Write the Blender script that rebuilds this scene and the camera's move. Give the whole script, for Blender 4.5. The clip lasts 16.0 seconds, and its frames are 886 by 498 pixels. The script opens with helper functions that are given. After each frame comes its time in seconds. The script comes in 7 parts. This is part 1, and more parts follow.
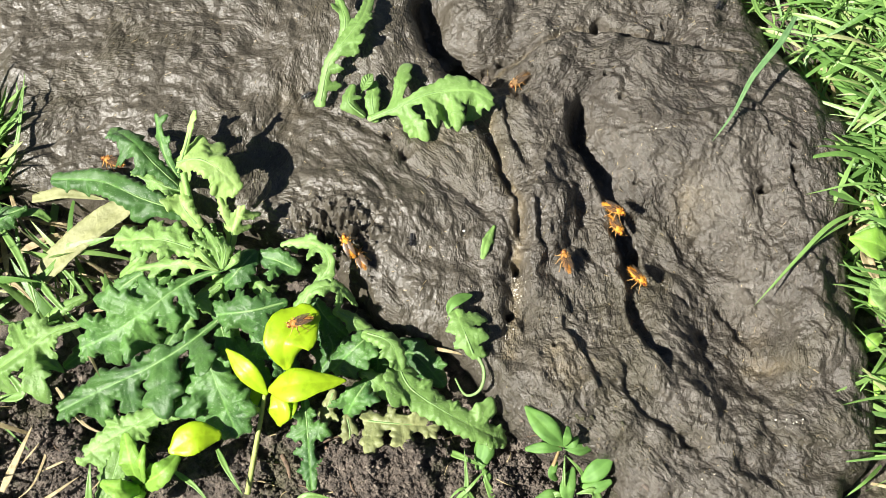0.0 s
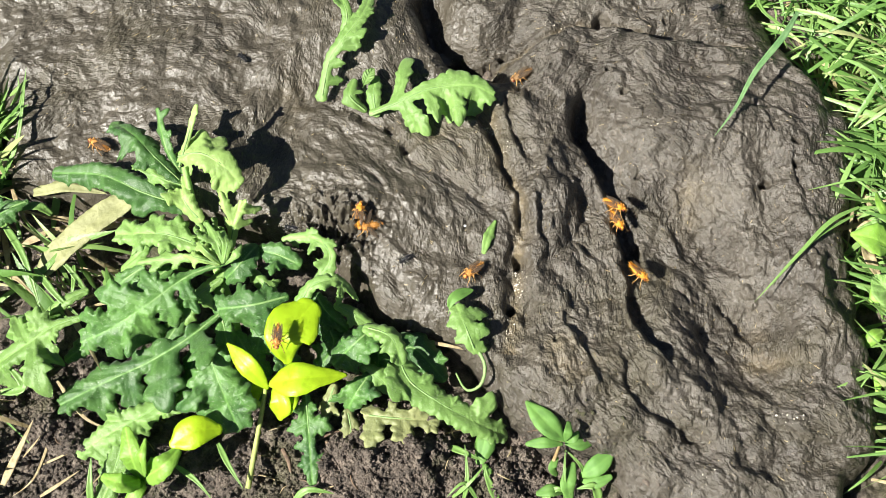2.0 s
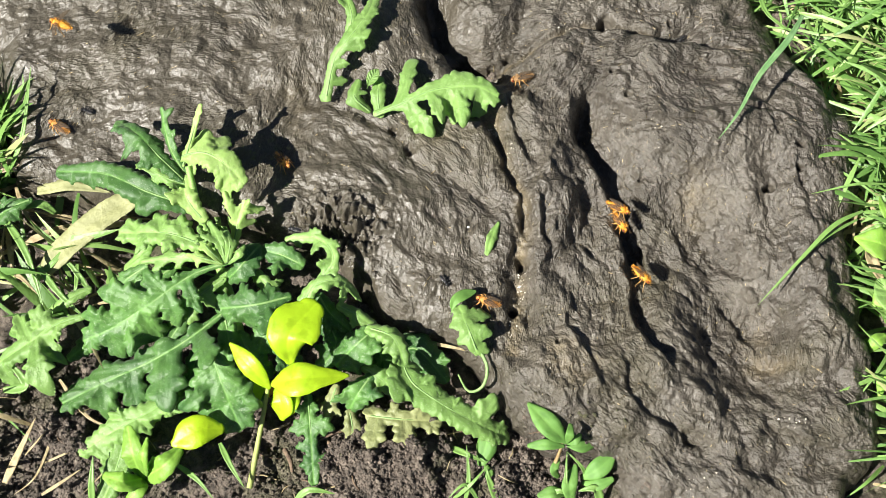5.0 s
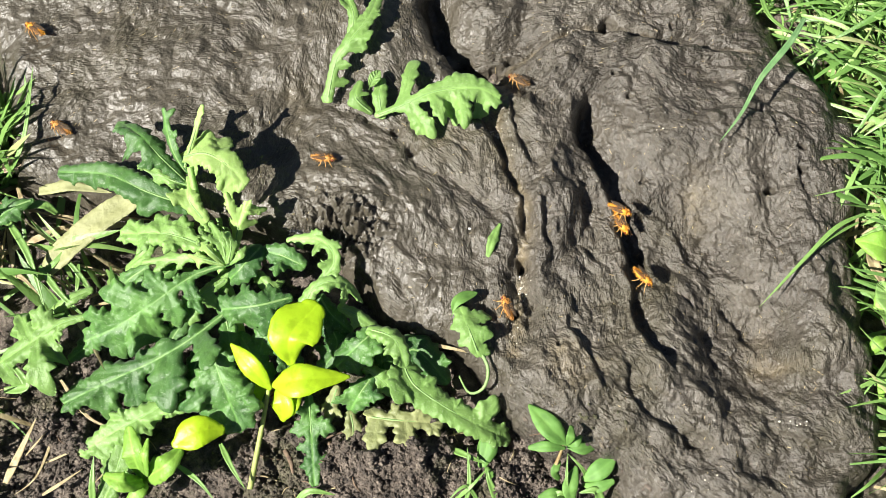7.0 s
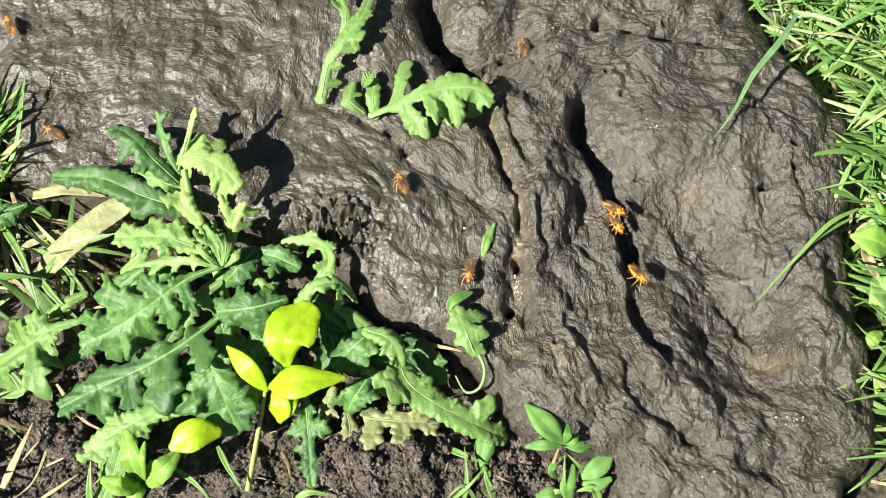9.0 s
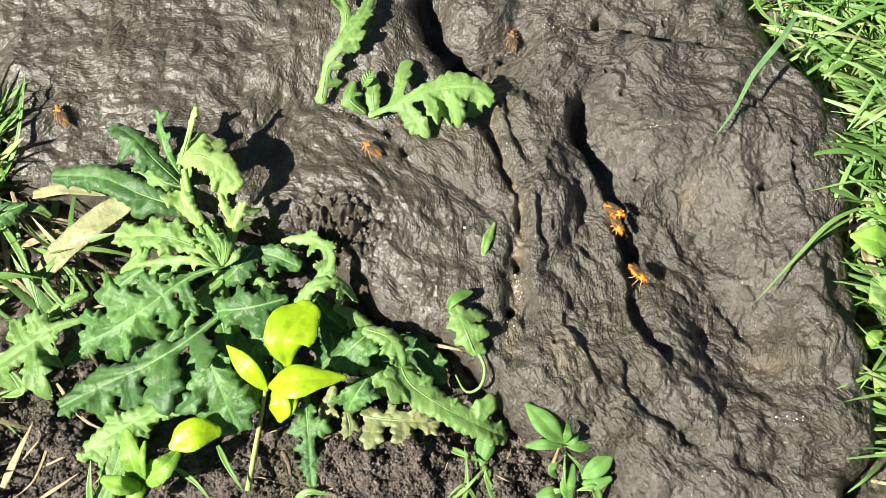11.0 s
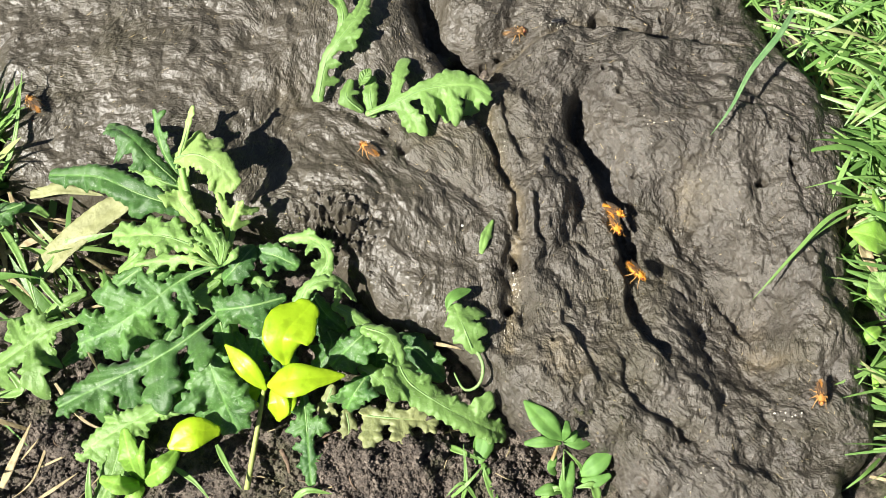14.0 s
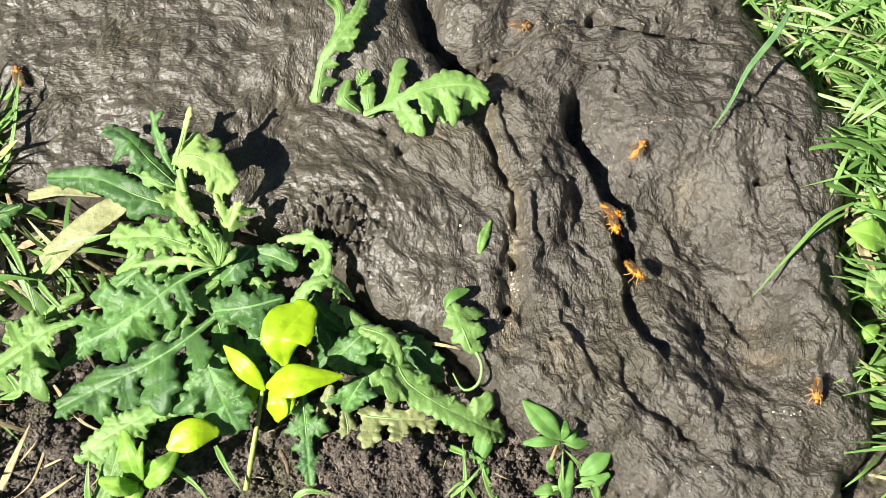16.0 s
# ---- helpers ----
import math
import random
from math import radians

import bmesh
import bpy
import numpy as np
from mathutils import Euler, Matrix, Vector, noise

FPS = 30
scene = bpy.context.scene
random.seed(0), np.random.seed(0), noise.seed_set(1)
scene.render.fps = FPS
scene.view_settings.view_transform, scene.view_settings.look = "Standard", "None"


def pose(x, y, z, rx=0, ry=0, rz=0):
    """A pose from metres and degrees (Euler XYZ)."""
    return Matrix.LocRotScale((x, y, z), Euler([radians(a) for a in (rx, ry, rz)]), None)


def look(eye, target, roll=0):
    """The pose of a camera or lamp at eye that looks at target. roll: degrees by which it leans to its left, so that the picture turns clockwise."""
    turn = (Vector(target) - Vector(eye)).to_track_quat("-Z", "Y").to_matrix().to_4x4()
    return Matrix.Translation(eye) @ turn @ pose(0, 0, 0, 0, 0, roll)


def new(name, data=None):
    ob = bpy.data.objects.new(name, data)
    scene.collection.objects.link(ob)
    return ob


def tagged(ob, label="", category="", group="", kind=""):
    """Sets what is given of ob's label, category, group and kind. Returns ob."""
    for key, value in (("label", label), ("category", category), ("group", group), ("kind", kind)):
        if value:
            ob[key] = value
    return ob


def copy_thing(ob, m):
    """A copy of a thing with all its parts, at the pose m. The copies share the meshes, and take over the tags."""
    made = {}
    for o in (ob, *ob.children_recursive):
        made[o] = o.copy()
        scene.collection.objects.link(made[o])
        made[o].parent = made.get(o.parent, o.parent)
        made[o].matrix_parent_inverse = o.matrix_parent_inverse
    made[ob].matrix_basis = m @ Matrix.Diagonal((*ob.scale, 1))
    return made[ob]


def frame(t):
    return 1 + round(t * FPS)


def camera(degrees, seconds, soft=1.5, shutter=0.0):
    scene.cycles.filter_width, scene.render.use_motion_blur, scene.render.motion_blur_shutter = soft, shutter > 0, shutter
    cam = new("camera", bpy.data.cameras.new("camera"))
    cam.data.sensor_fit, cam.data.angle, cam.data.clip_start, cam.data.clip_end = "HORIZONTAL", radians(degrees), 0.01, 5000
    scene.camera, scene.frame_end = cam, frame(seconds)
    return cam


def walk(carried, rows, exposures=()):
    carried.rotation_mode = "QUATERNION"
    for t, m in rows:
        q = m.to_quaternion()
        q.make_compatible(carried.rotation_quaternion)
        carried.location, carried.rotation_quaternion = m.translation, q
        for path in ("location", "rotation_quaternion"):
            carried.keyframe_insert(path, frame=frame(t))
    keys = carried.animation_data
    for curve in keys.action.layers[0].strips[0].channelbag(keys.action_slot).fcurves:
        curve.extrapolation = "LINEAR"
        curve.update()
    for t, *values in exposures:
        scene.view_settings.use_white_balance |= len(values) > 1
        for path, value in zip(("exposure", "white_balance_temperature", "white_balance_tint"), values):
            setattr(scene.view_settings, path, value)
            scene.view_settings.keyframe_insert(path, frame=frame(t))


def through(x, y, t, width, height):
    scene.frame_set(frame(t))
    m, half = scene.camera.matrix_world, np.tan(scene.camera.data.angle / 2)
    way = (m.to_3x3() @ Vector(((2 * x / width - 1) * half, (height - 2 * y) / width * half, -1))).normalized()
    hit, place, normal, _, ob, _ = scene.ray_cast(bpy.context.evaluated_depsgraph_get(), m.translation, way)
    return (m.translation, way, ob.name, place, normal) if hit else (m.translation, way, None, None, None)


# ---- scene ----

# The whole plan is in metres: the pat is about 0.28 m across, a dung fly about 10 mm long.
EYE = (0, -0.1317, 0.3758)
cam = camera(40, 16.0, soft=0.5)
AIM = [
    (0, (0.00016, 0.00094, 0.014)),
    (0.5, (0.00006, -0.00023, 0.014)),
    (1, (-0.00014, -0.00054, 0.014)),
    (1.5, (-0.00020, -0.00083, 0.014)),
    (2, (-0.00020, -0.00081, 0.014)),
    (2.5, (-0.00031, -0.00083, 0.014)),
    (3, (-0.00105, -0.00054, 0.014)),
    (3.5, (-0.00082, -0.00064, 0.014)),
    (4, (-0.00104, -0.00054, 0.014)),
    (6.5, (-0.00131, -0.00033, 0.014)),
    (7, (-0.00158, 0.00006, 0.014)),
    (7.5, (-0.00124, -0.00010, 0.014)),
    (8, (-0.00063, 0.00004, 0.014)),
    (8.5, (0.00006, 0.00008, 0.014)),
    (9, (0.00000, 0.00000, 0.014)),
    (11.5, (-0.00004, -0.00033, 0.014)),
    (12, (0.00008, -0.00050, 0.014)),
    (12.5, (0.00021, -0.00054, 0.014)),
    (13, (0.00086, -0.00083, 0.014)),
    (13.5, (0.00062, -0.00107, 0.014)),
    (14, (0.00061, -0.00083, 0.014)),
    (14.5, (0.00117, -0.00101, 0.014)),
    (15, (0.00062, -0.00113, 0.014)),
    (15.5, (0.00057, -0.00054, 0.014)),
    (16, (0.00119, -0.00083, 0.014)),
]
walk(cam, [(t, look(EYE, p)) for t, p in AIM], exposures=[(0, 1.4), (16, 1.4)])

# ---- light ----
SUN_ELEVATION, SUN_FROM = radians(45), radians(28)
world = bpy.data.worlds.new("sky")
scene.world = world
world.use_nodes = True
sky = world.node_tree.nodes.new("ShaderNodeTexSky")
sky.sky_type, sky.sun_disc = "NISHITA", False
sky.sun_elevation, sky.sun_rotation = SUN_ELEVATION, radians(270) - SUN_FROM
world.node_tree.links.new(sky.outputs[0], world.node_tree.nodes["Background"].inputs[0])
world.node_tree.nodes["Background"].inputs[1].default_value = 0.0205
sun = new("sun", bpy.data.lights.new("sun", "SUN"))
sun.data.energy, sun.data.angle, sun.data.color = 5.0, radians(0.55), (1.0, 0.96, 0.88)
sun.matrix_world = look((-math.cos(SUN_FROM), -math.sin(SUN_FROM), math.tan(SUN_ELEVATION)), (0, 0, 0))


# ---- materials ----
class Nodes:
    """A small builder for node materials."""

    def __init__(self, name):
        self.mat = bpy.data.materials.new(name)
        self.mat.use_nodes = True
        self.tree = self.mat.node_tree
        self.bsdf = self.tree.nodes["Principled BSDF"]
        self.out = self.tree.nodes["Material Output"]
        self.coord = self.add("ShaderNodeTexCoord")

    def add(self, kind):
        return self.tree.nodes.new(kind)

    def link(self, a, b):
        self.tree.links.new(a, b)

    def noise(self, scale, detail=4, rough=0.6, stretch=None, distortion=0.0):
        n = self.add("ShaderNodeTexNoise")
        n.inputs["Scale"].default_value, n.inputs["Detail"].default_value = scale, detail
        n.inputs["Roughness"].default_value, n.inputs["Distortion"].default_value = rough, distortion
        if stretch:
            m = self.add("ShaderNodeMapping")
            m.inputs["Scale"].default_value = stretch
            self.link(self.coord.outputs["Object"], m.inputs[0])
            self.link(m.outputs[0], n.inputs["Vector"])
        else:
            self.link(self.coord.outputs["Object"], n.inputs["Vector"])
        spread = self.add("ShaderNodeMapRange")
        spread.inputs["From Min"].default_value, spread.inputs["From Max"].default_value = 0.3, 0.7
        self.link(n.outputs["Fac"], spread.inputs["Value"])
        return spread.outputs["Result"]

    def ramp(self, fac, *stops):
        n = self.add("ShaderNodeValToRGB")
        while len(n.color_ramp.elements) < len(stops):
            n.color_ramp.elements.new(0.5)
        for e, (p, c) in zip(n.color_ramp.elements, stops):
            e.position, e.color = p, (*c, 1) if len(c) == 3 else c
        self.link(fac, n.inputs[0])
        return n.outputs[0]

    def mix(self, fac, a, b, blend="MIX"):
        n = self.add("ShaderNodeMix")
        n.data_type, n.blend_type = "RGBA", blend
        for v, s in ((fac, n.inputs[0]), (a, n.inputs[6]), (b, n.inputs[7])):
            if isinstance(v, (int, float)):
                s.default_value = v
            elif isinstance(v, tuple):
                s.default_value = (*v, 1)
            else:
                self.link(v, s)
        return n.outputs[2]

    def math(self, op, a, b=0.0):
        n = self.add("ShaderNodeMath")
        n.operation = op
        for v, s in ((a, n.inputs[0]), (b, n.inputs[1])):
            if isinstance(v, (int, float)):
                s.default_value = v
            else:
                self.link(v, s)
        return n.outputs[0]

    def bump(self, height, distance, strength=1.0, after=None):
        n = self.add("ShaderNodeBump")
        n.inputs["Strength"].default_value, n.inputs["Distance"].default_value = strength, distance
        self.link(height, n.inputs["Height"])
        if after is not None:
            self.link(after, n.inputs["Normal"])
        return n.outputs[0]

    def finish(self, color, rough, normal=None, specular=0.5, through=0.0, through_color=None):
        b = self.bsdf
        for v, s in ((color, b.inputs["Base Color"]), (rough, b.inputs["Roughness"])):
            if isinstance(v, (int, float)):
                s.default_value = v
            elif isinstance(v, tuple):
                s.default_value = (*v, 1)
            else:
                self.link(v, s)
        b.inputs["Specular IOR Level"].default_value = specular
        if normal is not None:
            self.link(normal, b.inputs["Normal"])
        if through:
            t = self.add("ShaderNodeBsdfTranslucent")
            if isinstance(through_color, tuple):
                t.inputs[0].default_value = (*through_color, 1)
            elif through_color is not None:
                self.link(through_color, t.inputs[0])
            m = self.add("ShaderNodeMixShader")
            m.inputs[0].default_value = through
            self.link(b.outputs[0], m.inputs[1])
            self.link(t.outputs[0], m.inputs[2])
            self.link(m.outputs[0], self.out.inputs[0])
        return self.mat

    def random(self):
        return self.add("ShaderNodeObjectInfo").outputs["Random"]

    def island(self):
        return self.add("ShaderNodeNewGeometry").outputs["Random Per Island"]


def dung_material():
    """Wet, fibrous dung; the fibres follow the lie of the folds, held in the mesh as shares of four directions."""
    n = Nodes("drying dung")
    broad, mid, small = n.noise(35, 5, 0.6), n.noise(170, 6, 0.6), n.noise(560, 4, 0.6)
    lie = n.add("ShaderNodeAttribute")
    lie.attribute_name = "lie"
    rgb = n.add("ShaderNodeSeparateColor")
    n.link(lie.outputs["Color"], rgb.inputs[0])
    shares = [rgb.outputs[0], rgb.outputs[1], rgb.outputs[2], lie.outputs["Alpha"]]

    def combed(scale, stretch, detail):
        total = None
        for k, share in enumerate(shares):
            m = n.add("ShaderNodeMapping")
            m.vector_type = "TEXTURE"
            m.inputs["Rotation"].default_value = (0, 0, k * math.pi / 4)
            m.inputs["Scale"].default_value = (stretch, 1, 1)
            n.link(n.coord.outputs["Object"], m.inputs[0])
            t = n.add("ShaderNodeTexNoise")
            t.inputs["Scale"].default_value, t.inputs["Detail"].default_value, t.inputs["Distortion"].default_value = scale, detail, 0.5
            n.link(m.outputs[0], t.inputs["Vector"])
            one = n.math("MULTIPLY", n.math("SUBTRACT", t.outputs["Fac"], 0.5), share)
            total = one if total is None else n.math("ADD", total, one)
        return n.math("ADD", n.math("MULTIPLY", total, 2.6), 0.5)

    streak, hair = combed(560, 2.2, 4), combed(1500, 3.0, 2)
    still = n.add("ShaderNodeAttribute")
    still.attribute_name = "calm"
    seeped = n.add("ShaderNodeAttribute")
    seeped.attribute_name = "seep"
    lively = n.math("SUBTRACT", 1.0, n.math("MULTIPLY", still.outputs["Fac"], 0.52))
    col = n.ramp(broad, (0.1, (0.0325, 0.0277, 0.0203)), (0.5, (0.0515, 0.0447, 0.034)), (0.9, (0.077, 0.068, 0.053)))
    col = n.mix(n.ramp(mid, (0.4, (0, 0, 0)), (0.9, (0.5, 0.5, 0.5))), col, (0.096, 0.085, 0.071))
    col = n.mix(n.math("MULTIPLY", n.ramp(streak, (0.1, (0.5, 0.5, 0.5)), (0.45, (0, 0, 0))), lively), col, (0.028, 0.022, 0.017))
    col = n.mix(n.ramp(hair, (0.72, (0, 0, 0)), (1.0, (0.5, 0.5, 0.5))), col, (0.18, 0.155, 0.12))
    col = n.mix(n.ramp(n.noise(24, 4, 0.6), (0.62, (0, 0, 0)), (0.95, (0.4, 0.4, 0.4))), col, (0.068, 0.06, 0.032))
    col = n.mix(n.math("MULTIPLY", seeped.outputs["Fac"], n.ramp(small, (0.1, (0.35, 0.35, 0.35)), (0.8, (0.8, 0.8, 0.8)))), col, (0.19, 0.15, 0.085))
    col = n.mix(n.math("MULTIPLY", still.outputs["Fac"], 0.4), col, (0.058, 0.05, 0.033))
    rough = n.ramp(small, (0.2, (0.55, 0.55, 0.55)), (0.8, (0.34, 0.34, 0.34)))
    nrm = n.bump(n.math("MULTIPLY", mid, lively), 0.0004, 0.9)
    some = n.ramp(n.noise(48, 5, 0.65), (0.3, (0.1, 0.1, 0.1)), (0.8, (0.85, 0.85, 0.85)))
    nrm = n.bump(n.math("MULTIPLY", n.math("MULTIPLY", streak, some), lively), 0.0009, 1.0, nrm)
    nrm = n.bump(n.math("MULTIPLY", small, lively), 0.0005, 0.9, nrm)
    nrm = n.bump(n.math("MULTIPLY", hair, some), 0.0004, 1.0, nrm)
    b = n.bsdf
    b.inputs["Coat Weight"].default_value, b.inputs["Coat Roughness"].default_value = 0.22, 0.24
    n.link(nrm, b.inputs["Coat Normal"])
    return n.finish(col, rough, nrm, 0.5)


def soil_material():
    n = Nodes("dark crumbly soil")
    broad, mid, grain = n.noise(25, 5), n.noise(260, 6, 0.7), n.noise(1800, 4, 0.7)
    col = n.ramp(mid, (0.15, (0.038, 0.031, 0.025)), (0.5, (0.117, 0.094, 0.076)), (0.85, (0.25, 0.207, 0.168)))
    col = n.mix(n.ramp(broad, (0.55, (0, 0, 0)), (0.85, (0.7, 0.7, 0.7))), col, (0.06, 0.07, 0.018))
    col = n.mix(n.ramp(grain, (0.72, (0, 0, 0)), (0.86, (0.7, 0.7, 0.7))), col, (0.22, 0.18, 0.13))
    away = n.add("ShaderNodeVectorMath")
    away.operation = "LENGTH"
    n.link(n.coord.outputs["Object"], away.inputs[0])
    meadow_part = n.ramp(n.math("MULTIPLY", away.outputs["Value"], 1.0), (0.28, (0, 0, 0)), (0.45, (1, 1, 1)))
    col = n.mix(meadow_part, col, n.ramp(n.noise(90, 6, 0.7), (0.2, (0.04, 0.09, 0.015)), (0.8, (0.14, 0.26, 0.05))))
    nrm = n.bump(mid, 0.0014, 0.9)
    nrm = n.bump(n.noise(700, 4, 0.65), 0.0006, 0.9, nrm)
    nrm = n.bump(grain, 0.0002, 0.9, nrm)
    return n.finish(col, n.ramp(grain, (0.3, (0.8, 0.8, 0.8)), (0.8, (0.45, 0.45, 0.45))), nrm, 0.45)


def leaf_material(name, low, high, hair=0.5, through=0.3, glow=None, rough=0.46):
    n = Nodes(name)
    broad, mid, grain = n.noise(70, 4), n.noise(330, 4, 0.6), n.noise(2300, 2, 0.6)
    col = n.mix(broad, low, high)
    col = n.mix(n.math("MULTIPLY", n.random(), 0.5), col, tuple(0.65 * c for c in low))
    col = n.mix(n.ramp(mid, (0.1, (0.5, 0.5, 0.5)), (0.5, (0, 0, 0))), col, tuple(0.6 * c for c in low))
    if hair:
        col = n.mix(n.ramp(grain, (0.8, (0, 0, 0)), (0.95, (1.3 * hair, 1.3 * hair, 1.3 * hair))), col, (0.55, 0.66, 0.45))
    uvs = n.add("ShaderNodeSeparateXYZ")
    n.link(n.coord.outputs["UV"], uvs.inputs[0])
    line = n.math("PINGPONG", n.math("ADD", uvs.outputs[0], n.math("MULTIPLY", mid, 0.1)), 0.5)
    middle = n.math("ABSOLUTE", uvs.outputs[1])
    line = n.math("MINIMUM", line, n.math("MULTIPLY", middle, 1.5))
    vein = n.ramp(line, (0.0, (1, 1, 1)), (0.1, (0, 0, 0)))
    col = n.mix(n.math("MULTIPLY", vein, 0.42 if hair else 0.12), col, tuple(min(1, 1.6 * c) for c in high))
    net = n.add("ShaderNodeTexVoronoi")
    net.feature = "DISTANCE_TO_EDGE"
    net.inputs["Scale"].default_value = 420
    n.link(n.coord.outputs["Object"], net.inputs["Vector"])
    quilt = n.math("MINIMUM", n.math("MULTIPLY", net.outputs["Distance"], 2.2), 0.6)
    nrm = n.bump(line, 0.0006 if hair else 0.00004, 0.9)
    nrm = n.bump(quilt, 0.00011 if hair else 0.00004, 0.8, nrm)
    nrm = n.bump(mid, 0.0002 if hair else 0.00008, 0.8, nrm)
    nrm = n.bump(grain, 0.00006 if hair else 0.00002, 0.8, nrm)
    if hair:
        n.bsdf.inputs["Sheen Weight"].default_value, n.bsdf.inputs["Sheen Roughness"].default_value = 0.1, 0.4
    glow = glow or tuple(min(1, 1.5 * c) for c in high)
    return n.finish(col, rough, nrm, 0.45, through, glow)


def grass_material(name, stops, through=0.3):
    n = Nodes(name)
    col = n.ramp(n.island(), *stops)
    streak = n.noise(900, 3, 0.5)
    col = n.mix(n.ramp(streak, (0.1, (0.1, 0.1, 0.1)), (0.6, (0, 0, 0))), col, tuple(0.6 * c for c in stops[0][1]))
    return n.finish(col, 0.42, n.bump(streak, 0.0002, 0.5), 0.5, through, col)


def plain_material(name, low, high, scale, rough, bump=0.0003, through=0.0, specular=0.4):
    n = Nodes(name)
    f = n.noise(scale, 5, 0.65)
    col = n.ramp(f, (0.1, low), (0.9, high))
    return n.finish(col, rough, n.bump(f, bump, 0.7), specular, through, high)


def wing_material():
    n = Nodes("amber insect wing with veins")
    uvs = n.add("ShaderNodeSeparateXYZ")
    n.link(n.coord.outputs["UV"], uvs.inputs[0])
    lines = n.math("PINGPONG", n.math("MULTIPLY", uvs.outputs[1], 1.6), 0.5)
    cross = n.math("PINGPONG", n.math("ADD", n.math("MULTIPLY", uvs.outputs[0], 2.3), n.math("MULTIPLY", uvs.outputs[1], 0.4)), 0.5)
    vein = n.ramp(n.math("MINIMUM", lines, n.math("MULTIPLY", cross, 2.0)), (0.0, (1, 1, 1)), (0.13, (0, 0, 0)))
    n.link(n.mix(vein, (0.13, 0.105, 0.08), (0.07, 0.045, 0.025)), n.bsdf.inputs["Base Color"])
    n.bsdf.inputs["Roughness"].default_value, n.bsdf.inputs["Specular IOR Level"].default_value = 0.35, 0.4
    clear = n.add("ShaderNodeBsdfTransparent")
    clear.inputs[0].default_value = (0.86, 0.82, 0.76, 1)
    m = n.add("ShaderNodeMixShader")
    n.link(n.math("ADD", n.math("MULTIPLY", vein, 0.5), 0.27), m.inputs[0])
    n.link(clear.outputs[0], m.inputs[1])
    n.link(n.bsdf.outputs[0], m.inputs[2])
    n.link(m.outputs[0], n.out.inputs[0])
    return n.mat


DUNG, SOIL = dung_material(), soil_material()
SHELL_WING = plain_material("dark glassy wing", (0.02, 0.018, 0.016), (0.06, 0.055, 0.05), 900, 0.25)
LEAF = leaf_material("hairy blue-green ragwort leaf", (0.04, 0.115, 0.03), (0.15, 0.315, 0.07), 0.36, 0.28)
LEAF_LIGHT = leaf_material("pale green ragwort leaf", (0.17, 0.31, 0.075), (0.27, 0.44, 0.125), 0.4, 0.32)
# pale young leaves; the glow of back-lit blades is put into the colour
LEAF_PALE = leaf_material("very pale leaf with back-light in its colour", (0.3, 0.45, 0.13), (0.43, 0.58, 0.21), 0.3, 0.4)
LEAF_OLIVE = leaf_material("withering olive leaf", (0.19, 0.22, 0.085), (0.32, 0.34, 0.15), 0.3, 0.25)
LEAF_YELLOW = leaf_material("yellow-green smooth leaf", (0.33, 0.5, 0.015), (0.46, 0.64, 0.025), 0, 0.4, (0.55, 0.78, 0.02), 0.4)
LEAF_FRESH = leaf_material("fresh yellow-green leaf", (0.2, 0.38, 0.05), (0.3, 0.5, 0.09), 0.15, 0.35)
LEAF_SMOOTH = leaf_material("fresh smooth leaf", (0.1, 0.24, 0.05), (0.2, 0.38, 0.085), 0, 0.3, None, 0.62)
RIB = plain_material("pale green leaf rib", (0.16, 0.3, 0.09), (0.28, 0.42, 0.16), 500, 0.5, 0.0002, 0.2)
GRASS = grass_material("meadow grass", [(0.0, (0.085, 0.18, 0.04)), (0.45, (0.155, 0.3, 0.07)), (0.85, (0.25, 0.4, 0.115)), (1.0, (0.43, 0.44, 0.21))])
BLUE_BLADE = plain_material("blue-green grass blade", (0.1, 0.22, 0.08), (0.19, 0.33, 0.14), 300, 0.45, 0.0002, 0.25)
STALK = plain_material("pale yellow-green stalk", (0.3, 0.38, 0.1), (0.46, 0.5, 0.18), 400, 0.5, 0.0002, 0.2)
STRAW = plain_material("dry straw", (0.26, 0.2, 0.1), (0.5, 0.42, 0.25), 400, 0.6, 0.0004, 0.2)
DEAD = plain_material("dry olive-grey leaf", (0.22, 0.23, 0.1), (0.37, 0.38, 0.19), 220, 0.6, 0.0006, 0.2)
TWIG = plain_material("brown twig", (0.07, 0.045, 0.03), (0.2, 0.14, 0.09), 600, 0.7, 0.0004)
FUR = plain_material("golden insect hair", (0.55, 0.22, 0.02), (0.8, 0.4, 0.05), 1500, 0.55, 0.0002, 0.15)
FUR_BROWN = plain_material("tawny insect hair", (0.38, 0.155, 0.03), (0.58, 0.3, 0.075), 1500, 0.55, 0.0002, 0.1)
# dull fur, darkened in colour for the shade that this fly stands in
FUR_DULL_SHADED = plain_material("dull brown insect hair with shade in its colour", (0.16, 0.085, 0.03), (0.34, 0.2, 0.085), 1500, 0.6, 0.0002, 0.1)
LEG = plain_material("tawny insect leg", (0.3, 0.15, 0.04), (0.6, 0.36, 0.12), 1500, 0.5)
EYE_RED = plain_material("rust-red compound eye", (0.1, 0.02, 0.01), (0.2, 0.04, 0.02), 3000, 0.25)
WING = wing_material()
BLACK = plain_material("glossy black insect shell", (0.006, 0.006, 0.007), (0.02, 0.02, 0.022), 1500, 0.2, 0.0001, 0, 0.6)


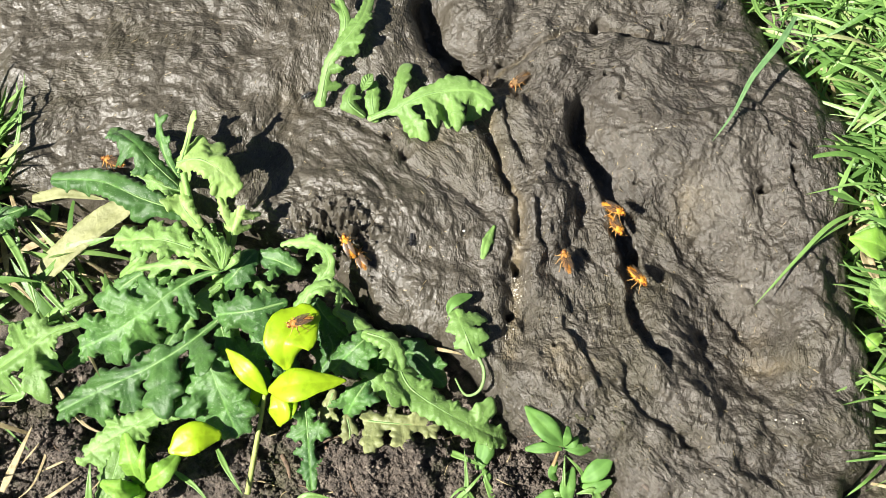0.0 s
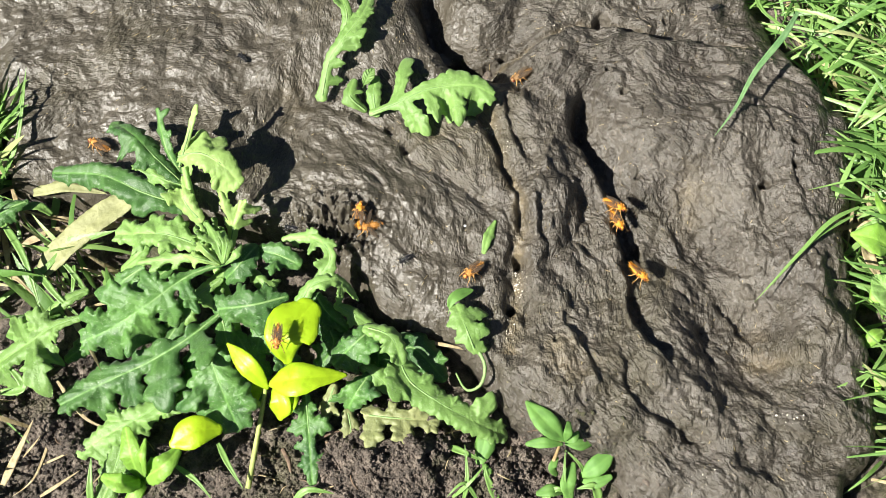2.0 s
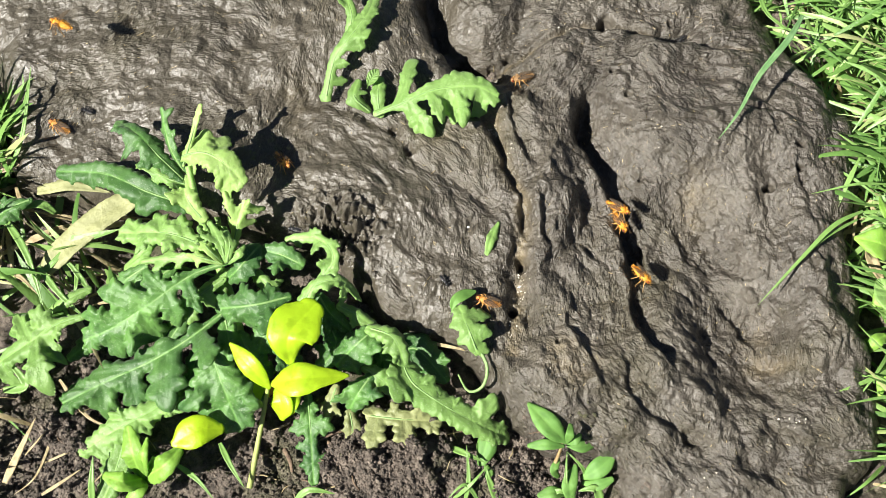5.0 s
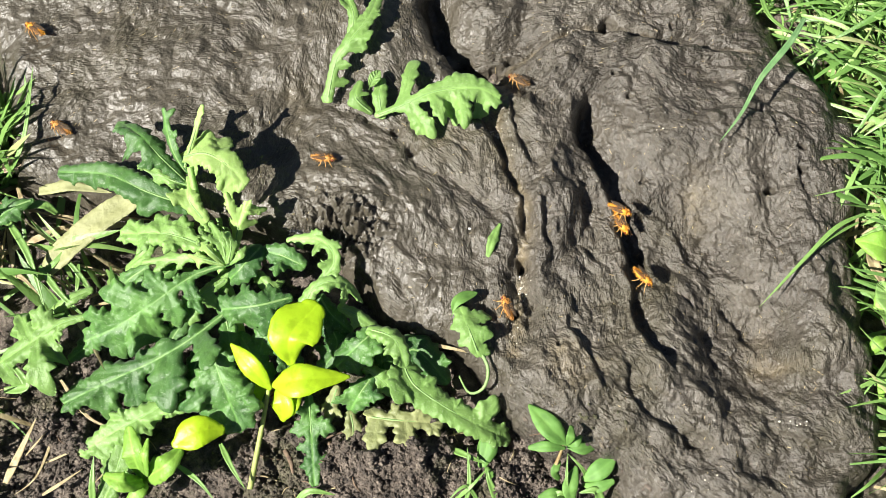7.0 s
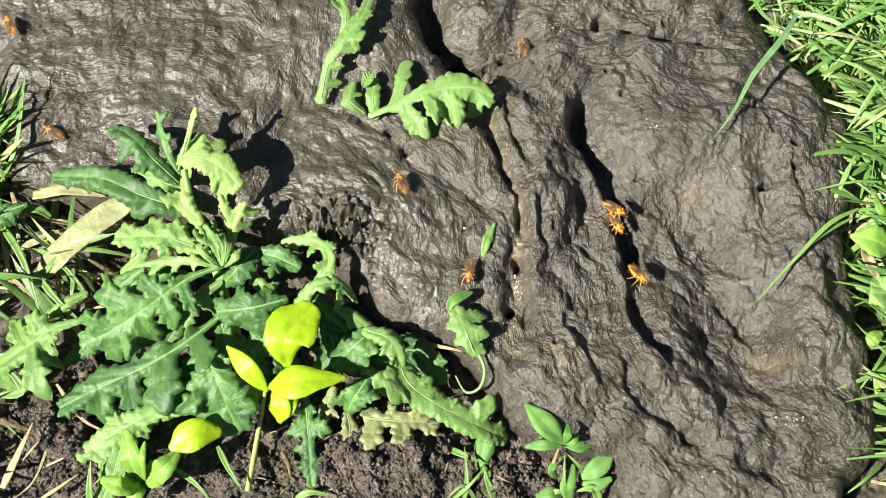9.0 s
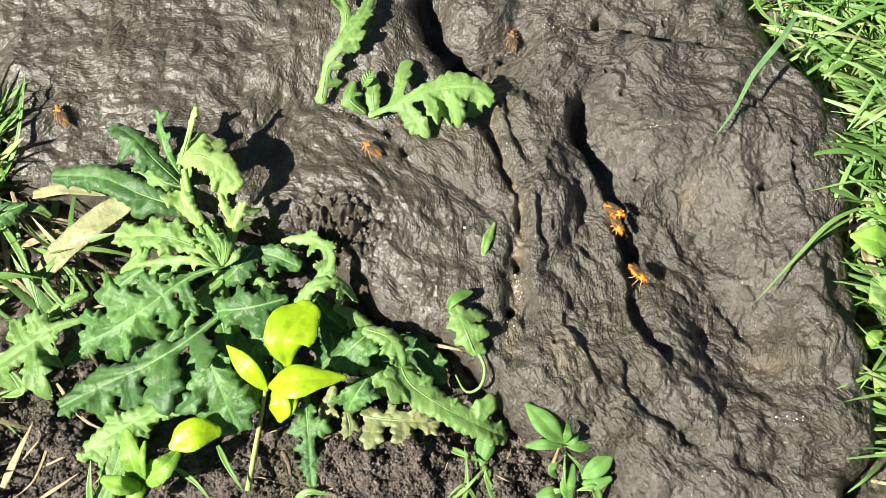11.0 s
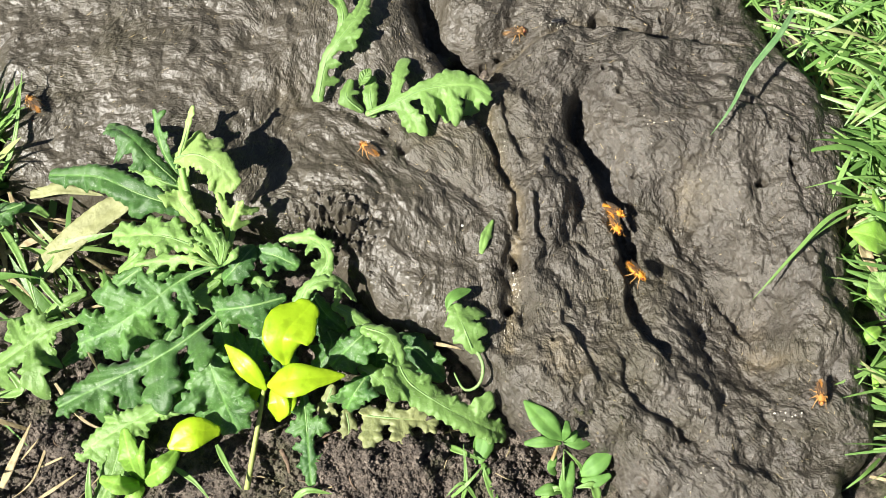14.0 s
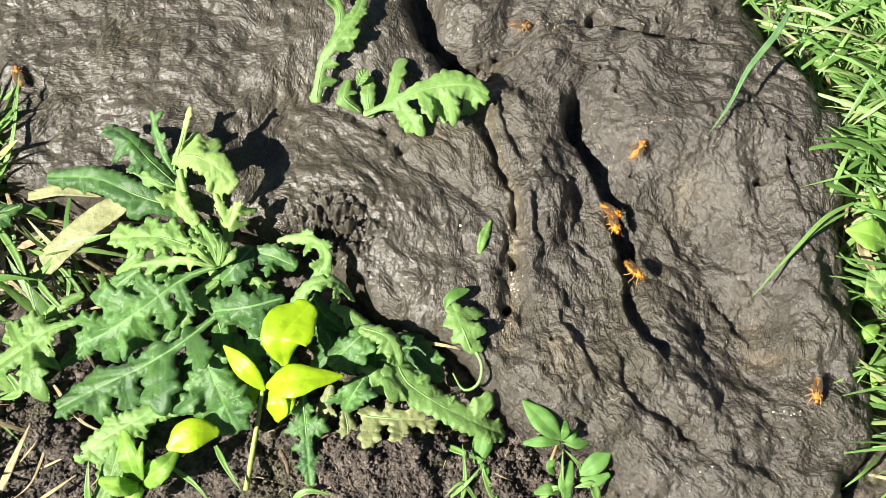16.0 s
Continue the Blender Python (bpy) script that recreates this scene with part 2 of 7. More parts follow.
# -- relief of pat and soil ----
def lattice(x, y, cell, seed):
    """Smooth gradient noise of about -1 to 1."""
    g = np.random.RandomState(seed).uniform(0, 2 * np.pi, (256, 256))
    gx, gy = np.cos(g), np.sin(g)
    x, y = np.asarray(x) / cell + 71.3, np.asarray(y) / cell + 53.7
    xi, yi = np.floor(x).astype(int), np.floor(y).astype(int)
    fx, fy = x - xi, y - yi
    ux, uy = fx * fx * fx * (fx * (fx * 6 - 15) + 10), fy * fy * fy * (fy * (fy * 6 - 15) + 10)

    def corner(i, j):
        a, b = (xi + i) % 256, (yi + j) % 256
        return gx[a, b] * (fx - i) + gy[a, b] * (fy - j)

    low = corner(0, 0) * (1 - ux) + corner(1, 0) * ux
    high = corner(0, 1) * (1 - ux) + corner(1, 1) * ux
    return 1.5 * (low * (1 - uy) + high * uy)


def octaves(x, y, cell, n, seed, fall=0.5):
    return sum(lattice(x, y, cell / 2 ** i, seed + i) * fall ** i for i in range(n))


def curve2(points, n=10):
    """A smooth line through the points."""
    p = np.array([points[0], *points, points[-1]], float)
    t = np.linspace(0, 1, n, endpoint=False)[:, None]
    out = []
    for a, b, c, d in zip(p, p[1:], p[2:], p[3:]):
        out.append(0.5 * (2 * b + (c - a) * t + (2 * a - 5 * b + 4 * c - d) * t ** 2 + (3 * b - a - 3 * c + d) * t ** 3))
    return np.vstack([*out, p[-1:]])


def along(x, y, line):
    """Signed distance (left of the line positive), share of the length passed, and the line's direction, at each place."""
    best = np.full(x.shape, 1e9)
    side, share = np.zeros(x.shape), np.zeros(x.shape)
    step = np.hypot(*np.diff(line, axis=0).T)
    total = np.concatenate([[0], np.cumsum(step)]) / step.sum()
    for i in range(len(line) - 1):
        a, d = line[i], line[i + 1] - line[i]
        t = np.clip(((x - a[0]) * d[0] + (y - a[1]) * d[1]) / (d @ d), 0, 1)
        ex, ey = x - a[0] - t * d[0], y - a[1] - t * d[1]
        dist = np.hypot(ex, ey)
        near = dist < best
        best = np.where(near, dist, best)
        side = np.where(near, np.where(d[0] * ey - d[1] * ex >= 0, dist, -dist), side)
        share = np.where(near, total[i] + t * (total[i + 1] - total[i]), share)
    return side, share


STEP = 0.00034
X0, Y0, NX, NY = -0.168, -0.104, 950, 690
gx, gy = np.meshgrid(X0 + STEP * np.arange(NX), Y0 + STEP * np.arange(NY))
# a slight wander, so that no drawn line stays smooth
wx = gx + 0.0011 * octaves(gx, gy, 0.009, 3, 11)
wy = gy + 0.0011 * octaves(gx, gy, 0.009, 3, 31)

RIM = [(-0.1436, 0.0245), (-0.1336, 0.0221), (-0.1125, 0.0171), (-0.0842, 0.0121), (-0.0579, 0.0062), (-0.0413, 0.0042), (-0.0308, -0.0074), (-0.0224, -0.0189), (-0.0115, -0.026),
       (0.0011, -0.0291), (0.0099, -0.0383), (0.0186, -0.0518), (0.0306, -0.0623), (0.0478, -0.0649), (0.0543, -0.0744), (0.0623, -0.0845), (0.1167, -0.0845), (0.123, -0.0744),
       (0.133, -0.0623), (0.1348, -0.0446), (0.1329, -0.0263), (0.1306, -0.0074), (0.1296, 0.0081), (0.1363, 0.0262), (0.1376, 0.0427), (0.1305, 0.0564),
       (0.1162, 0.076), (0.1069, 0.0951), (0.0945, 0.1207), (-0.0377, 0.1351), (-0.1711, 0.1207), (-0.1707, 0.0883), (-0.1589, 0.0738), (-0.1508, 0.0554), (-0.1483, 0.0385)]
rim = curve2(RIM + RIM[:1], 5)
inside = np.zeros(gx.shape, bool)
for (ax, ay), (bx, by) in zip(rim[:-1], rim[1:]):
    inside ^= ((ay > wy) != (by > wy)) & (wx < (bx - ax) * (wy - ay) / (by - ay + 1e-12) + ax)
edge = np.full(gx.shape, 1e9)
for a, b in zip(rim[:-1], rim[1:]):
    d = b - a
    t = np.clip(((wx - a[0]) * d[0] + (wy - a[1]) * d[1]) / (d @ d + 1e-12), 0, 1)
    edge = np.minimum(edge, np.hypot(wx - a[0] - t * d[0], wy - a[1] - t * d[1]))
edge = np.where(inside, edge, -edge)

body = 0.0125 * (1 - np.exp(-np.maximum(edge, 0) / 0.0034))
# broad swellings and hollows: place, rise, reach along x and y
for (px, py), rise, rx, ry in [
    ((-0.0242, 0.0133), 0.0028, 0.026, 0.018), ((0.0906, 0.0417), 0.0048, 0.034, 0.022), ((0.0815, -0.0057), -0.0028, 0.017, 0.03),
    ((0.0318, 0.027), 0.0029, 0.0095, 0.028), ((0.0388, -0.0437), 0.003, 0.03, 0.02), ((0.0886, -0.0502), 0.0015, 0.02, 0.012),
    ((0.1163, -0.0142), 0.0025, 0.012, 0.04), ((-0.0274, 0.0769), 0.0025, 0.02, 0.015), ((-0.1012, 0.0651), 0.001, 0.04, 0.02),
    ((0.0637, 0.0704), 0.002, 0.03, 0.008), ((0.0184, 0.084), 0.002, 0.015, 0.01), ((0.0085, 0.036), 0.001, 0.01, 0.01),
    ((0.0956, -0.0338), -0.002, 0.01, 0.015), ((-0.0528, 0.0405), -0.001, 0.012, 0.02)]:
    body += 2.3 * rise * np.exp(-((gx - px) / rx) ** 2 - ((gy - py) / ry) ** 2)

pat = body.copy()
LIES = []


def fold(line, up, wide, down, reach):
    """A bank that rises on the line's left and drops to its right: rise, reach, drop, reach, in mm."""
    c = curve2(line, 6)
    s, share = along(wx, wy, c)
    fade = np.clip(np.minimum(share, 1 - share) / 0.18, 0, 1)
    fade = fade * fade * (3 - 2 * fade)
    high = up / 1000 * np.exp(-np.maximum(s, 0) / (wide / 1000))
    low = -down / 1000 * np.exp(-np.maximum(-s, 0) / (reach / 1000))
    k = 0.5 + 0.5 * np.tanh(s / (0.0004 + 0.00011 * abs(down)))
    pat[:] = pat + fade * (high * k + low * (1 - k))
    LIES.append((line, 1.0))


def furrow(line, depth, half):
    """A groove: depth and half width in mm. Gives the distance from its line."""
    s, share = along(wx, wy, curve2(line, 6))
    fade = np.clip(np.minimum(share, 1 - share) / 0.12, 0, 1)
    pat[:] = pat - fade * depth / 1000 * np.exp(-(s / (half / 1000)) ** 2)
    LIES.append((line, 1.0))
    return np.where(fade > 0.05, np.abs(s), 1.0)


fold([(0.1061, 0.0695), (0.0867, 0.0718), (0.0698, 0.0757), (0.0529, 0.0809), (0.0413, 0.0788), (0.0278, 0.0714), (0.0182, 0.0661)], 1.4, 7, 3.2, 6)
fold([(0.0614, -0.0148), (0.0596, -0.0083), (0.0576, 0.0002), (0.0555, 0.0088), (0.0534, 0.0186), (0.0501, 0.0265), (0.0450, 0.0351), (0.0427, 0.0426), (0.0427, 0.0488), (0.0450, 0.0551), (0.0474, 0.0593), (0.0530, 0.0629)], 3.2, 8, 13.5, 18)
fold([(0.0709, -0.0395), (0.0652, -0.0334), (0.0620, -0.0295), (0.0595, -0.0240), (0.0584, -0.0176), (0.0581, -0.0092), (0.0564, -0.0017)], 1.3, 6, 3.6, 8)
fold([(0.0229, 0.0031), (0.0235, 0.0108), (0.0211, 0.0205), (0.0185, 0.0285), (0.0155, 0.0365), (0.0113, 0.0447), (0.0077, 0.0509)], 2.0, 9, 2.8, 5)
fold([(0.0179, -0.0092), (0.0191, -0.0036), (0.0217, 0.0021)], 0.8, 4, 1.6, 3)
fold([(0.0239, 0.0586), (0.0159, 0.0629), (0.0053, 0.0663), (-0.0017, 0.0708), (-0.0069, 0.0801), (-0.0089, 0.0900), (-0.0090, 0.1034)], 2.8, 9, 11.5, 11)
fold([(0.0285, 0.0255), (0.0250, 0.0331), (0.0215, 0.0426), (0.0198, 0.0509), (0.0188, 0.0561)], 1.0, 5, 2.2, 5)
fold([(0.0273, -0.0102), (0.0304, -0.0055), (0.0325, 0.0002), (0.0307, 0.0050), (0.0295, 0.0137), (0.0286, 0.0215)], 1.2, 5, 2.0, 5)
fold([(0.0427, 0.0044), (0.0437, 0.0108), (0.0429, 0.0186), (0.0415, 0.0265)], 1.0, 4, 1.7, 4)
fold([(0.0244, -0.0267), (0.0249, -0.0213), (0.0268, -0.0158)], 1.0, 4, 2.4, 4)
fold([(0.0440, -0.0352), (0.0397, -0.0289), (0.0376, -0.0249), (0.0380, -0.0185)], 0.9, 4, 1.6, 4)
fold([(0.0407, -0.0204), (0.0386, -0.0167), (0.0380, -0.0130)], 0.5, 3, 1.2, 3)
fold([(0.0476, -0.0472), (0.0451, -0.0384), (0.0421, -0.0295)], 0.7, 4, 1.1, 4)
fold([(0.0370, -0.0472), (0.0346, -0.0402), (0.0326, -0.0330)], 0.4, 4, 0.6, 4)
fold([(0.0735, -0.0589), (0.0673, -0.0560), (0.0623, -0.0538), (0.0574, -0.0498), (0.0559, -0.0455), (0.0552, -0.0393), (0.0534, -0.0339), (0.0516, -0.0276)], 0.9, 6, 1.3, 5)
fold([(0.0749, -0.0635), (0.0727, -0.0607), (0.0705, -0.0579)], 0.9, 4, 2.4, 3)
fold([(0.0957, -0.0316), (0.0940, -0.0258), (0.0914, -0.0207), (0.0854, -0.0145)], 1.2, 6, 2.0, 6)
fold([(0.0794, -0.0572), (0.0827, -0.0535), (0.0817, -0.0496), (0.0782, -0.0455), (0.0754, -0.0409)], 0.5, 5, 0.9, 4)
fold([(0.0802, -0.0302), (0.0752, -0.0262), (0.0720, -0.0231), (0.0703, -0.0185)], 0.7, 5, 1.1, 5)
fold([(0.0865, -0.0384), (0.0828, -0.0348), (0.0815, -0.0295), (0.0788, -0.0249)], 0.7, 5, 1.0, 5)
fold([(0.0963, -0.0524), (0.1020, -0.0571), (0.1093, -0.0605), (0.1207, -0.0639)], 1.1, 5, 1.4, 5)
fold([(0.0971, -0.0493), (0.0953, -0.0463), (0.0928, -0.0455)], 0.6, 4, 1.0, 3)
fold([(0.1136, 0.0205), (0.1120, 0.0251), (0.1115, 0.0315)], 0.8, 4, 2.0, 3)
fold([(0.1066, 0.0363), (0.1049, 0.0412), (0.1041, 0.0453)], 0.6, 4, 1.4, 3)
fold([(0.1191, -0.0194), (0.1185, -0.0139), (0.1180, -0.0064), (0.1151, -0.0002)], 0.5, 4, 1.0, 4)
fold([(0.1116, -0.0375), (0.1112, -0.0313), (0.1111, -0.0258)], 0.5, 4, 0.9, 4)
fold([(0.0762, 0.0146), (0.0757, 0.0205), (0.0715, 0.0259)], 0.4, 4, 0.7, 4)
fold([(0.1228, 0.0305), (0.1181, 0.0386), (0.1091, 0.0451), (0.0960, 0.0466), (0.0849, 0.0468), (0.0777, 0.0499), (0.0723, 0.0536), (0.0669, 0.0582)], 0.5, 6, 0.7, 4)
fold([(-0.0258, 0.0036), (-0.0404, 0.0088), (-0.0513, 0.0086)], -0.6, 4, -0.9, 3)
furrow([(-0.0027, 0.0699), (0.0059, 0.0639), (0.0143, 0.0624), (0.0230, 0.0593), (0.0276, 0.0656)], 4.0, 4.0)
gully = furrow([(0.0166, 0.0646), (0.0145, 0.0488), (0.0187, 0.0305), (0.0237, 0.0129), (0.0240, -0.0044), (0.0223, -0.0213), (0.0202, -0.0361)], 3.0, 3.6)
crest = furrow([(0.0163, 0.0652), (0.0278, 0.0721), (0.0413, 0.0792), (0.0529, 0.0814), (0.0698, 0.0762), (0.0867, 0.0723), (0.1040, 0.0699)], 2.8, 1.8)
furrow([(-0.0418, 0.0509), (-0.0268, 0.0472), (-0.0174, 0.0400), (-0.0084, 0.0285), (0.0066, 0.0205), (0.0173, 0.0098)], 1.3, 1.8)
furrow([(-0.0629, 0.0197), (-0.0531, 0.0441), (-0.0449, 0.0530), (-0.0369, 0.0738), (-0.0336, 0.0913)], 2.4, 8)
furrow([(0.0838, 0.0710), (0.0953, 0.0840), (0.0997, 0.0891)], 0.9, 1.5)
furrow([(0.0863, -0.0207), (0.0924, -0.0316), (0.0955, -0.0463)], 0.7, 4)
furrow([(0.0669, 0.0582), (0.0723, 0.0536), (0.0785, 0.0490), (0.0867, 0.0466)], 0.9, 0.8)
furrow([(0.0125, -0.0148), (0.0113, -0.0111), (0.0117, -0.0074)], 0.6, 0.7)
furrow([(-0.0285, 0.0386), (-0.0238, 0.0351), (-0.0219, 0.0325)], 0.4, 0.7)
# broad troughs beside the ridges
furrow([(0.0427, 0.0646), (0.0375, 0.0478), (0.0415, 0.0315), (0.0482, 0.0156), (0.0538, 0.0002), (0.0557, -0.0148), (0.0585, -0.0295)], 3.8, 9.5)
furrow([(0.0803, 0.0079), (0.0899, -0.0074), (0.0948, -0.0222), (0.0953, -0.0366), (0.0884, -0.0472), (0.0827, -0.0541)], 5.0, 10.0)
furrow([(-0.0066, 0.1041), (-0.0037, 0.0862), (0.0030, 0.0742), (0.0125, 0.0671), (0.0221, 0.0753), (0.0337, 0.0796)], 5.5, 8.0)
furrow([(0.0529, -0.0366), (0.0593, -0.0455), (0.0691, -0.0541), (0.0789, -0.0593)], 1.6, 5.0)

# the lie of the wrinkles follows the folds
cx, cy = np.meshgrid(np.linspace(gx[0, 0], gx[0, -1], 48), np.linspace(gy[0, 0], gy[-1, 0], 35))
c2, s2 = np.zeros(cx.shape), np.zeros(cx.shape)
GRAIN = [([(-0.1289, 0.0587), (-0.0922, 0.0715), (-0.0538, 0.0651)], 1), ([(-0.0407, 0.0211), (-0.015, 0.0036), (-0.0042, -0.0219)], 0.5), ([(0.069, 0.064), (0.0968, 0.0561), (0.1275, 0.0224)], 1),
         ([(0.0721, 0.0215), (0.0924, -0.0063), (0.0972, -0.0356)], 1), ([(0.0304, -0.0366), (0.047, -0.0541), (0.07, -0.0708)], 1), ([(0.1171, -0.0067), (0.121, -0.0361), (0.1224, -0.057)], 1),
         ([(0.0069, 0.084), (0.0223, 0.0862), (0.0416, 0.0884)], 0.7), ([(0.0651, -0.0139), (0.0765, -0.0286), (0.0891, -0.0465)], 1.0)]
for line, w in LIES + GRAIN:
    for a, b in zip(line[:-1], line[1:]):
        d = np.subtract(b, a)
        ang = 2 * math.atan2(d[1], d[0])
        q = w / (np.hypot(cx - (a[0] + b[0]) / 2, cy - (a[1] + b[1]) / 2) ** 2 + 0.006 ** 2) ** 1.5
        c2 += q * math.cos(ang)
        s2 += q * math.sin(ang)
angle = 0.5 * np.arctan2(s2, c2)
u, v = (gx - gx[0, 0]) / (gx[0, -1] - gx[0, 0]) * 46.99, (gy - gy[0, 0]) / (gy[-1, 0] - gy[0, 0]) * 33.99
iu, iv = u.astype(int), v.astype(int)
fu, fv = u - iu, v - iv


def soft(a):
    return (a[iv, iu] * (1 - fu) + a[iv, iu + 1] * fu) * (1 - fv) + (a[iv + 1, iu] * (1 - fu) + a[iv + 1, iu + 1] * fu) * fv


turn = 0.5 * np.arctan2(soft(np.sin(2 * angle)), soft(np.cos(2 * angle))) + 0.75 * octaves(gx, gy, 0.016, 4, 77)
tx, ty = np.cos(turn), np.sin(turn)


def drawn_out(field, steps):
    """The field, smeared along the lie of the wrinkles."""
    total = field.copy()
    jj, ii = np.meshgrid(np.arange(NX), np.arange(NY))
    for way in (1, -1):
        fx, fy = jj.astype(float), ii.astype(float)
        dx, dy = way * tx, way * ty
        for _ in range(steps):
            fx, fy = fx + dx, fy + dy
            a, b = np.clip(fy, 0, NY - 1).astype(int), np.clip(fx, 0, NX - 1).astype(int)
            nx_, ny_ = tx[a, b], ty[a, b]
            flip = np.where(nx_ * dx + ny_ * dy < 0, -1, 1)
            dx, dy = nx_ * flip, ny_ * flip
            total += field[a, b]
    return total / (2 * steps + 1)


def even(a):
    return (a - a.mean()) / a.std()


# crinkles: rounded puffs parted by sharp creases, drawn out a little along the lie
big = np.abs(even(drawn_out(octaves(wx, wy, 0.009, 2, 4), 9)))
coarse = np.abs(even(drawn_out(octaves(wx, wy, 0.0042, 2, 5, 0.6), 6)))
middle = np.abs(even(drawn_out(lattice(gx, gy, 0.002, 6), 4)))
fine = even(drawn_out(np.random.RandomState(3).normal(size=gx.shape), 3))
lumps = octaves(gx, gy, 0.02, 5, 91, 0.5)
craggy = -np.abs(octaves(wx, wy, 0.006, 4, 151, 0.6))
patchy = np.clip(0.5 + 0.9 * octaves(gx, gy, 0.02, 3, 131), 0, 1)
# calm, smooth dung towards the upper left, much creased towards the right
calm = 1 / (1 + np.exp((gx - 0.012) / 0.008))
# the torn hollow where the ragwort leans on the rim
torn = np.exp(-((gx + 0.034) / 0.011) ** 2 - ((gy - 0.006) / 0.009) ** 2)
rugged = 1 - 0.55 * calm + 0.5 * torn
pat += 0.0006 * np.minimum(big, 2) * (0.5 + 0.8 * patchy) * (1 - 0.2 * calm)
# broad facets with sharp crests
facets = even(drawn_out(-np.abs(octaves(wx, wy, 0.02, 3, 251, 0.5)), 8))
pat += 0.0009 * facets * (1 - 0.55 * calm)
pat += rugged * (0.00024 * np.minimum(coarse, 2) * (0.25 + 1.1 * patchy) + 0.00009 * np.minimum(middle, 2) * (1.25 - 0.7 * patchy) + 0.0008 * craggy * (1.1 - patchy))
pat += 0.00006 * fine + 0.0021 * lumps * (0.5 + 0.5 * rugged)
pat += torn * (0.011 * np.abs(octaves(wx, wy, 0.006, 4, 171, 0.6)) - 0.0055)
# where brown juice has seeped out and dried
seep = np.exp(-(gully / 0.0022) ** 2) + 0.8 * np.exp(-(crest / 0.0012) ** 2)
for (px, py), rx, ry in [((0.0977, -0.0295), 0.004, 0.009), ((0.0810, 0.0176), 0.006, 0.009), ((0.0340, -0.0348), 0.004, 0.005), ((0.1022, -0.0366), 0.007, 0.003), ((0.0180, 0.0561), 0.004, 0.004), ((-0.0026, 0.0375), 0.006, 0.005), ((-0.0513, 0.0540), 0.005, 0.012), ((0.0390, -0.0384), 0.008, 0.007)]:
    seep = seep + 0.5 * np.exp(-((wx - px) / rx) ** 2 - ((wy - py) / ry) ** 2)
seep = np.clip(seep * (0.75 + 0.6 * octaves(gx, gy, 0.006, 4, 191)), 0, 1)
# small pits
for (px, py), r, deep in [((0.1033, 0.0213), 0.0014, 0.006), ((0.0538, 0.0611), 0.0011, 0.003), ((0.059, 0.0529), 0.001, 0.0028), ((0.113, 0.034), 0.0011, 0.003),
                          ((0.0341, -0.0313), 0.0008, 0.002), ((0.095, -0.0077), 0.0006, 0.0015), ((0.0519, 0.0807), 0.0018, 0.005), ((0.0577, 0.0814), 0.0012, 0.004), ((0.075, 0.0823), 0.001, 0.002),
                          ((0.0192, 0.0689), 0.0016, 0.003), ((-0.0133, 0.0351), 0.0012, 0.002), ((0.0244, -0.0054), 0.0018, 0.0022), ((0.1132, 0.0263), 0.001, 0.003)]:
    pat -= deep * np.exp(-(((wx - px) ** 2 + (wy - py) ** 2) / r ** 2) ** 2)
for (px, py), r, deep in [((0.0053, 0.0691), 0.0026, 0.006), ((0.0110, 0.0665), 0.003, 0.007), ((0.0160, 0.0691), 0.0018, 0.005), ((0.0206, 0.0721), 0.0016, 0.005), ((0.0238, -0.0044), 0.0016, 0.004), ((0.0212, -0.0208), 0.0013, 0.005), ((-0.0118, 0.0334), 0.0012, 0.003), ((-0.0175, 0.0422), 0.0016, 0.003), ((0.0636, 0.0260), 0.0008, 0.0025), ((0.0536, 0.0830), 0.0022, 0.006)]:
    pat -= deep * np.exp(-(((wx - px) ** 2 + (wy - py) ** 2) / r ** 2) ** 2)
CLODS = [(*(-0.0203, -0.0639), 0.0055, 0.004), (*(-0.0085, -0.0667), 0.0065, 0.004), (*(-0.039, -0.067), 0.006, 0.003), (*(-0.0007, -0.0618), 0.006, 0.003), (*(-0.118, -0.0618), 0.009, 0.005), (*(-0.1226, -0.0511), 0.007, 0.005),
         (*(-0.0147, -0.06), 0.012, 0.005), (*(-0.0007, -0.067), 0.010, 0.004), (*(-0.0322, -0.0618), 0.009, 0.003), (*(-0.0463, -0.06), 0.008, 0.003), (*(-0.0078, -0.0511), 0.008, 0.003),
         (*(0.0132, -0.0688), 0.01, 0.003), (*(-0.115, -0.0565), 0.016, 0.004), (*(-0.025, -0.0722), 0.011, 0.004), (*(0.0202, -0.067), 0.01, 0.003)]


def earth(x, y):
    """The soil's height: crumbly, with some larger clods."""
    z = -0.0022 - 0.0045 / (1 + np.exp((x + 0.045) / 0.006)) / (1 + np.exp((y - 0.01) / 0.006)) + 0.0026 * octaves(x, y, 0.02, 5, 201, 0.62) + 0.0016 * np.tanh(2.2 * octaves(x, y, 0.0075, 3, 221))
    for px, py, r, h in CLODS:
        z = z + h * np.exp(-(((x - px) ** 2 + (y - py) ** 2) / r ** 2) ** 1.5) * (1 + 0.25 * octaves(x, y, 0.006, 3, 301))
    return z


soil = earth(gx, gy)
pat = np.where(edge > 0, np.maximum(pat, -0.004), -0.004 + np.maximum(edge, -0.004))


def surface(x, y):
    """The height of whatever lies on top at a place."""
    j, i = int(round((x - X0) / STEP)), int(round((y - Y0) / STEP))
    if 0 <= i < NY and 0 <= j < NX:
        return max(pat[i, j], soil[i, j])
    return 0.0


def slope(x, y, reach=0.002):
    """The surface's upward normal."""
    dx = (surface(x + reach, y) - surface(x - reach, y)) / (2 * reach)
    dy = (surface(x, y + reach) - surface(x, y - reach)) / (2 * reach)
    length = math.sqrt(dx * dx + dy * dy + 1)
    return -dx / length, -dy / length, 1 / length


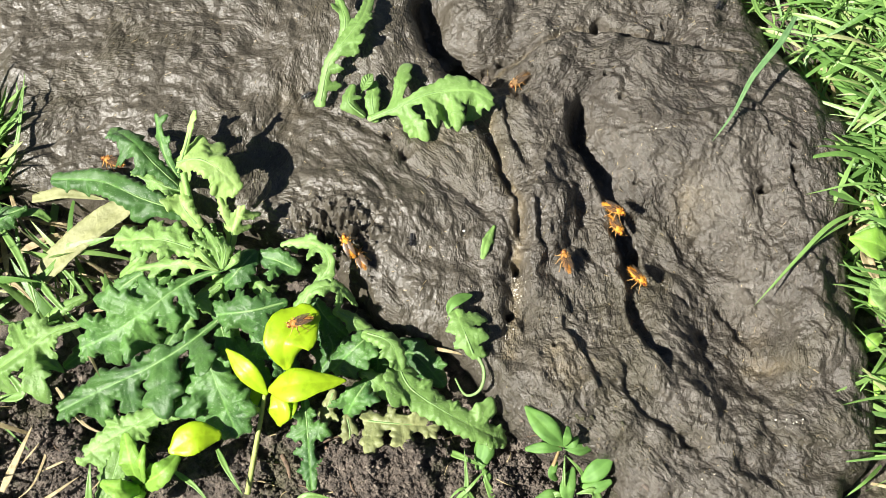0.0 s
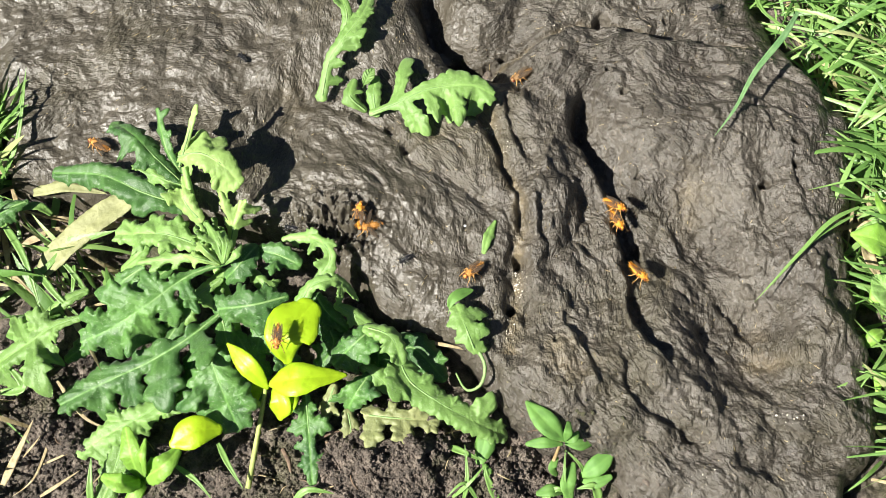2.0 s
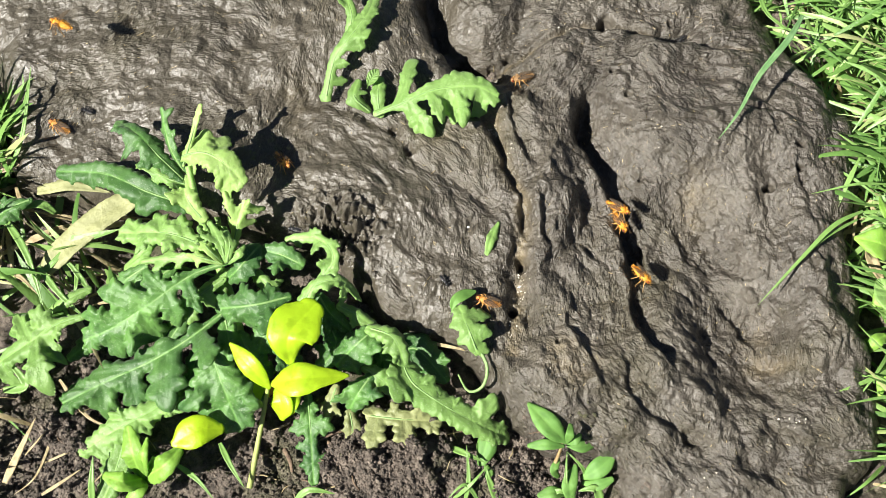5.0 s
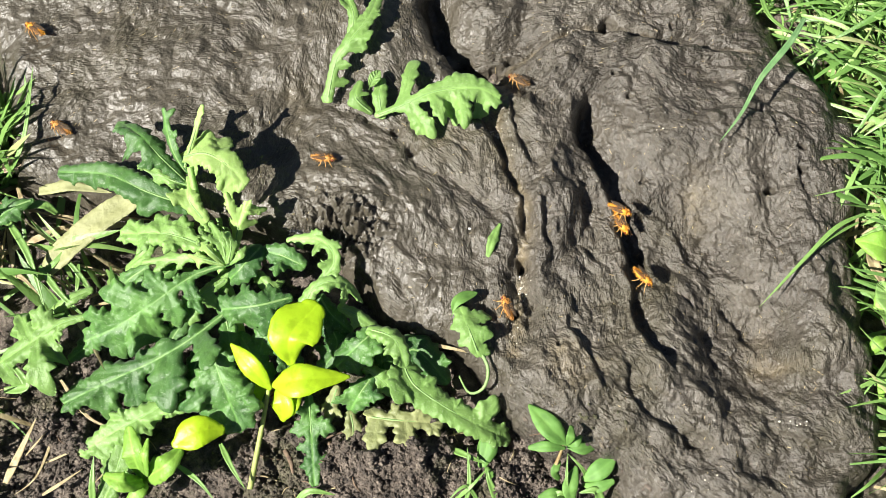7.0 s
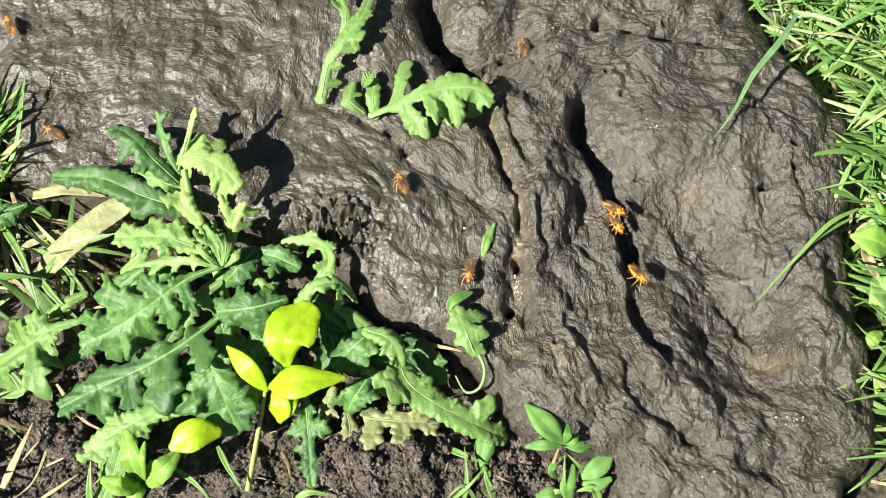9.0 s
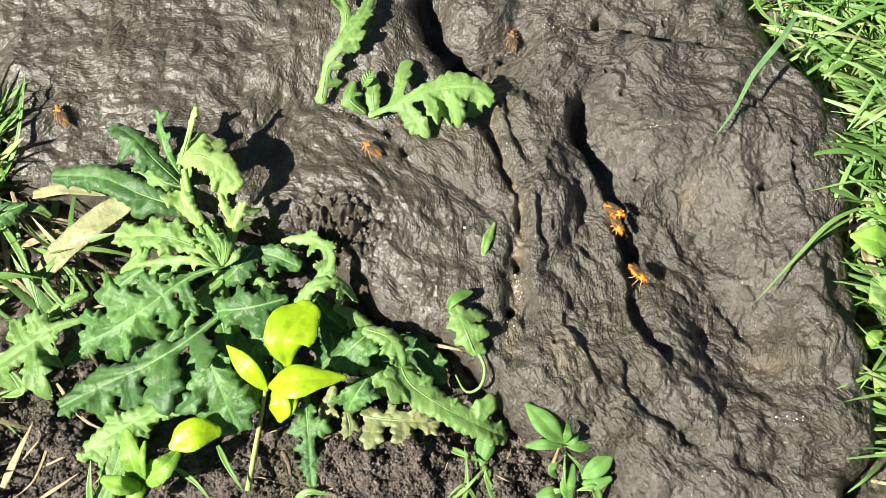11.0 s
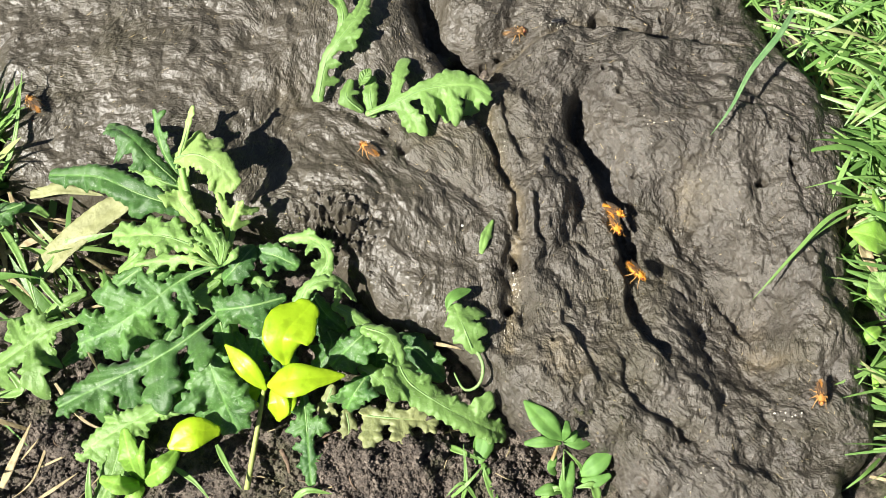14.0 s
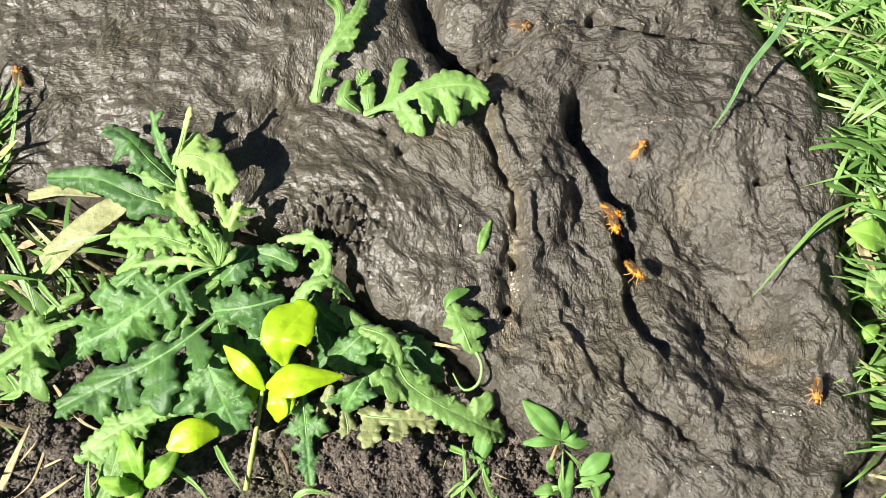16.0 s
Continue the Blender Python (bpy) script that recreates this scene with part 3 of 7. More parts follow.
# -- end relief
def sheet(name, xs, ys, zs, keep=None, material=None):
    """A mesh over a grid of heights; keep marks the points whose faces stay."""
    ny, nx = zs.shape
    co = np.stack([xs, ys, zs], -1).reshape(-1, 3)
    q = np.arange(nx * ny).reshape(ny, nx)
    faces = np.stack([q[:-1, :-1], q[:-1, 1:], q[1:, 1:], q[1:, :-1]], -1)
    if keep is not None:
        ok = keep[:-1, :-1] & keep[:-1, 1:] & keep[1:, 1:] & keep[1:, :-1]
        faces = faces[ok]
    faces = faces.reshape(-1, 4)
    used = np.unique(faces)
    remap = np.zeros(len(co), int)
    remap[used] = np.arange(len(used))
    return raw_mesh(name, co[used], remap[faces], material)


def raw_mesh(name, co, faces, material, uv=None, smooth=True):
    me = bpy.data.meshes.new(name)
    co, faces = np.asarray(co, np.float32), np.asarray(faces, np.int32)
    k = faces.shape[1]
    me.vertices.add(len(co))
    me.vertices.foreach_set("co", co.ravel())
    me.loops.add(faces.size)
    me.loops.foreach_set("vertex_index", faces.ravel())
    me.polygons.add(len(faces))
    me.polygons.foreach_set("loop_start", np.arange(0, faces.size, k, dtype=np.int32))
    me.polygons.foreach_set("use_smooth", np.full(len(faces), smooth))
    if uv is not None:
        layer = me.uv_layers.new(name="veins")
        layer.data.foreach_set("uv", np.asarray(uv, np.float32)[faces.ravel()].ravel())
    me.update(calc_edges=True)
    me.validate()
    if material:
        me.materials.append(material)
    return me


pat_mesh = sheet("cow_pat", gx, gy, pat, edge > -0.0035, DUNG)
spots = np.empty(len(pat_mesh.vertices) * 3, np.float32)
pat_mesh.vertices.foreach_get("co", spots)
col_, row_ = np.round((spots[0::3] - X0) / STEP).astype(int), np.round((spots[1::3] - Y0) / STEP).astype(int)
way_ = turn[row_, col_]
share = np.stack([np.maximum(np.cos(2 * (way_ - k * np.pi / 4)), 0) ** 5 + 1e-6 for k in range(4)], -1)
lie = pat_mesh.attributes.new("lie", "FLOAT_COLOR", "POINT")
lie.data.foreach_set("color", (share / share.sum(1, keepdims=True)).astype(np.float32).ravel())
calm_layer = pat_mesh.attributes.new("calm", "FLOAT", "POINT")
calm_layer.data.foreach_set("value", calm[row_, col_].astype(np.float32))
seep_layer = pat_mesh.attributes.new("seep", "FLOAT", "POINT")
seep_layer.data.foreach_set("value", seep[row_, col_].astype(np.float32))
dung = tagged(new("cow_pat", pat_mesh),
              "dark grey-brown drying cow pat, folded and wrinkled, on soil", "cow pat")

# the ground: fine near the pat, one sheet out to the horizon
fx = np.arange(-0.2, 0.2001, 0.0009)
fy = np.arange(-0.13, 0.1501, 0.0009)
fx = np.concatenate([[-300, -40, -6, -1.5, -0.5, -0.3], fx, [0.3, 0.5, 1.5, 6, 40, 300]])
fy = np.concatenate([[-300, -40, -6, -1.5, -0.5, -0.25], fy, [0.3, 0.5, 1.5, 6, 40, 300]])
hx, hy = np.meshgrid(fx, fy)
hz = np.where((np.abs(hx) > 0.21) | (np.abs(hy) > 0.16), -0.002, earth(hx, hy))
ground = tagged(new("ground", sheet("ground", hx, hy, hz, None, SOIL)), "dark brown crumbly soil with moss and crumbs", "soil", kind="structure")


# ---- builders ----
def thing(name, label, category, group="", kind="", at=(0, 0, 0)):
    ob = tagged(new(name), label, category, group, kind)
    ob.location = at
    return ob


def part(name, me, parent, label=""):
    ob = new(name, me)
    ob.parent = parent
    if label:
        tagged(ob, label)
    return ob


def curve3(points, n):
    """n places and directions along a smooth line through the points."""
    p = np.array([points[0], *points, points[-1]], float)
    out = []
    t = np.linspace(0, 1, 24, endpoint=False)[:, None]
    for a, b, c, d in zip(p, p[1:], p[2:], p[3:]):
        out.append(0.5 * (2 * b + (c - a) * t + (2 * a - 5 * b + 4 * c - d) * t ** 2 + (3 * b - a - 3 * c + d) * t ** 3))
    q = np.vstack([*out, p[-1:]])
    s = np.concatenate([[0], np.cumsum(np.linalg.norm(np.diff(q, axis=0), axis=1))])
    w = np.linspace(0, s[-1], n)
    pos = np.stack([np.interp(w, s, q[:, i]) for i in range(3)], 1)
    way = np.gradient(pos, axis=0)
    return pos, way / (np.linalg.norm(way, axis=1)[:, None] + 1e-12), s[-1]


def tube(name, points, radii, material, n=18, ring=8):
    pos, way, _ = curve3(points, n)
    side = np.cross(way, (0.13, 0.21, 1.0))
    side /= np.linalg.norm(side, axis=1)[:, None]
    up = np.cross(side, way)
    r = np.interp(np.linspace(0, 1, n), np.linspace(0, 1, len(radii)), radii)[:, None, None]
    a = np.linspace(0, 2 * np.pi, ring, endpoint=False)[None, :, None]
    co = (pos[:, None] + r * (np.cos(a) * side[:, None] + np.sin(a) * up[:, None])).reshape(-1, 3)
    faces = [(i * ring + j, i * ring + (j + 1) % ring, (i + 1) * ring + (j + 1) % ring, (i + 1) * ring + j) for i in range(n - 1) for j in range(ring)]
    return raw_mesh(name, co, faces, material)


def patch(pos, side, up, way, wide, lift, lean, veins, thick):
    """A thin solid blade: rows of points across a line. Gives points, faces and vein coordinates."""
    nt, nu = lift.shape
    u = np.linspace(-1, 1, nu)
    across = u[None, :] * wide
    top = pos[:, None] + across[..., None] * side[:, None] + lean[..., None] * way[:, None] + lift[..., None] * up[:, None]
    co = np.concatenate([top.reshape(-1, 3), (top - thick * up[:, None]).reshape(-1, 3)])
    n = nt * nu
    q = np.arange(n).reshape(nt, nu)
    a = np.stack([q[:-1, :-1], q[:-1, 1:], q[1:, 1:], q[1:, :-1]], -1).reshape(-1, 4)
    ring = np.concatenate([q[0, :], q[1:, -1], q[-1, -2::-1], q[-2:0:-1, 0]])
    nxt = np.roll(ring, -1)
    rims = np.stack([nxt, ring, ring + n, nxt + n], -1)
    uv = veins.reshape(-1, 2)
    return co, np.concatenate([a, a[:, ::-1] + n, rims]), np.concatenate([uv, uv]), top[:, nu // 2]


def frame_of(way, face=0.0):
    side = np.cross(way, (0, 0, 1.0))
    side /= np.linalg.norm(side, axis=1)[:, None] + 1e-9
    up = np.cross(side, way)
    return side * math.cos(face) + up * math.sin(face), up * math.cos(face) - side * math.sin(face)


def leaf_mesh(name, points, width, material, cup=0.12, roll=0.0, pucker=0.0003, seed=0, stalk=0.12, blunt=0.45, face=0.0, thick=0.00035, wave=0.05):
    """A leaf blade with a plain rim along a line; a strap when blunt is negative. face turns the blade about its rib."""
    rnd = np.random.RandomState(seed)
    nt, nu = 44, 11
    pos, way, length = curve3(points, nt)
    t = np.linspace(0, 1, nt)
    side, up = frame_of(way, face)
    env = np.clip((t - stalk) / (1 - stalk), 0, 1)
    env = np.clip(7 * t + 0.3, 0, 1) * np.clip(7 * (1 - t), 0, 1) if blunt < 0 else np.maximum(np.sin(np.pi * env ** (0.5 + blunt)), 0) ** 0.7
    u = np.linspace(-1, 1, nu)
    wide = np.stack([np.maximum(env * (1 + wave * np.sin(11 * t + rnd.uniform(0, 6))), 0.05) * width / 2 for _ in (0, 1)])
    wide = np.where(u[None, :] < 0, wide[0][:, None], wide[1][:, None])
    across = u[None, :] * wide
    lift = cup * np.abs(across) - roll * across ** 2 / width * 4 + pucker * lattice(t[:, None] * length + seed, across, 0.007, seed + 1) - 0.0002 * np.exp(-(across / 0.0006) ** 2)
    veins = np.stack([7 * t[:, None] - 1.1 * np.abs(u)[None], u[None] + 0 * t[:, None]], -1)
    co, faces, uv, line = patch(pos, side, up, way, wide, lift, 0.1 * np.abs(across), veins, thick)
    return raw_mesh(name, co, faces, material, uv), line, up


def cut_leaf(parent, rib, wings, lobes=(), material=None, seed=1, face=0.0, arch=0.12, tooth=0.34, thick=0.00022, cell=0.0004, name="leaf", label="", midrib=True, wavy=1.0):
    """A leaf cut into toothed lobes. rib: places along the middle; wings: half widths of the blade beside it, in mm; lobes: where on the rib
    each springs (0 to 1), how far its tip lies along and out from there, and its breadth, in mm. arch bends the blade down across, face turns it about the rib."""
    rnd = np.random.RandomState(seed)
    face, arch = face + 0.22 * wavy * rnd.normal(), arch * rnd.uniform(0.5, 2.2)
    pos, way, length = curve3(rib, 60)
    reach = max([abs(l[2]) for l in lobes] + [max(wings)]) / 1000 + 0.002
    before = max([-(l[0] * length * 1000 + l[1]) for l in lobes] + [0]) / 1000 + 0.003
    after = max([l[0] * length * 1000 + l[1] - length * 1000 for l in lobes] + [0]) / 1000 + 0.003
    s, d = np.meshgrid(np.arange(-before, length + after, cell), np.arange(-reach, reach + cell, cell), indexing="ij")
    s, d = s + 0.0003 * lattice(s + seed, d, 0.003, seed + 60), d + 0.0004 * lattice(s, d + seed, 0.0035, seed + 61)
    smooth_ = curve2(np.stack([np.linspace(0, 1, len(wings)), wings], 1), 10)
    w = np.maximum(np.interp(s / length, smooth_[:, 0], smooth_[:, 1]), 0.2) / 1000 * (0.9 if lobes and tooth > 0.15 else 1)
    w = w * (1 + 0.16 * tooth / 0.2 * np.abs(((s / 0.0028 + seed * 0.37) % 1) - 0.5) * 2 * np.clip(w / 0.002, 0, 1))
    over = np.maximum(np.maximum(-s, s - length), 0)
    body = np.hypot(d, 1.3 * over) - w
    fields, veins, slants = [body], [np.full(s.shape, 1.0)], [0.0]
    for t, along_, out, broad in lobes:
        a = np.array([t * length, 0.0])
        tip = a + np.array([along_, out]) / 1000
        b = 1.1 * broad / 2000
        v = tip - a
        span = np.hypot(*v) + 1e-9
        v /= span
        end = max(span - 0.75 * b, 0.3 * span)
        x, y = (s - a[0]) * v[0] + (d - a[1]) * v[1], (d - a[1]) * v[0] - (s - a[0]) * v[1]
        q = np.clip(x / end, 0, 1)
        r = b * np.interp(q, [0, 0.3, 0.7, 1], [0.75, 0.72, 1.0, 0.75])
        ang = np.arctan2(y, x - 0.62 * end)
        k = 0.85 + 0.2 * rnd.rand()
        saw = np.abs(((ang / k + 0.5 + rnd.uniform(-0.2, 0.2)) % 1) - 0.5) * 2
        r = r * (1 + tooth * (0.5 - saw) * 1.7 * np.clip(2.4 - np.abs(ang), 0, 1) * np.clip(b / 0.0015, 0.3, 1))
        fields.append(np.hypot(x - q * end, y) - r)
        veins.append(np.hypot(np.minimum(x, 0), np.abs(y)) + 0.00035 * np.clip(x / span - 0.7, 0, 1) * 3)
        slants.append(rnd.normal(0.0, 0.45) * min(1, wavy))
    k = 3200.0
    f = np.stack(fields)
    sd = -np.log(np.exp(np.clip(-k * f, -60, 60)).sum(0)) / k
    share = np.exp(np.clip(-1600 * (f - f.min(0)), -60, 0))
    share /= share.sum(0)
    slant = (share * np.array(slants)[:, None, None]).sum(0)
    vein = np.minimum(np.min(np.stack(veins), 0), np.abs(d))
    # the kept cells, their rim drawn onto the outline
    mid = 0.25 * (sd[:-1, :-1] + sd[1:, :-1] + sd[1:, 1:] + sd[:-1, 1:])
    ok = mid < 0
    count = np.zeros(sd.shape)
    for i, j in ((0, 0), (1, 0), (1, 1), (0, 1)):
        count[i:count.shape[0] - 1 + i, j:count.shape[1] - 1 + j] += ok
    gs, gd = np.gradient(sd, cell)
    norm = np.maximum(gs ** 2 + gd ** 2, 0.2)
    move = np.where((count > 0) & (count < 4), np.clip(-sd, -0.9 * cell, 0.9 * cell), 0)
    s2, d2 = s + move * gs / norm, d + move * gd / norm
    deep = np.maximum(-sd, 0)
    far = np.abs(d2)
    lift = slant * far - arch * far ** 2 / 0.008
    lift += 0.0006 * wavy * np.exp(-deep / 0.0011) * (0.3 + far / 0.006) * (-0.5 + 1.5 * lattice(s2 + 0.1 * seed, d2, 0.006, seed + 9))
    lift += 0.0009 * wavy * np.minimum(vein / 0.0024, 1) ** 0.75 * np.clip(deep / 0.0012, 0, 1)
    lift += wavy * (0.0013 * lattice(s2 + 0.01 * seed, d2, 0.008, seed + 5) * np.clip(far / 0.005, 0, 1.2) + 0.00012 * lattice(s2, d2, 0.0026, seed + 7))
    side, up = frame_of(way, face)
    step = np.linspace(0, length, 60)
    place = lambda a: np.stack([np.interp(s2, step, a[:, i]) for i in range(3)], -1)
    beyond = s2 - np.clip(s2, 0, length)
    top = place(pos) + beyond[..., None] * place(way) + d2[..., None] * place(side) + lift[..., None] * place(up)
    low = top - thick * place(up)
    nn = s.size
    grid = np.arange(nn).reshape(s.shape)
    faces = np.stack([grid[:-1, :-1], grid[1:, :-1], grid[1:, 1:], grid[:-1, 1:]], -1)[ok]
    ea, eb = faces.ravel(), np.roll(faces, -1, 1).ravel()
    lone = ~np.isin(ea.astype(np.int64) * nn + eb, eb.astype(np.int64) * nn + ea)
    rim_ = np.stack([eb[lone], ea[lone], ea[lone] + nn, eb[lone] + nn], -1)
    allf = np.concatenate([faces, faces[:, ::-1] + nn, rim_])
    co = np.concatenate([top.reshape(-1, 3), low.reshape(-1, 3)])
    uv = np.stack([np.minimum(vein / 0.0034, 0.5), d / 0.008], -1).reshape(-1, 2)
    used, back = np.unique(allf, return_inverse=True)
    ob = part(name, raw_mesh(name, co[used], back.reshape(allf.shape), material or LEAF, np.concatenate([uv, uv])[used]), parent, label)
    if midrib:
        line = pos - 0.00008 * up
        part("midrib", tube("midrib", line[1:-6:6], [0.00042, 0.0003, 0.0001], RIB, 30, 6), ob)
    return ob


def add_leaf(parent, points, width, material=None, label="", name="leaf", **kw):
    return part(name, leaf_mesh(name, points, width, material or LEAF, **kw)[0], parent, label)


def blade_mesh(name, blades, material):
    """Grass blades, each (root, direction, length, width, droop, twist, seed), with a keel."""
    cos, faces = [], []
    n = 8
    t = np.linspace(0, 1, n)
    for root, way, length, width, droop, twist in blades:
        d = np.array(way, float)
        d /= np.linalg.norm(d)
        flat = np.array([d[0], d[1], 0])
        h = np.linalg.norm(flat) + 1e-9
        flat /= h
        pos = np.array(root)[None] + length * (t[:, None] * d[None] + droop * (t ** 2)[:, None] * (0.5 * flat[None] - np.array([0, 0, 1.0])[None]))
        side = np.array([-flat[1], flat[0], 0])
        pos = pos + length * 0.2 * math.sin(4 * twist) * (t ** 2)[:, None] * side[None]
        roll = twist * (0.3 + t)
        s = np.cos(roll)[:, None] * side[None] + np.sin(roll)[:, None] * np.cross(d, side)[None]
        w = width / 2 * np.clip(1.25 * (1 - t) ** 0.6, 0, 1) * (0.2 + 0.8 * np.clip(t * 3.5, 0, 1))
        up = np.cross(s, d)
        base = sum(len(c) for c in cos)
        keel = pos - 0.22 * w[:, None] * up
        cos.append(np.stack([pos - w[:, None] * s, keel, pos + w[:, None] * s], 1).reshape(-1, 3))
        for i in range(n - 1):
            a = base + 3 * i
            faces += [(a, a + 1, a + 4, a + 3), (a + 1, a + 2, a + 5, a + 4)]
    return raw_mesh(name, np.vstack(cos), faces, material)


# ---- ragwort beside the pat ----
ragwort = thing("ragwort_plant", "hairy grey-green ragwort rosette with cut leaves beside the pat", "plant", at=(0, 0, 0))
part("stem", tube("stem", [(-0.0658, -0.0255, 0), (-0.0685, -0.0154, 0.004), (-0.0735, -0.0025, 0.011), (-0.078, 0.0093, 0.02), (-0.0808, 0.0213, 0.028)], [0.0016, 0.0015, 0.0013, 0.001], LEAF_LIGHT), ragwort, "thick pale stem")
cut_leaf(ragwort, [(-0.0826, 0.0116, 0.02), (-0.0949, 0.0152, 0.022), (-0.1082, 0.0213, 0.021), (-0.1243, 0.0242, 0.016)], [3.2, 5.0, 4.3, 2.5], [(0.62, -0.3, -3.9, 3.9), (0.75, -1.2, -4.5, 3.9), (0.9, 0.7, -3.6, 3.9), (0.2, 4.6, -6.8, 6.1)], LEAF, 1, face=-0.3, tooth=0.16)
cut_leaf(ragwort, [(-0.0826, 0.0182, 0.024), (-0.0896, 0.0238, 0.029), (-0.0967, 0.0306, 0.031), (-0.1039, 0.0369, 0.026)], [1.8, 2.9, 3.6, 2.9], [(0.35, 1.6, -6.2, 4.7), (0.6, 2.3, -6.6, 4.7), (0.85, 3.0, -4.2, 4.7), (0.95, 1.1, 2.4, 4.3), (0.7, 0.6, 5.4, 4.3), (0.5, -2.0, 5.8, 5.0)], LEAF, 2, face=-0.25, arch=0.3)
cut_leaf(ragwort, [(-0.0828, 0.0211, 0.024), (-0.0866, 0.0272, 0.03), (-0.0895, 0.0384, 0.033)], [1.1, 1.8, 0.9], [(0.55, 1.5, 3.8, 2.5), (0.85, 2.7, 3.3, 1.8), (0.4, 0.9, 1.9, 2.9), (0.6, 3.0, -2.8, 1.8)], LEAF, 3, face=0.3)
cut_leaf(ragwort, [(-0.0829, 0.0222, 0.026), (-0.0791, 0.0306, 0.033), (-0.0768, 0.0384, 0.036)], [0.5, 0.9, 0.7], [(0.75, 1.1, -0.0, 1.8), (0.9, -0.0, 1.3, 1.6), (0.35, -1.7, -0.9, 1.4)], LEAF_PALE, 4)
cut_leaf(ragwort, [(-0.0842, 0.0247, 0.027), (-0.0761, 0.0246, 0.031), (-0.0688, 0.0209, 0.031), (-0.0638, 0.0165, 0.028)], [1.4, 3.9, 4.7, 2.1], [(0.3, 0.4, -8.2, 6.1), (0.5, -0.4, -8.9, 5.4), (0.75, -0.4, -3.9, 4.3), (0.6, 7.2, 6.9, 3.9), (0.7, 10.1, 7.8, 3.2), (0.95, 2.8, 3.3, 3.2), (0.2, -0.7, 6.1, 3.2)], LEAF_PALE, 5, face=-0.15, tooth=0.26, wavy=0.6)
cut_leaf(ragwort, [(-0.0797, 0.0167, 0.023), (-0.0864, 0.0178, 0.025), (-0.096, 0.0231, 0.024)], [1.1, 1.8, 1.1], [(0.95, 2.8, -1.2, 2.9), (0.6, 2.3, -2.5, 3.6), (0.4, 0.7, 3.3, 2.9), (0.3, 0.5, -3.5, 3.2), (0.75, 1.3, 2.0, 2.5)], LEAF_LIGHT, 6)
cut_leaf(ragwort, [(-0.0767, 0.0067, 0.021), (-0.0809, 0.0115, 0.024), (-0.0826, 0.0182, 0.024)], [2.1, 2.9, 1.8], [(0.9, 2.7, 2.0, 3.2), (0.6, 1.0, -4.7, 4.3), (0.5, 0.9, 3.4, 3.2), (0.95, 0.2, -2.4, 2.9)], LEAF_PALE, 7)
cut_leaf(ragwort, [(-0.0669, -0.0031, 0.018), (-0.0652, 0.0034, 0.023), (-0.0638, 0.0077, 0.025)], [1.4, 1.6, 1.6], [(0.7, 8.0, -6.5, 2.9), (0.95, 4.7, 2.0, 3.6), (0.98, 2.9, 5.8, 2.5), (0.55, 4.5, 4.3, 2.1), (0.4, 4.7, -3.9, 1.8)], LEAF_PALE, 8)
cut_leaf(ragwort, [(-0.0736, -0.0029, 0.02), (-0.0869, 0.0014, 0.021), (-0.1018, 0.0036, 0.015)], [2.1, 3.9, 2.9], [(0.3, 3.7, 7.1, 6.4), (0.55, 4.7, 7.1, 7.5), (0.85, 5.2, 4.6, 6.8), (0.95, 4.3, -1.5, 5.7), (0.7, 3.0, -6.8, 5.7), (0.4, 0.5, -6.5, 5.7)], LEAF_LIGHT, 9)
cut_leaf(ragwort, [(-0.0672, -0.0076, 0.02), (-0.0815, -0.0057, 0.019), (-0.0959, -0.0055, 0.014)], [0.9, 1.4, 0.9], [(0.7, 4.6, -3.4, 2.9), (0.5, 2.9, -3.5, 2.5), (0.6, 4.4, 2.7, 2.9)], LEAF_LIGHT, 10)
cut_leaf(ragwort, [(-0.067, -0.0079, 0.021), (-0.0789, -0.0125, 0.021), (-0.0916, -0.0215, 0.019), (-0.1036, -0.0276, 0.014), (-0.1114, -0.0298, 0.01)], [0.7, 1.4, 2.9, 5.0, 2.5], [(0.42, 1.9, 8.9, 7.2), (0.55, 10.3, 12.3, 10.0), (0.75, 10.1, 8.1, 7.5), (0.9, 6.5, 2.6, 6.8), (0.98, 2.1, -4.0, 6.1), (0.85, 1.3, -9.5, 7.2), (0.7, 3.3, -10.4, 4.7), (0.6, 2.5, -12.6, 8.2), (0.42, 3.0, -10.7, 7.2), (0.28, 1.6, -11.0, 5.7), (0.3, 1.4, 2.9, 3.2)], LEAF, 11)
cut_leaf(ragwort, [(-0.0682, -0.0213, 0.014), (-0.079, -0.0304, 0.014), (-0.0902, -0.037, 0.012), (-0.1035, -0.0425, 0.009), (-0.1159, -0.048, 0.006)], [0.9, 1.6, 2.5, 3.9, 3.2], [(0.4, 10.8, 4.7, 5.4), (0.62, 12.8, 4.3, 7.9), (0.85, 7.5, 4.0, 5.7), (0.2, 1.7, -13.6, 6.8), (0.4, 6.0, -16.2, 11.5), (0.62, 4.1, -12.1, 8.2), (0.8, 4.4, -9.4, 8.9), (0.97, 5.3, -2.4, 7.2)], LEAF, 12)
cut_leaf(ragwort, [(-0.0703, -0.0379, 0.019), (-0.067, -0.0462, 0.017), (-0.0632, -0.0552, 0.011)], [2.9, 7.2, 5.0], [(0.35, 12.0, -7.5, 7.5), (0.6, 11.3, -3.5, 7.5), (0.95, 3.6, 3.1, 7.2), (0.7, 3.3, 11.1, 7.5), (0.35, 4.6, 14.6, 6.4), (0.15, 2.6, 9.3, 7.2), (0.1, 4.1, -4.8, 5.0)], LEAF, 13)
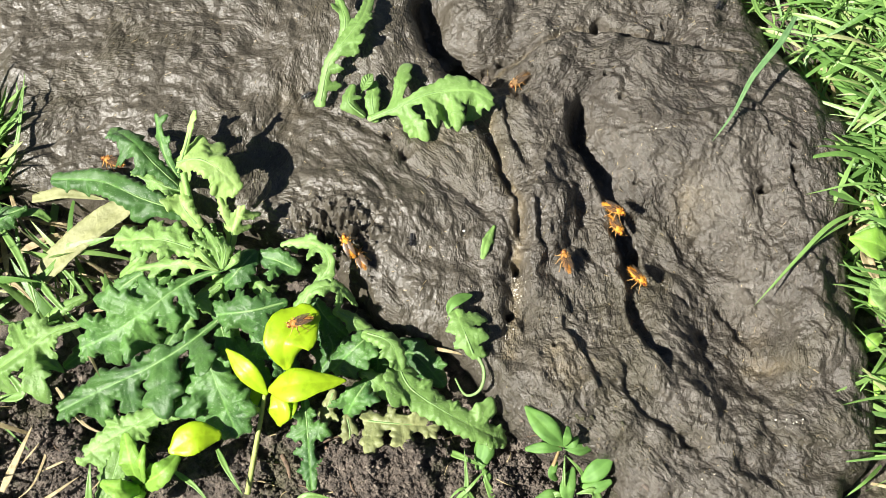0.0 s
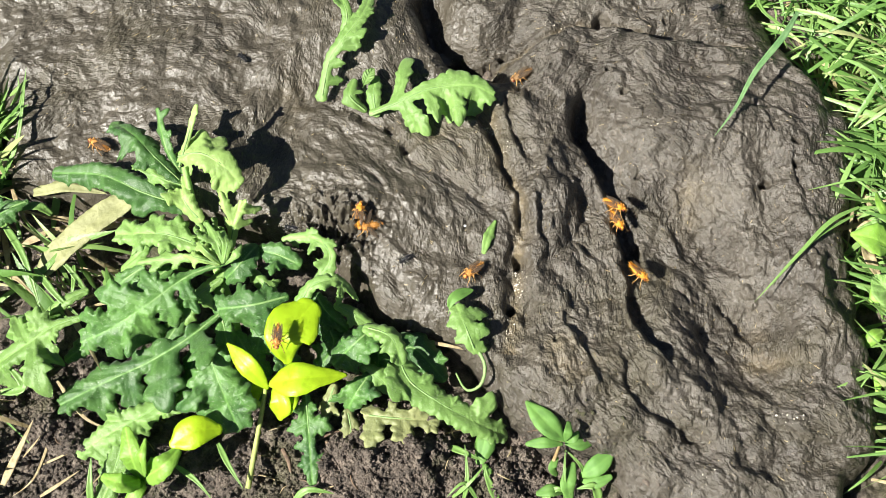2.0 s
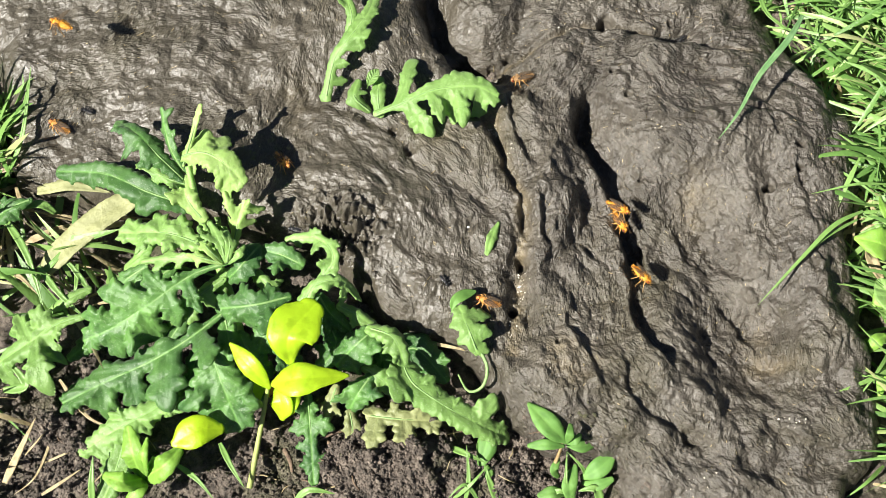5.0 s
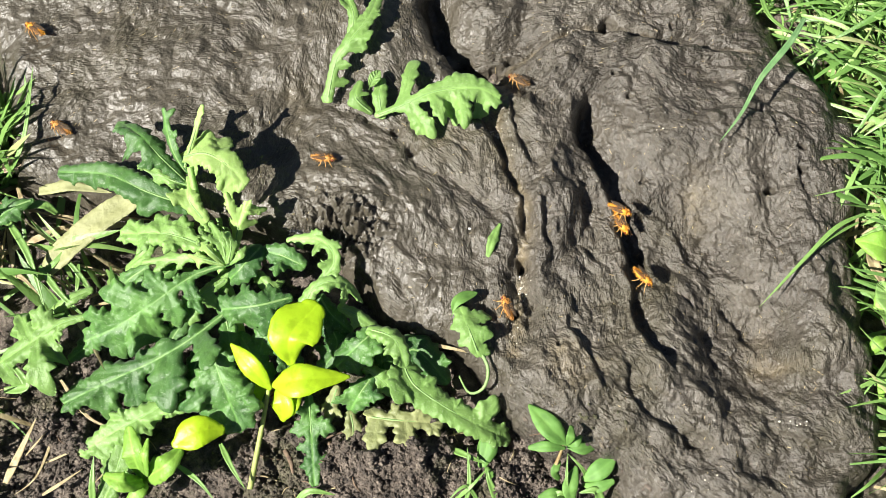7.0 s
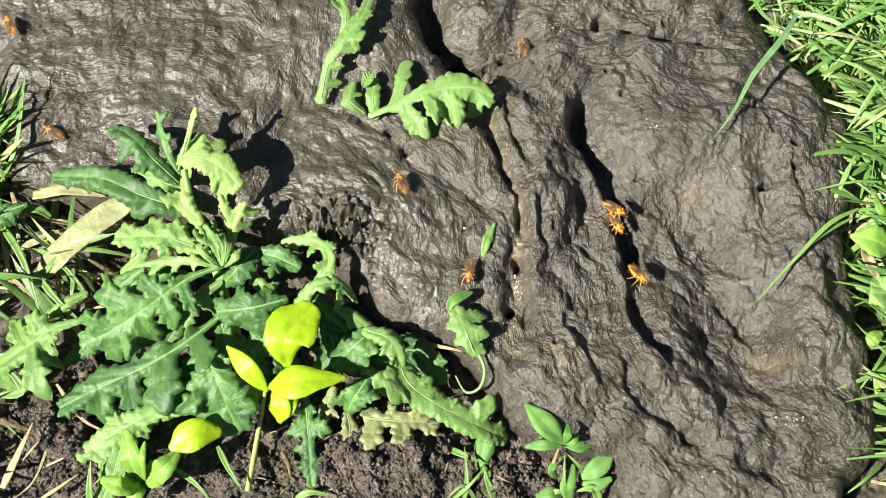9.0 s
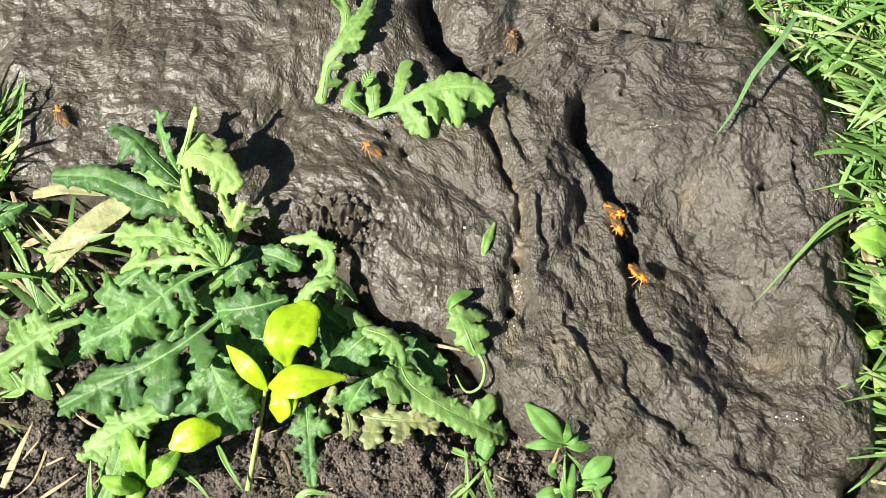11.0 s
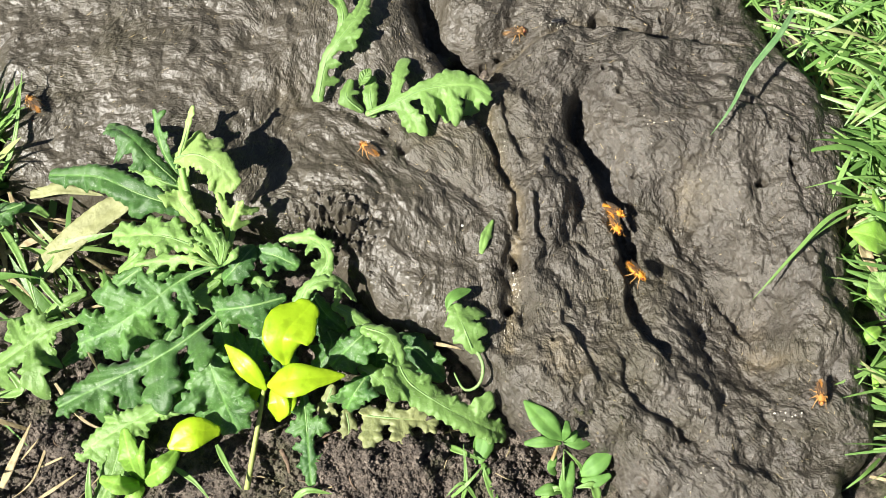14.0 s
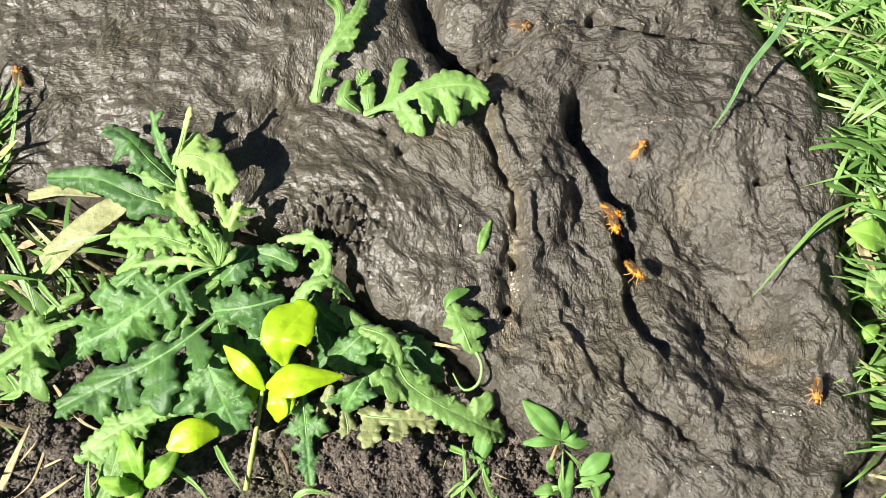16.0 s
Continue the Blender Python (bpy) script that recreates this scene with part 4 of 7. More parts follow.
cut_leaf(ragwort, [(-0.0485, -0.0183, 0.019), (-0.0586, -0.0213, 0.02), (-0.0698, -0.021, 0.015)], [1.4, 4.3, 2.9], [(0.5, 4.9, 6.9, 5.7), (0.85, 4.6, 4.0, 4.7), (0.95, 3.5, -0.8, 4.7), (0.75, 1.5, -5.3, 4.7), (0.55, 0.4, -8.1, 5.7), (0.3, 1.9, -9.0, 5.7), (0.25, -1.1, 5.5, 4.3)], LEAF, 14)
cut_leaf(ragwort, [(-0.0545, -0.0207, 0.012), (-0.0566, -0.0277, 0.011), (-0.0587, -0.035, 0.008)], [2.1, 3.9, 1.8], [(0.5, 4.1, 3.5, 3.6), (0.7, 1.9, -4.0, 3.6)], LEAF, 15)
cut_leaf(ragwort, [(-0.0595, -0.0035, 0.02), (-0.0639, -0.0091, 0.02), (-0.0673, -0.011, 0.016)], [2.9, 4.7, 2.5], [(0.5, 5.5, 3.4, 4.7), (0.5, -0.4, -4.2, 4.3)], LEAF, 16)
cut_leaf(ragwort, [(-0.0502, -0.0194, 0.014), (-0.0551, -0.0146, 0.016), (-0.0604, -0.0084, 0.016)], [1.4, 2.3, 1.4], [(0.8, 0.5, -2.3, 2.5), (0.5, -1.4, 5.0, 2.5)], LEAF_LIGHT, 17)
cut_leaf(ragwort, [(-0.046, -0.0072, 0.019), (-0.0516, -0.0048, 0.02), (-0.0586, -0.0026, 0.018)], [2.5, 3.6, 1.4], [(0.4, -0.3, -6.2, 4.7)], LEAF, 18, face=0.3)
cut_leaf(ragwort, [(-0.0447, -0.0213, 0.016), (-0.041, -0.0153, 0.02), (-0.0338, -0.0131, 0.02), (-0.0286, -0.0148, 0.014)], [2.5, 2.0, 2.0, 1.1], [(0.12, -0.5, 2.5, 3.2), (0.3, -1.7, -0.8, 2.9), (0.5, 0.4, 3.8, 3.2), (0.62, 1.0, -2.6, 2.5), (0.75, 4.3, 6.2, 2.9), (0.9, 5.8, 1.4, 2.5)], LEAF_LIGHT, 19)
cut_leaf(ragwort, [(-0.0399, -0.0134, 0.018), (-0.0353, -0.0076, 0.02), (-0.0367, -0.002, 0.02), (-0.0424, 0.0016, 0.018), (-0.0507, 0.0021, 0.015)], [1.4, 2.0, 1.6, 1.8, 0.9], [(0.2, -0.3, 3.0, 2.9), (0.35, -6.1, -2.7, 3.2), (0.5, -2.6, 3.0, 2.9), (0.6, -0.7, -5.4, 3.6), (0.75, -3.5, 2.8, 2.9), (0.9, -2.1, -3.0, 2.9)], LEAF_LIGHT, 20)
cut_leaf(ragwort, [(-0.0332, -0.0194, 0.014), (-0.0279, -0.0222, 0.014), (-0.0218, -0.0259, 0.011)], [1.4, 2.1, 1.8], [(0.4, 2.3, 3.7, 3.2)], LEAF_LIGHT, 21)
cut_leaf(ragwort, [(-0.0217, -0.0265, 0.013), (-0.0267, -0.0315, 0.015), (-0.0322, -0.0356, 0.01)], [2.1, 5.4, 3.9], [(0.3, 5.2, 5.9, 6.4), (0.6, 6.4, 4.9, 5.7), (0.9, 5.0, 0.5, 6.4), (0.8, 3.0, -6.3, 6.4), (0.5, 0.8, -7.5, 5.7), (0.25, 1.5, -6.7, 5.0)], LEAF, 22)
cut_leaf(ragwort, [(-0.0233, -0.0273, 0.016), (-0.0161, -0.0309, 0.019), (-0.013, -0.0374, 0.017)], [2.1, 3.2, 2.3], [(0.6, 2.7, 4.6, 5.4), (0.9, 1.4, 3.2, 3.6), (0.4, 2.6, -3.5, 2.1)], LEAF_LIGHT, 23)
cut_leaf(ragwort, [(-0.0137, -0.0355, 0.013), (-0.0101, -0.0439, 0.015), (0.0002, -0.051, 0.014), (0.0113, -0.0559, 0.01), (0.0184, -0.0584, 0.005)], [2.1, 5.0, 4.3, 4.3, 2.5], [(0.1, -0.2, -5.6, 5.0), (0.25, 2.9, -6.0, 5.4), (0.4, 2.7, -4.2, 5.4), (0.55, 1.0, -4.6, 5.0), (0.75, 1.7, -9.1, 7.2), (0.95, -0.0, -4.2, 5.4), (0.12, -0.4, 6.0, 5.4), (0.2, 0.9, 8.5, 6.8), (0.4, 0.8, 3.9, 6.1), (0.5, 2.5, 2.7, 5.4), (0.7, 1.9, 1.7, 6.1), (0.9, 0.9, 4.2, 5.7)], LEAF_LIGHT, 24, wavy=0.7, tooth=0.24)
cut_leaf(ragwort, [(-0.0233, -0.0413, 0.01), (-0.0267, -0.0463, 0.01), (-0.0295, -0.0501, 0.005)], [1.8, 4.3, 1.8], [(0.4, -2.5, -6.6, 4.3), (0.6, 3.7, 5.5, 4.3), (0.8, -3.6, -2.5, 3.9), (0.9, 3.0, -0.3, 3.2)], LEAF, 25)
cut_leaf(ragwort, [(-0.034, -0.0435, 0.006), (-0.0357, -0.0487, 0.005), (-0.0366, -0.0527, 0.003)], [1.4, 2.1, 1.4], [(0.5, 3.2, 2.9, 2.9), (0.7, 0.2, -4.4, 2.5)], LEAF_OLIVE, 26)
cut_leaf(ragwort, [(-0.0295, -0.0513, 0.005), (-0.0286, -0.0564, 0.004), (-0.03, -0.0604, 0.002)], [1.8, 2.5, 0.9], [(0.5, 1.1, 3.4, 2.5), (0.5, 0.7, -3.6, 2.9)], LEAF_OLIVE, 27)
cut_leaf(ragwort, [(-0.0425, -0.0454, 0.008), (-0.0412, -0.0563, 0.008), (-0.0408, -0.0627, 0.005), (-0.04, -0.0722, 0.002)], [1.1, 2.0, 1.8, 1.4], [(0.2, 0.6, 4.0, 4.3), (0.35, 2.2, 6.1, 5.4), (0.35, 2.2, -7.0, 5.7), (0.15, 1.9, -3.0, 2.9), (0.6, 0.5, 4.7, 2.9), (0.8, 0.5, 3.4, 6.1), (0.8, 0.4, -5.6, 6.8), (0.95, 2.1, 0.0, 3.2)], LEAF, 28)
cut_leaf(ragwort, [(-0.0233, -0.0524, 0.006), (-0.0146, -0.0535, 0.007), (-0.0024, -0.0534, 0.004)], [1.4, 2.3, 1.8], [(0.1, 0.7, 10.3, 7.2), (0.5, 0.9, 8.6, 6.8), (0.85, 3.5, 3.7, 5.7), (0.7, 1.0, -5.6, 4.7), (0.1, -4.7, -3.1, 4.3), (0.4, -2.0, -5.1, 3.6)], LEAF_OLIVE, 29)
cut_leaf(ragwort, [(-0.1085, -0.0222, 0.014), (-0.1206, -0.0259, 0.013), (-0.1302, -0.0322, 0.011), (-0.1413, -0.0384, 0.007)], [0.7, 2.1, 3.9, 3.2], [(0.4, 2.4, 7.9, 6.1), (0.6, 2.0, 13.8, 7.5), (0.95, -1.5, 5.3, 6.1), (0.35, 1.2, -5.3, 3.9), (0.5, -0.3, -8.9, 5.7), (0.55, 4.5, -16.3, 7.2), (0.9, 1.5, -7.6, 4.7)], LEAF_LIGHT, 30)
cut_leaf(ragwort, [(-0.0794, -0.0438, 0.007), (-0.091, -0.0518, 0.007), (-0.103, -0.0584, 0.005), (-0.1109, -0.0632, 0.003)], [1.8, 3.6, 4.3, 2.5], [(0.25, 2.3, 8.0, 4.7), (0.3, -6.3, -6.4, 4.7), (0.5, -1.8, -5.2, 4.7), (0.65, -2.5, -8.3, 5.0), (0.9, -2.8, -9.2, 5.7), (1.0, 0.4, 1.2, 4.7), (0.5, 6.7, 4.9, 4.3)], LEAF_LIGHT, 31)
cut_leaf(ragwort, [(-0.0986, -0.0617, 0.004), (-0.101, -0.071, 0.003), (-0.1037, -0.0777, 0.002)], [3.6, 4.7, 2.9], [(0.4, -0.4, -5.7, 3.9), (0.5, 0.9, 4.9, 3.2)], LEAF_LIGHT, 32)
cut_leaf(ragwort, [(-0.1346, 0.016, 0.012), (-0.1398, 0.0135, 0.012), (-0.1476, 0.0094, 0.009)], [1.1, 2.9, 3.6, 2.9], [(0.5, -1.1, -3.9, 3.6), (0.6, -1.9, 4.9, 3.2)], LEAF, 33)
cut_leaf(ragwort, [(-0.0693, -0.0118, 0.016), (-0.0769, -0.0173, 0.016), (-0.0853, -0.0216, 0.012)], [1.1, 2.1, 1.6], [(0.4, -1.3, -5.4, 4.3), (0.6, 4.4, -6.0, 4.7), (0.95, 4.5, -2.6, 3.9), (0.6, 3.4, 3.5, 3.6)], LEAF_LIGHT, 34)
cut_leaf(ragwort, [(-0.0252, -0.038, 0.009), (-0.0207, -0.0409, 0.01), (-0.0156, -0.0453, 0.006)], [1.4, 2.9, 1.8], [(0.5, 1.8, -3.5, 3.9), (0.6, -0.3, 5.0, 3.9)], LEAF_LIGHT, 35)
cut_leaf(ragwort, [(-0.0807, -0.0207, 0.009), (-0.0856, -0.0278, 0.008), (-0.0891, -0.0345, 0.006)], [1.8, 3.6, 1.8], [(0.5, 1.8, -5.1, 4.3), (0.5, 1.5, 5.7, 4.3)], LEAF, 36)
cut_leaf(ragwort, [(-0.0642, -0.028, 0.009), (-0.0585, -0.0387, 0.008), (-0.0577, -0.0484, 0.004)], [2.1, 4.3, 2.1], [(0.5, 6.5, 4.0, 4.3), (0.5, 2.0, -5.1, 4.3)], LEAF, 37)
cut_leaf(ragwort, [(-0.0399, -0.0204, 0.008), (-0.0344, -0.0293, 0.007), (-0.0397, -0.0376, 0.004)], [2.1, 3.6, 2.1], [(0.4, 1.5, -5.5, 3.6), (0.6, 4.3, 5.6, 3.6)], LEAF, 38)
cut_leaf(ragwort, [(-0.0954, -0.0067, 0.012), (-0.1009, -0.0098, 0.01), (-0.1053, -0.0122, 0.006)], [1.4, 2.5, 1.4], [(0.6, 0.8, 3.3, 3.2)], LEAF, 39)
cut_leaf(ragwort, [(-0.0166, -0.0345, 0.006), (-0.0096, -0.0309, 0.006), (-0.0007, -0.0395, 0.004)], [2.9, 5.4, 2.5], [(0.4, -1.4, -3.7, 4.7), (0.7, 3.4, -4.8, 4.3), (0.5, -10.2, 6.4, 4.3)], LEAF, 40)
cut_leaf(ragwort, [(-0.0647, -0.0055, 0.014), (-0.0734, -0.0126, 0.013), (-0.0801, -0.016, 0.009)], [1.1, 2.1, 1.4], [(0.5, -0.1, -5.9, 3.2), (0.6, 4.7, 2.5, 3.2), (0.9, 3.7, -1.8, 2.9)], LEAF_LIGHT, 41)
cut_leaf(ragwort, [(-0.0864, -0.0067, 0.012), (-0.0915, -0.0104, 0.012), (-0.0992, -0.0148, 0.008)], [1.8, 3.2, 1.8], [(0.4, -2.5, -6.3, 3.9), (0.6, 3.6, 4.0, 3.9)], LEAF, 42)
cut_leaf(ragwort, [(-0.1025, -0.0201, 0.007), (-0.1092, -0.0272, 0.006), (-0.1183, -0.0337, 0.003)], [2.1, 3.6, 1.8], [(0.4, -1.4, -5.2, 3.9), (0.7, 2.8, 3.7, 3.6)], LEAF, 43)
cut_leaf(ragwort, [(-0.0747, -0.0299, 0.009), (-0.0777, -0.0371, 0.009), (-0.0814, -0.0451, 0.005)], [2.1, 3.9, 2.1], [(0.5, 0.5, -5.6, 3.9), (0.6, 1.6, 5.0, 3.9)], LEAF, 44)
cut_leaf(ragwort, [(-0.0851, -0.035, 0.008), (-0.0857, -0.0445, 0.01), (-0.0857, -0.0518, 0.007)], [2.5, 3.9, 2.5], [(0.5, 1.0, 4.3, 3.9), (0.6, 0.9, -4.5, 3.9), (0.95, 2.3, 2.5, 3.2), (0.95, 1.9, -2.7, 2.9)], LEAF_LIGHT, 45)
cut_leaf(ragwort, [(-0.0539, -0.021, 0.01), (-0.05, -0.0317, 0.009), (-0.0447, -0.0415, 0.005)], [2.1, 3.9, 2.1], [(0.5, 1.8, -4.0, 4.3), (0.6, 2.8, 5.3, 3.9)], LEAF, 46)
cut_leaf(ragwort, [(-0.0399, -0.0154, 0.01), (-0.0361, -0.021, 0.01), (-0.031, -0.0247, 0.007)], [1.8, 2.9, 1.8], [(0.5, 2.7, 4.7, 3.6)], LEAF, 47)
cut_leaf(ragwort, [(-0.0219, -0.0278, 0.008), (-0.0201, -0.0348, 0.007), (-0.0219, -0.0413, 0.004)], [2.1, 3.6, 1.8], [(0.5, 1.2, -3.7, 3.6), (0.6, 2.7, 3.8, 3.6)], LEAF, 48)
cut_leaf(ragwort, [(-0.1137, -0.0129, 0.008), (-0.1205, -0.0166, 0.008), (-0.1268, -0.0192, 0.004)], [1.4, 2.1, 1.1], [], LEAF_LIGHT, 49)
cut_leaf(ragwort, [(-0.0926, 0.0028, 0.012), (-0.0977, -0.0025, 0.011), (-0.1033, -0.0046, 0.006)], [1.4, 2.5, 1.4], [(0.5, -1.4, -4.8, 3.2)], LEAF_LIGHT, 50)
cut_leaf(ragwort, [(-0.013, -0.0433, 0.005), (-0.0077, -0.0451, 0.005), (0.0011, -0.0509, 0.003)], [1.8, 2.9, 1.4], [(0.4, 1.8, 5.7, 3.6)], LEAF_OLIVE, 51)
cut_leaf(ragwort, [(-0.0694, -0.0216, 0.012), (-0.0673, -0.0304, 0.011), (-0.0685, -0.0366, 0.007)], [1.8, 3.2, 1.8], [(0.5, 2.4, -4.6, 3.6), (0.5, 3.9, 4.0, 3.6)], LEAF, 52)
cut_leaf(ragwort, [(-0.0682, -0.0083, 0.022), (-0.0688, -0.0045, 0.027), (-0.0727, 0.0028, 0.027)], [0.9, 1.6, 0.7], [(0.5, 4.4, -4.2, 2.5), (0.6, 0.8, 3.3, 2.5)], LEAF_LIGHT, 53)
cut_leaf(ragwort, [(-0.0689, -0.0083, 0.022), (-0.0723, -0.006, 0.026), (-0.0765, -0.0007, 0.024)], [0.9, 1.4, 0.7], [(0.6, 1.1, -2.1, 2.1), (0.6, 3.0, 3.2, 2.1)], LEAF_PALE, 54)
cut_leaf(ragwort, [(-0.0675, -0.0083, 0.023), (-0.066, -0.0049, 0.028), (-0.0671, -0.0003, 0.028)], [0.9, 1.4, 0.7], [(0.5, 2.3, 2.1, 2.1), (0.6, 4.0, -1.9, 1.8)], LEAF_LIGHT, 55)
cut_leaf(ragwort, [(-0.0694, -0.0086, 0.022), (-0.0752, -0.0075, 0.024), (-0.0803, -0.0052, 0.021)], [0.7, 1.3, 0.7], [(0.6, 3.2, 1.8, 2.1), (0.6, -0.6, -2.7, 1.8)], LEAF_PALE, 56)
cut_leaf(ragwort, [(-0.0671, -0.0083, 0.022), (-0.0636, -0.0069, 0.026), (-0.0622, -0.0038, 0.025)], [0.7, 1.3, 0.7], [(0.6, 0.8, 1.4, 1.8)], LEAF_LIGHT, 57)
# flower buds crowded at the top
for i in range(14):
    a, r = i * 2.4, 0.0011 * math.sqrt(i)
    x, y, z = (-0.0723, -0.0002, 0.0235)
    me, _, _ = leaf_mesh("bud", [(x + r * math.cos(a), y + r * math.sin(a), z - 0.003), (x + 1.3 * r * math.cos(a), y + 1.3 * r * math.sin(a) + 0.0004, z + 0.0005), (x + 1.2 * r * math.cos(a), y + 1.2 * r * math.sin(a) + 0.0006, z + 0.003)],
                         0.0019, LEAF_LIGHT, seed=300 + i, stalk=0.0, blunt=0.5, cup=0.9, pucker=0.0001, face=a, thick=0.0006)
    part("bud", me, ragwort)

# ---- yellow-green seedling among the ragwort ----
seedling = thing("yellow_seedling", "smooth yellow-green broad-leaved seedling among the ragwort leaves", "plant")
part("stem", tube("stem", [(-0.0539, -0.0454, 0.014), (-0.0568, -0.0555, 0.004), (-0.0597, -0.0741, 0.001)], [0.0006, 0.0008, 0.0009], STALK), seedling, "pale yellow stalk")
cut_leaf(seedling, [(-0.0469, -0.0391, 0.02), (-0.047, -0.0328, 0.026), (-0.0407, -0.0241, 0.025)], [1.4, 3.9, 6.4, 7.7, 7.2, 4.3], [], LEAF_YELLOW, 71, tooth=0.03, arch=0.03, midrib=False, wavy=0.4, thick=0.0002)
cut_leaf(seedling, [(-0.0517, -0.0458, 0.02), (-0.0424, -0.0454, 0.025), (-0.029, -0.0436, 0.022)], [1.1, 3.9, 5.2, 4.7, 3.2, 2.1, 0.5], [(0.3, 0.2, -5.3, 4.3)], LEAF_YELLOW, 72, tooth=0.03, arch=0.03, midrib=False, wavy=0.4, thick=0.0002)
cut_leaf(seedling, [(-0.0528, -0.047, 0.019), (-0.058, -0.0418, 0.024), (-0.0647, -0.0345, 0.023)], [0.7, 2.5, 3.2, 2.3, 0.5], [], LEAF_YELLOW, 73, face=0.35, tooth=0.03, arch=0.03, midrib=False, wavy=0.4, thick=0.0002)
cut_leaf(seedling, [(-0.0517, -0.0459, 0.012), (-0.0501, -0.0499, 0.012), (-0.0501, -0.0539, 0.008)], [1.1, 3.6, 3.8, 1.1], [], LEAF_YELLOW, 74, face=-0.5, tooth=0.03, arch=0.03, midrib=False, wavy=0.4, thick=0.0002)
cut_leaf(seedling, [(-0.0447, -0.0461, 0.011), (-0.0467, -0.0494, 0.012), (-0.0496, -0.0532, 0.008)], [0.7, 2.3, 2.5, 0.7], [], LEAF_YELLOW, 75, tooth=0.03, arch=0.03, midrib=False, wavy=0.4, thick=0.0002)
cut_leaf(seedling, [(-0.0558, -0.0445, 0.01), (-0.0595, -0.0471, 0.01), (-0.0617, -0.0507, 0.006)], [0.9, 3.2, 3.2, 1.1], [], LEAF_YELLOW, 76, tooth=0.03, arch=0.03, midrib=False, wavy=0.4, thick=0.0002)
cut_leaf(seedling, [(-0.0674, -0.0586, 0.015), (-0.0735, -0.0597, 0.018), (-0.0805, -0.0634, 0.016)], [1.8, 3.9, 4.8, 4.3, 1.4], [], LEAF_YELLOW, 77, tooth=0.03, arch=0.03, midrib=False, wavy=0.4, thick=0.0002)

# ---- groundsel growing through the pat ----
groundsel = thing("groundsel_plant", "pale green lobed groundsel growing through the pat", "plant")
cut_leaf(groundsel, [(-0.0239, 0.0458, 0.016), (-0.0145, 0.0479, 0.02), (-0.0044, 0.0516, 0.022), (0.0084, 0.053, 0.022), (0.0144, 0.0514, 0.02)], [1.1, 1.3, 2.7, 4.7, 2.1], [(0.22, 9.9, -14.6, 5.0), (0.2, 7.0, -9.8, 3.9), (0.55, 10.6, -4.3, 6.1), (0.8, 6.1, -2.4, 5.0), (0.27, 4.2, 13.6, 5.7), (0.3, -0.8, 10.8, 4.7), (0.5, 1.1, 11.9, 6.4), (0.62, 1.2, 11.2, 4.7), (0.7, 1.8, 13.6, 6.4), (0.88, 4.7, 9.1, 6.8), (0.98, 3.5, 3.1, 5.4)], LEAF_LIGHT, 81, tooth=0.28, wavy=0.55, arch=0.06)
cut_leaf(groundsel, [(-0.0221, 0.0459, 0.015), (-0.023, 0.0509, 0.018), (-0.0224, 0.0583, 0.017)], [1.4, 2.5, 1.3], [(0.7, 1.7, 2.2, 2.5)], LEAF_LIGHT, 82, tooth=0.28, wavy=0.55, arch=0.06)
cut_leaf(groundsel, [(-0.0259, 0.0478, 0.014), (-0.0307, 0.0509, 0.018), (-0.0297, 0.0571, 0.017)], [1.1, 2.3, 1.3], [(0.4, 1.5, -3.0, 2.9), (0.4, 5.2, 3.8, 2.5)], LEAF_LIGHT, 83, tooth=0.28, wavy=0.55, arch=0.06)
cut_leaf(groundsel, [(-0.0404, 0.0524, 0.014), (-0.0376, 0.0634, 0.02), (-0.0332, 0.0685, 0.024), (-0.0269, 0.0781, 0.024), (-0.0245, 0.088, 0.02)], [1.8, 1.6, 2.3, 2.3, 1.8], [(0.05, -3.3, -1.6, 2.9), (0.25, 3.3, 4.8, 3.6), (0.12, 2.0, 5.4, 3.2), (0.5, 5.8, 4.8, 4.3), (0.42, 4.9, 5.7, 3.2), (0.78, 2.3, 2.6, 4.7), (0.7, 0.2, -5.1, 3.6)], LEAF_LIGHT, 84, tooth=0.28, wavy=0.55, arch=0.06)
cut_leaf(groundsel, [(-0.0331, 0.0724, 0.022), (-0.0321, 0.0781, 0.024), (-0.0346, 0.0862, 0.024)], [1.4, 1.8, 1.4], [(0.6, 3.9, -3.0, 2.5)], LEAF_LIGHT, 85, tooth=0.28, wavy=0.55, arch=0.06)
add_leaf(groundsel, ((-0.0267, 0.054, 0.018), (-0.0248, 0.0571, 0.02), (-0.023, 0.0603, 0.02)), 0.004, LEAF_LIGHT, seed=57, name="blade")

clover = thing("lobed_seedling", "small lobed green seedling with a curved stalk at the pat's edge", "plant")
cut_leaf(clover, [(0.0093, -0.0342, 0.017), (0.0072, -0.0294, 0.02), (0.0045, -0.0223, 0.019)], [1.6, 2.9, 2.5], [(0.85, -0.9, 8.5, 5.0), (0.55, -4.9, 6.0, 5.4), (0.1, -3.8, 3.2, 4.7), (0.95, 2.5, -1.2, 4.7), (0.8, -1.1, -4.7, 4.7), (0.45, -2.9, -4.1, 3.9)], LEAF_LIGHT, 91, tooth=0.24, wavy=0.5)
part("stalk", tube("stalk", [(0.0093, -0.0322, 0.016), (0.0126, -0.0387, 0.015), (0.0114, -0.0441, 0.012), (0.0071, -0.0451, 0.009), (0.0039, -0.039, 0.006)], [0.0006, 0.0005, 0.0003], RIB), clover)
add_leaf(clover, ((0.0014, -0.0234, 0.018), (0.0031, -0.0189, 0.02), (0.0094, -0.0154, 0.018)), 0.0035, LEAF_SMOOTH, seed=62, name="blade")

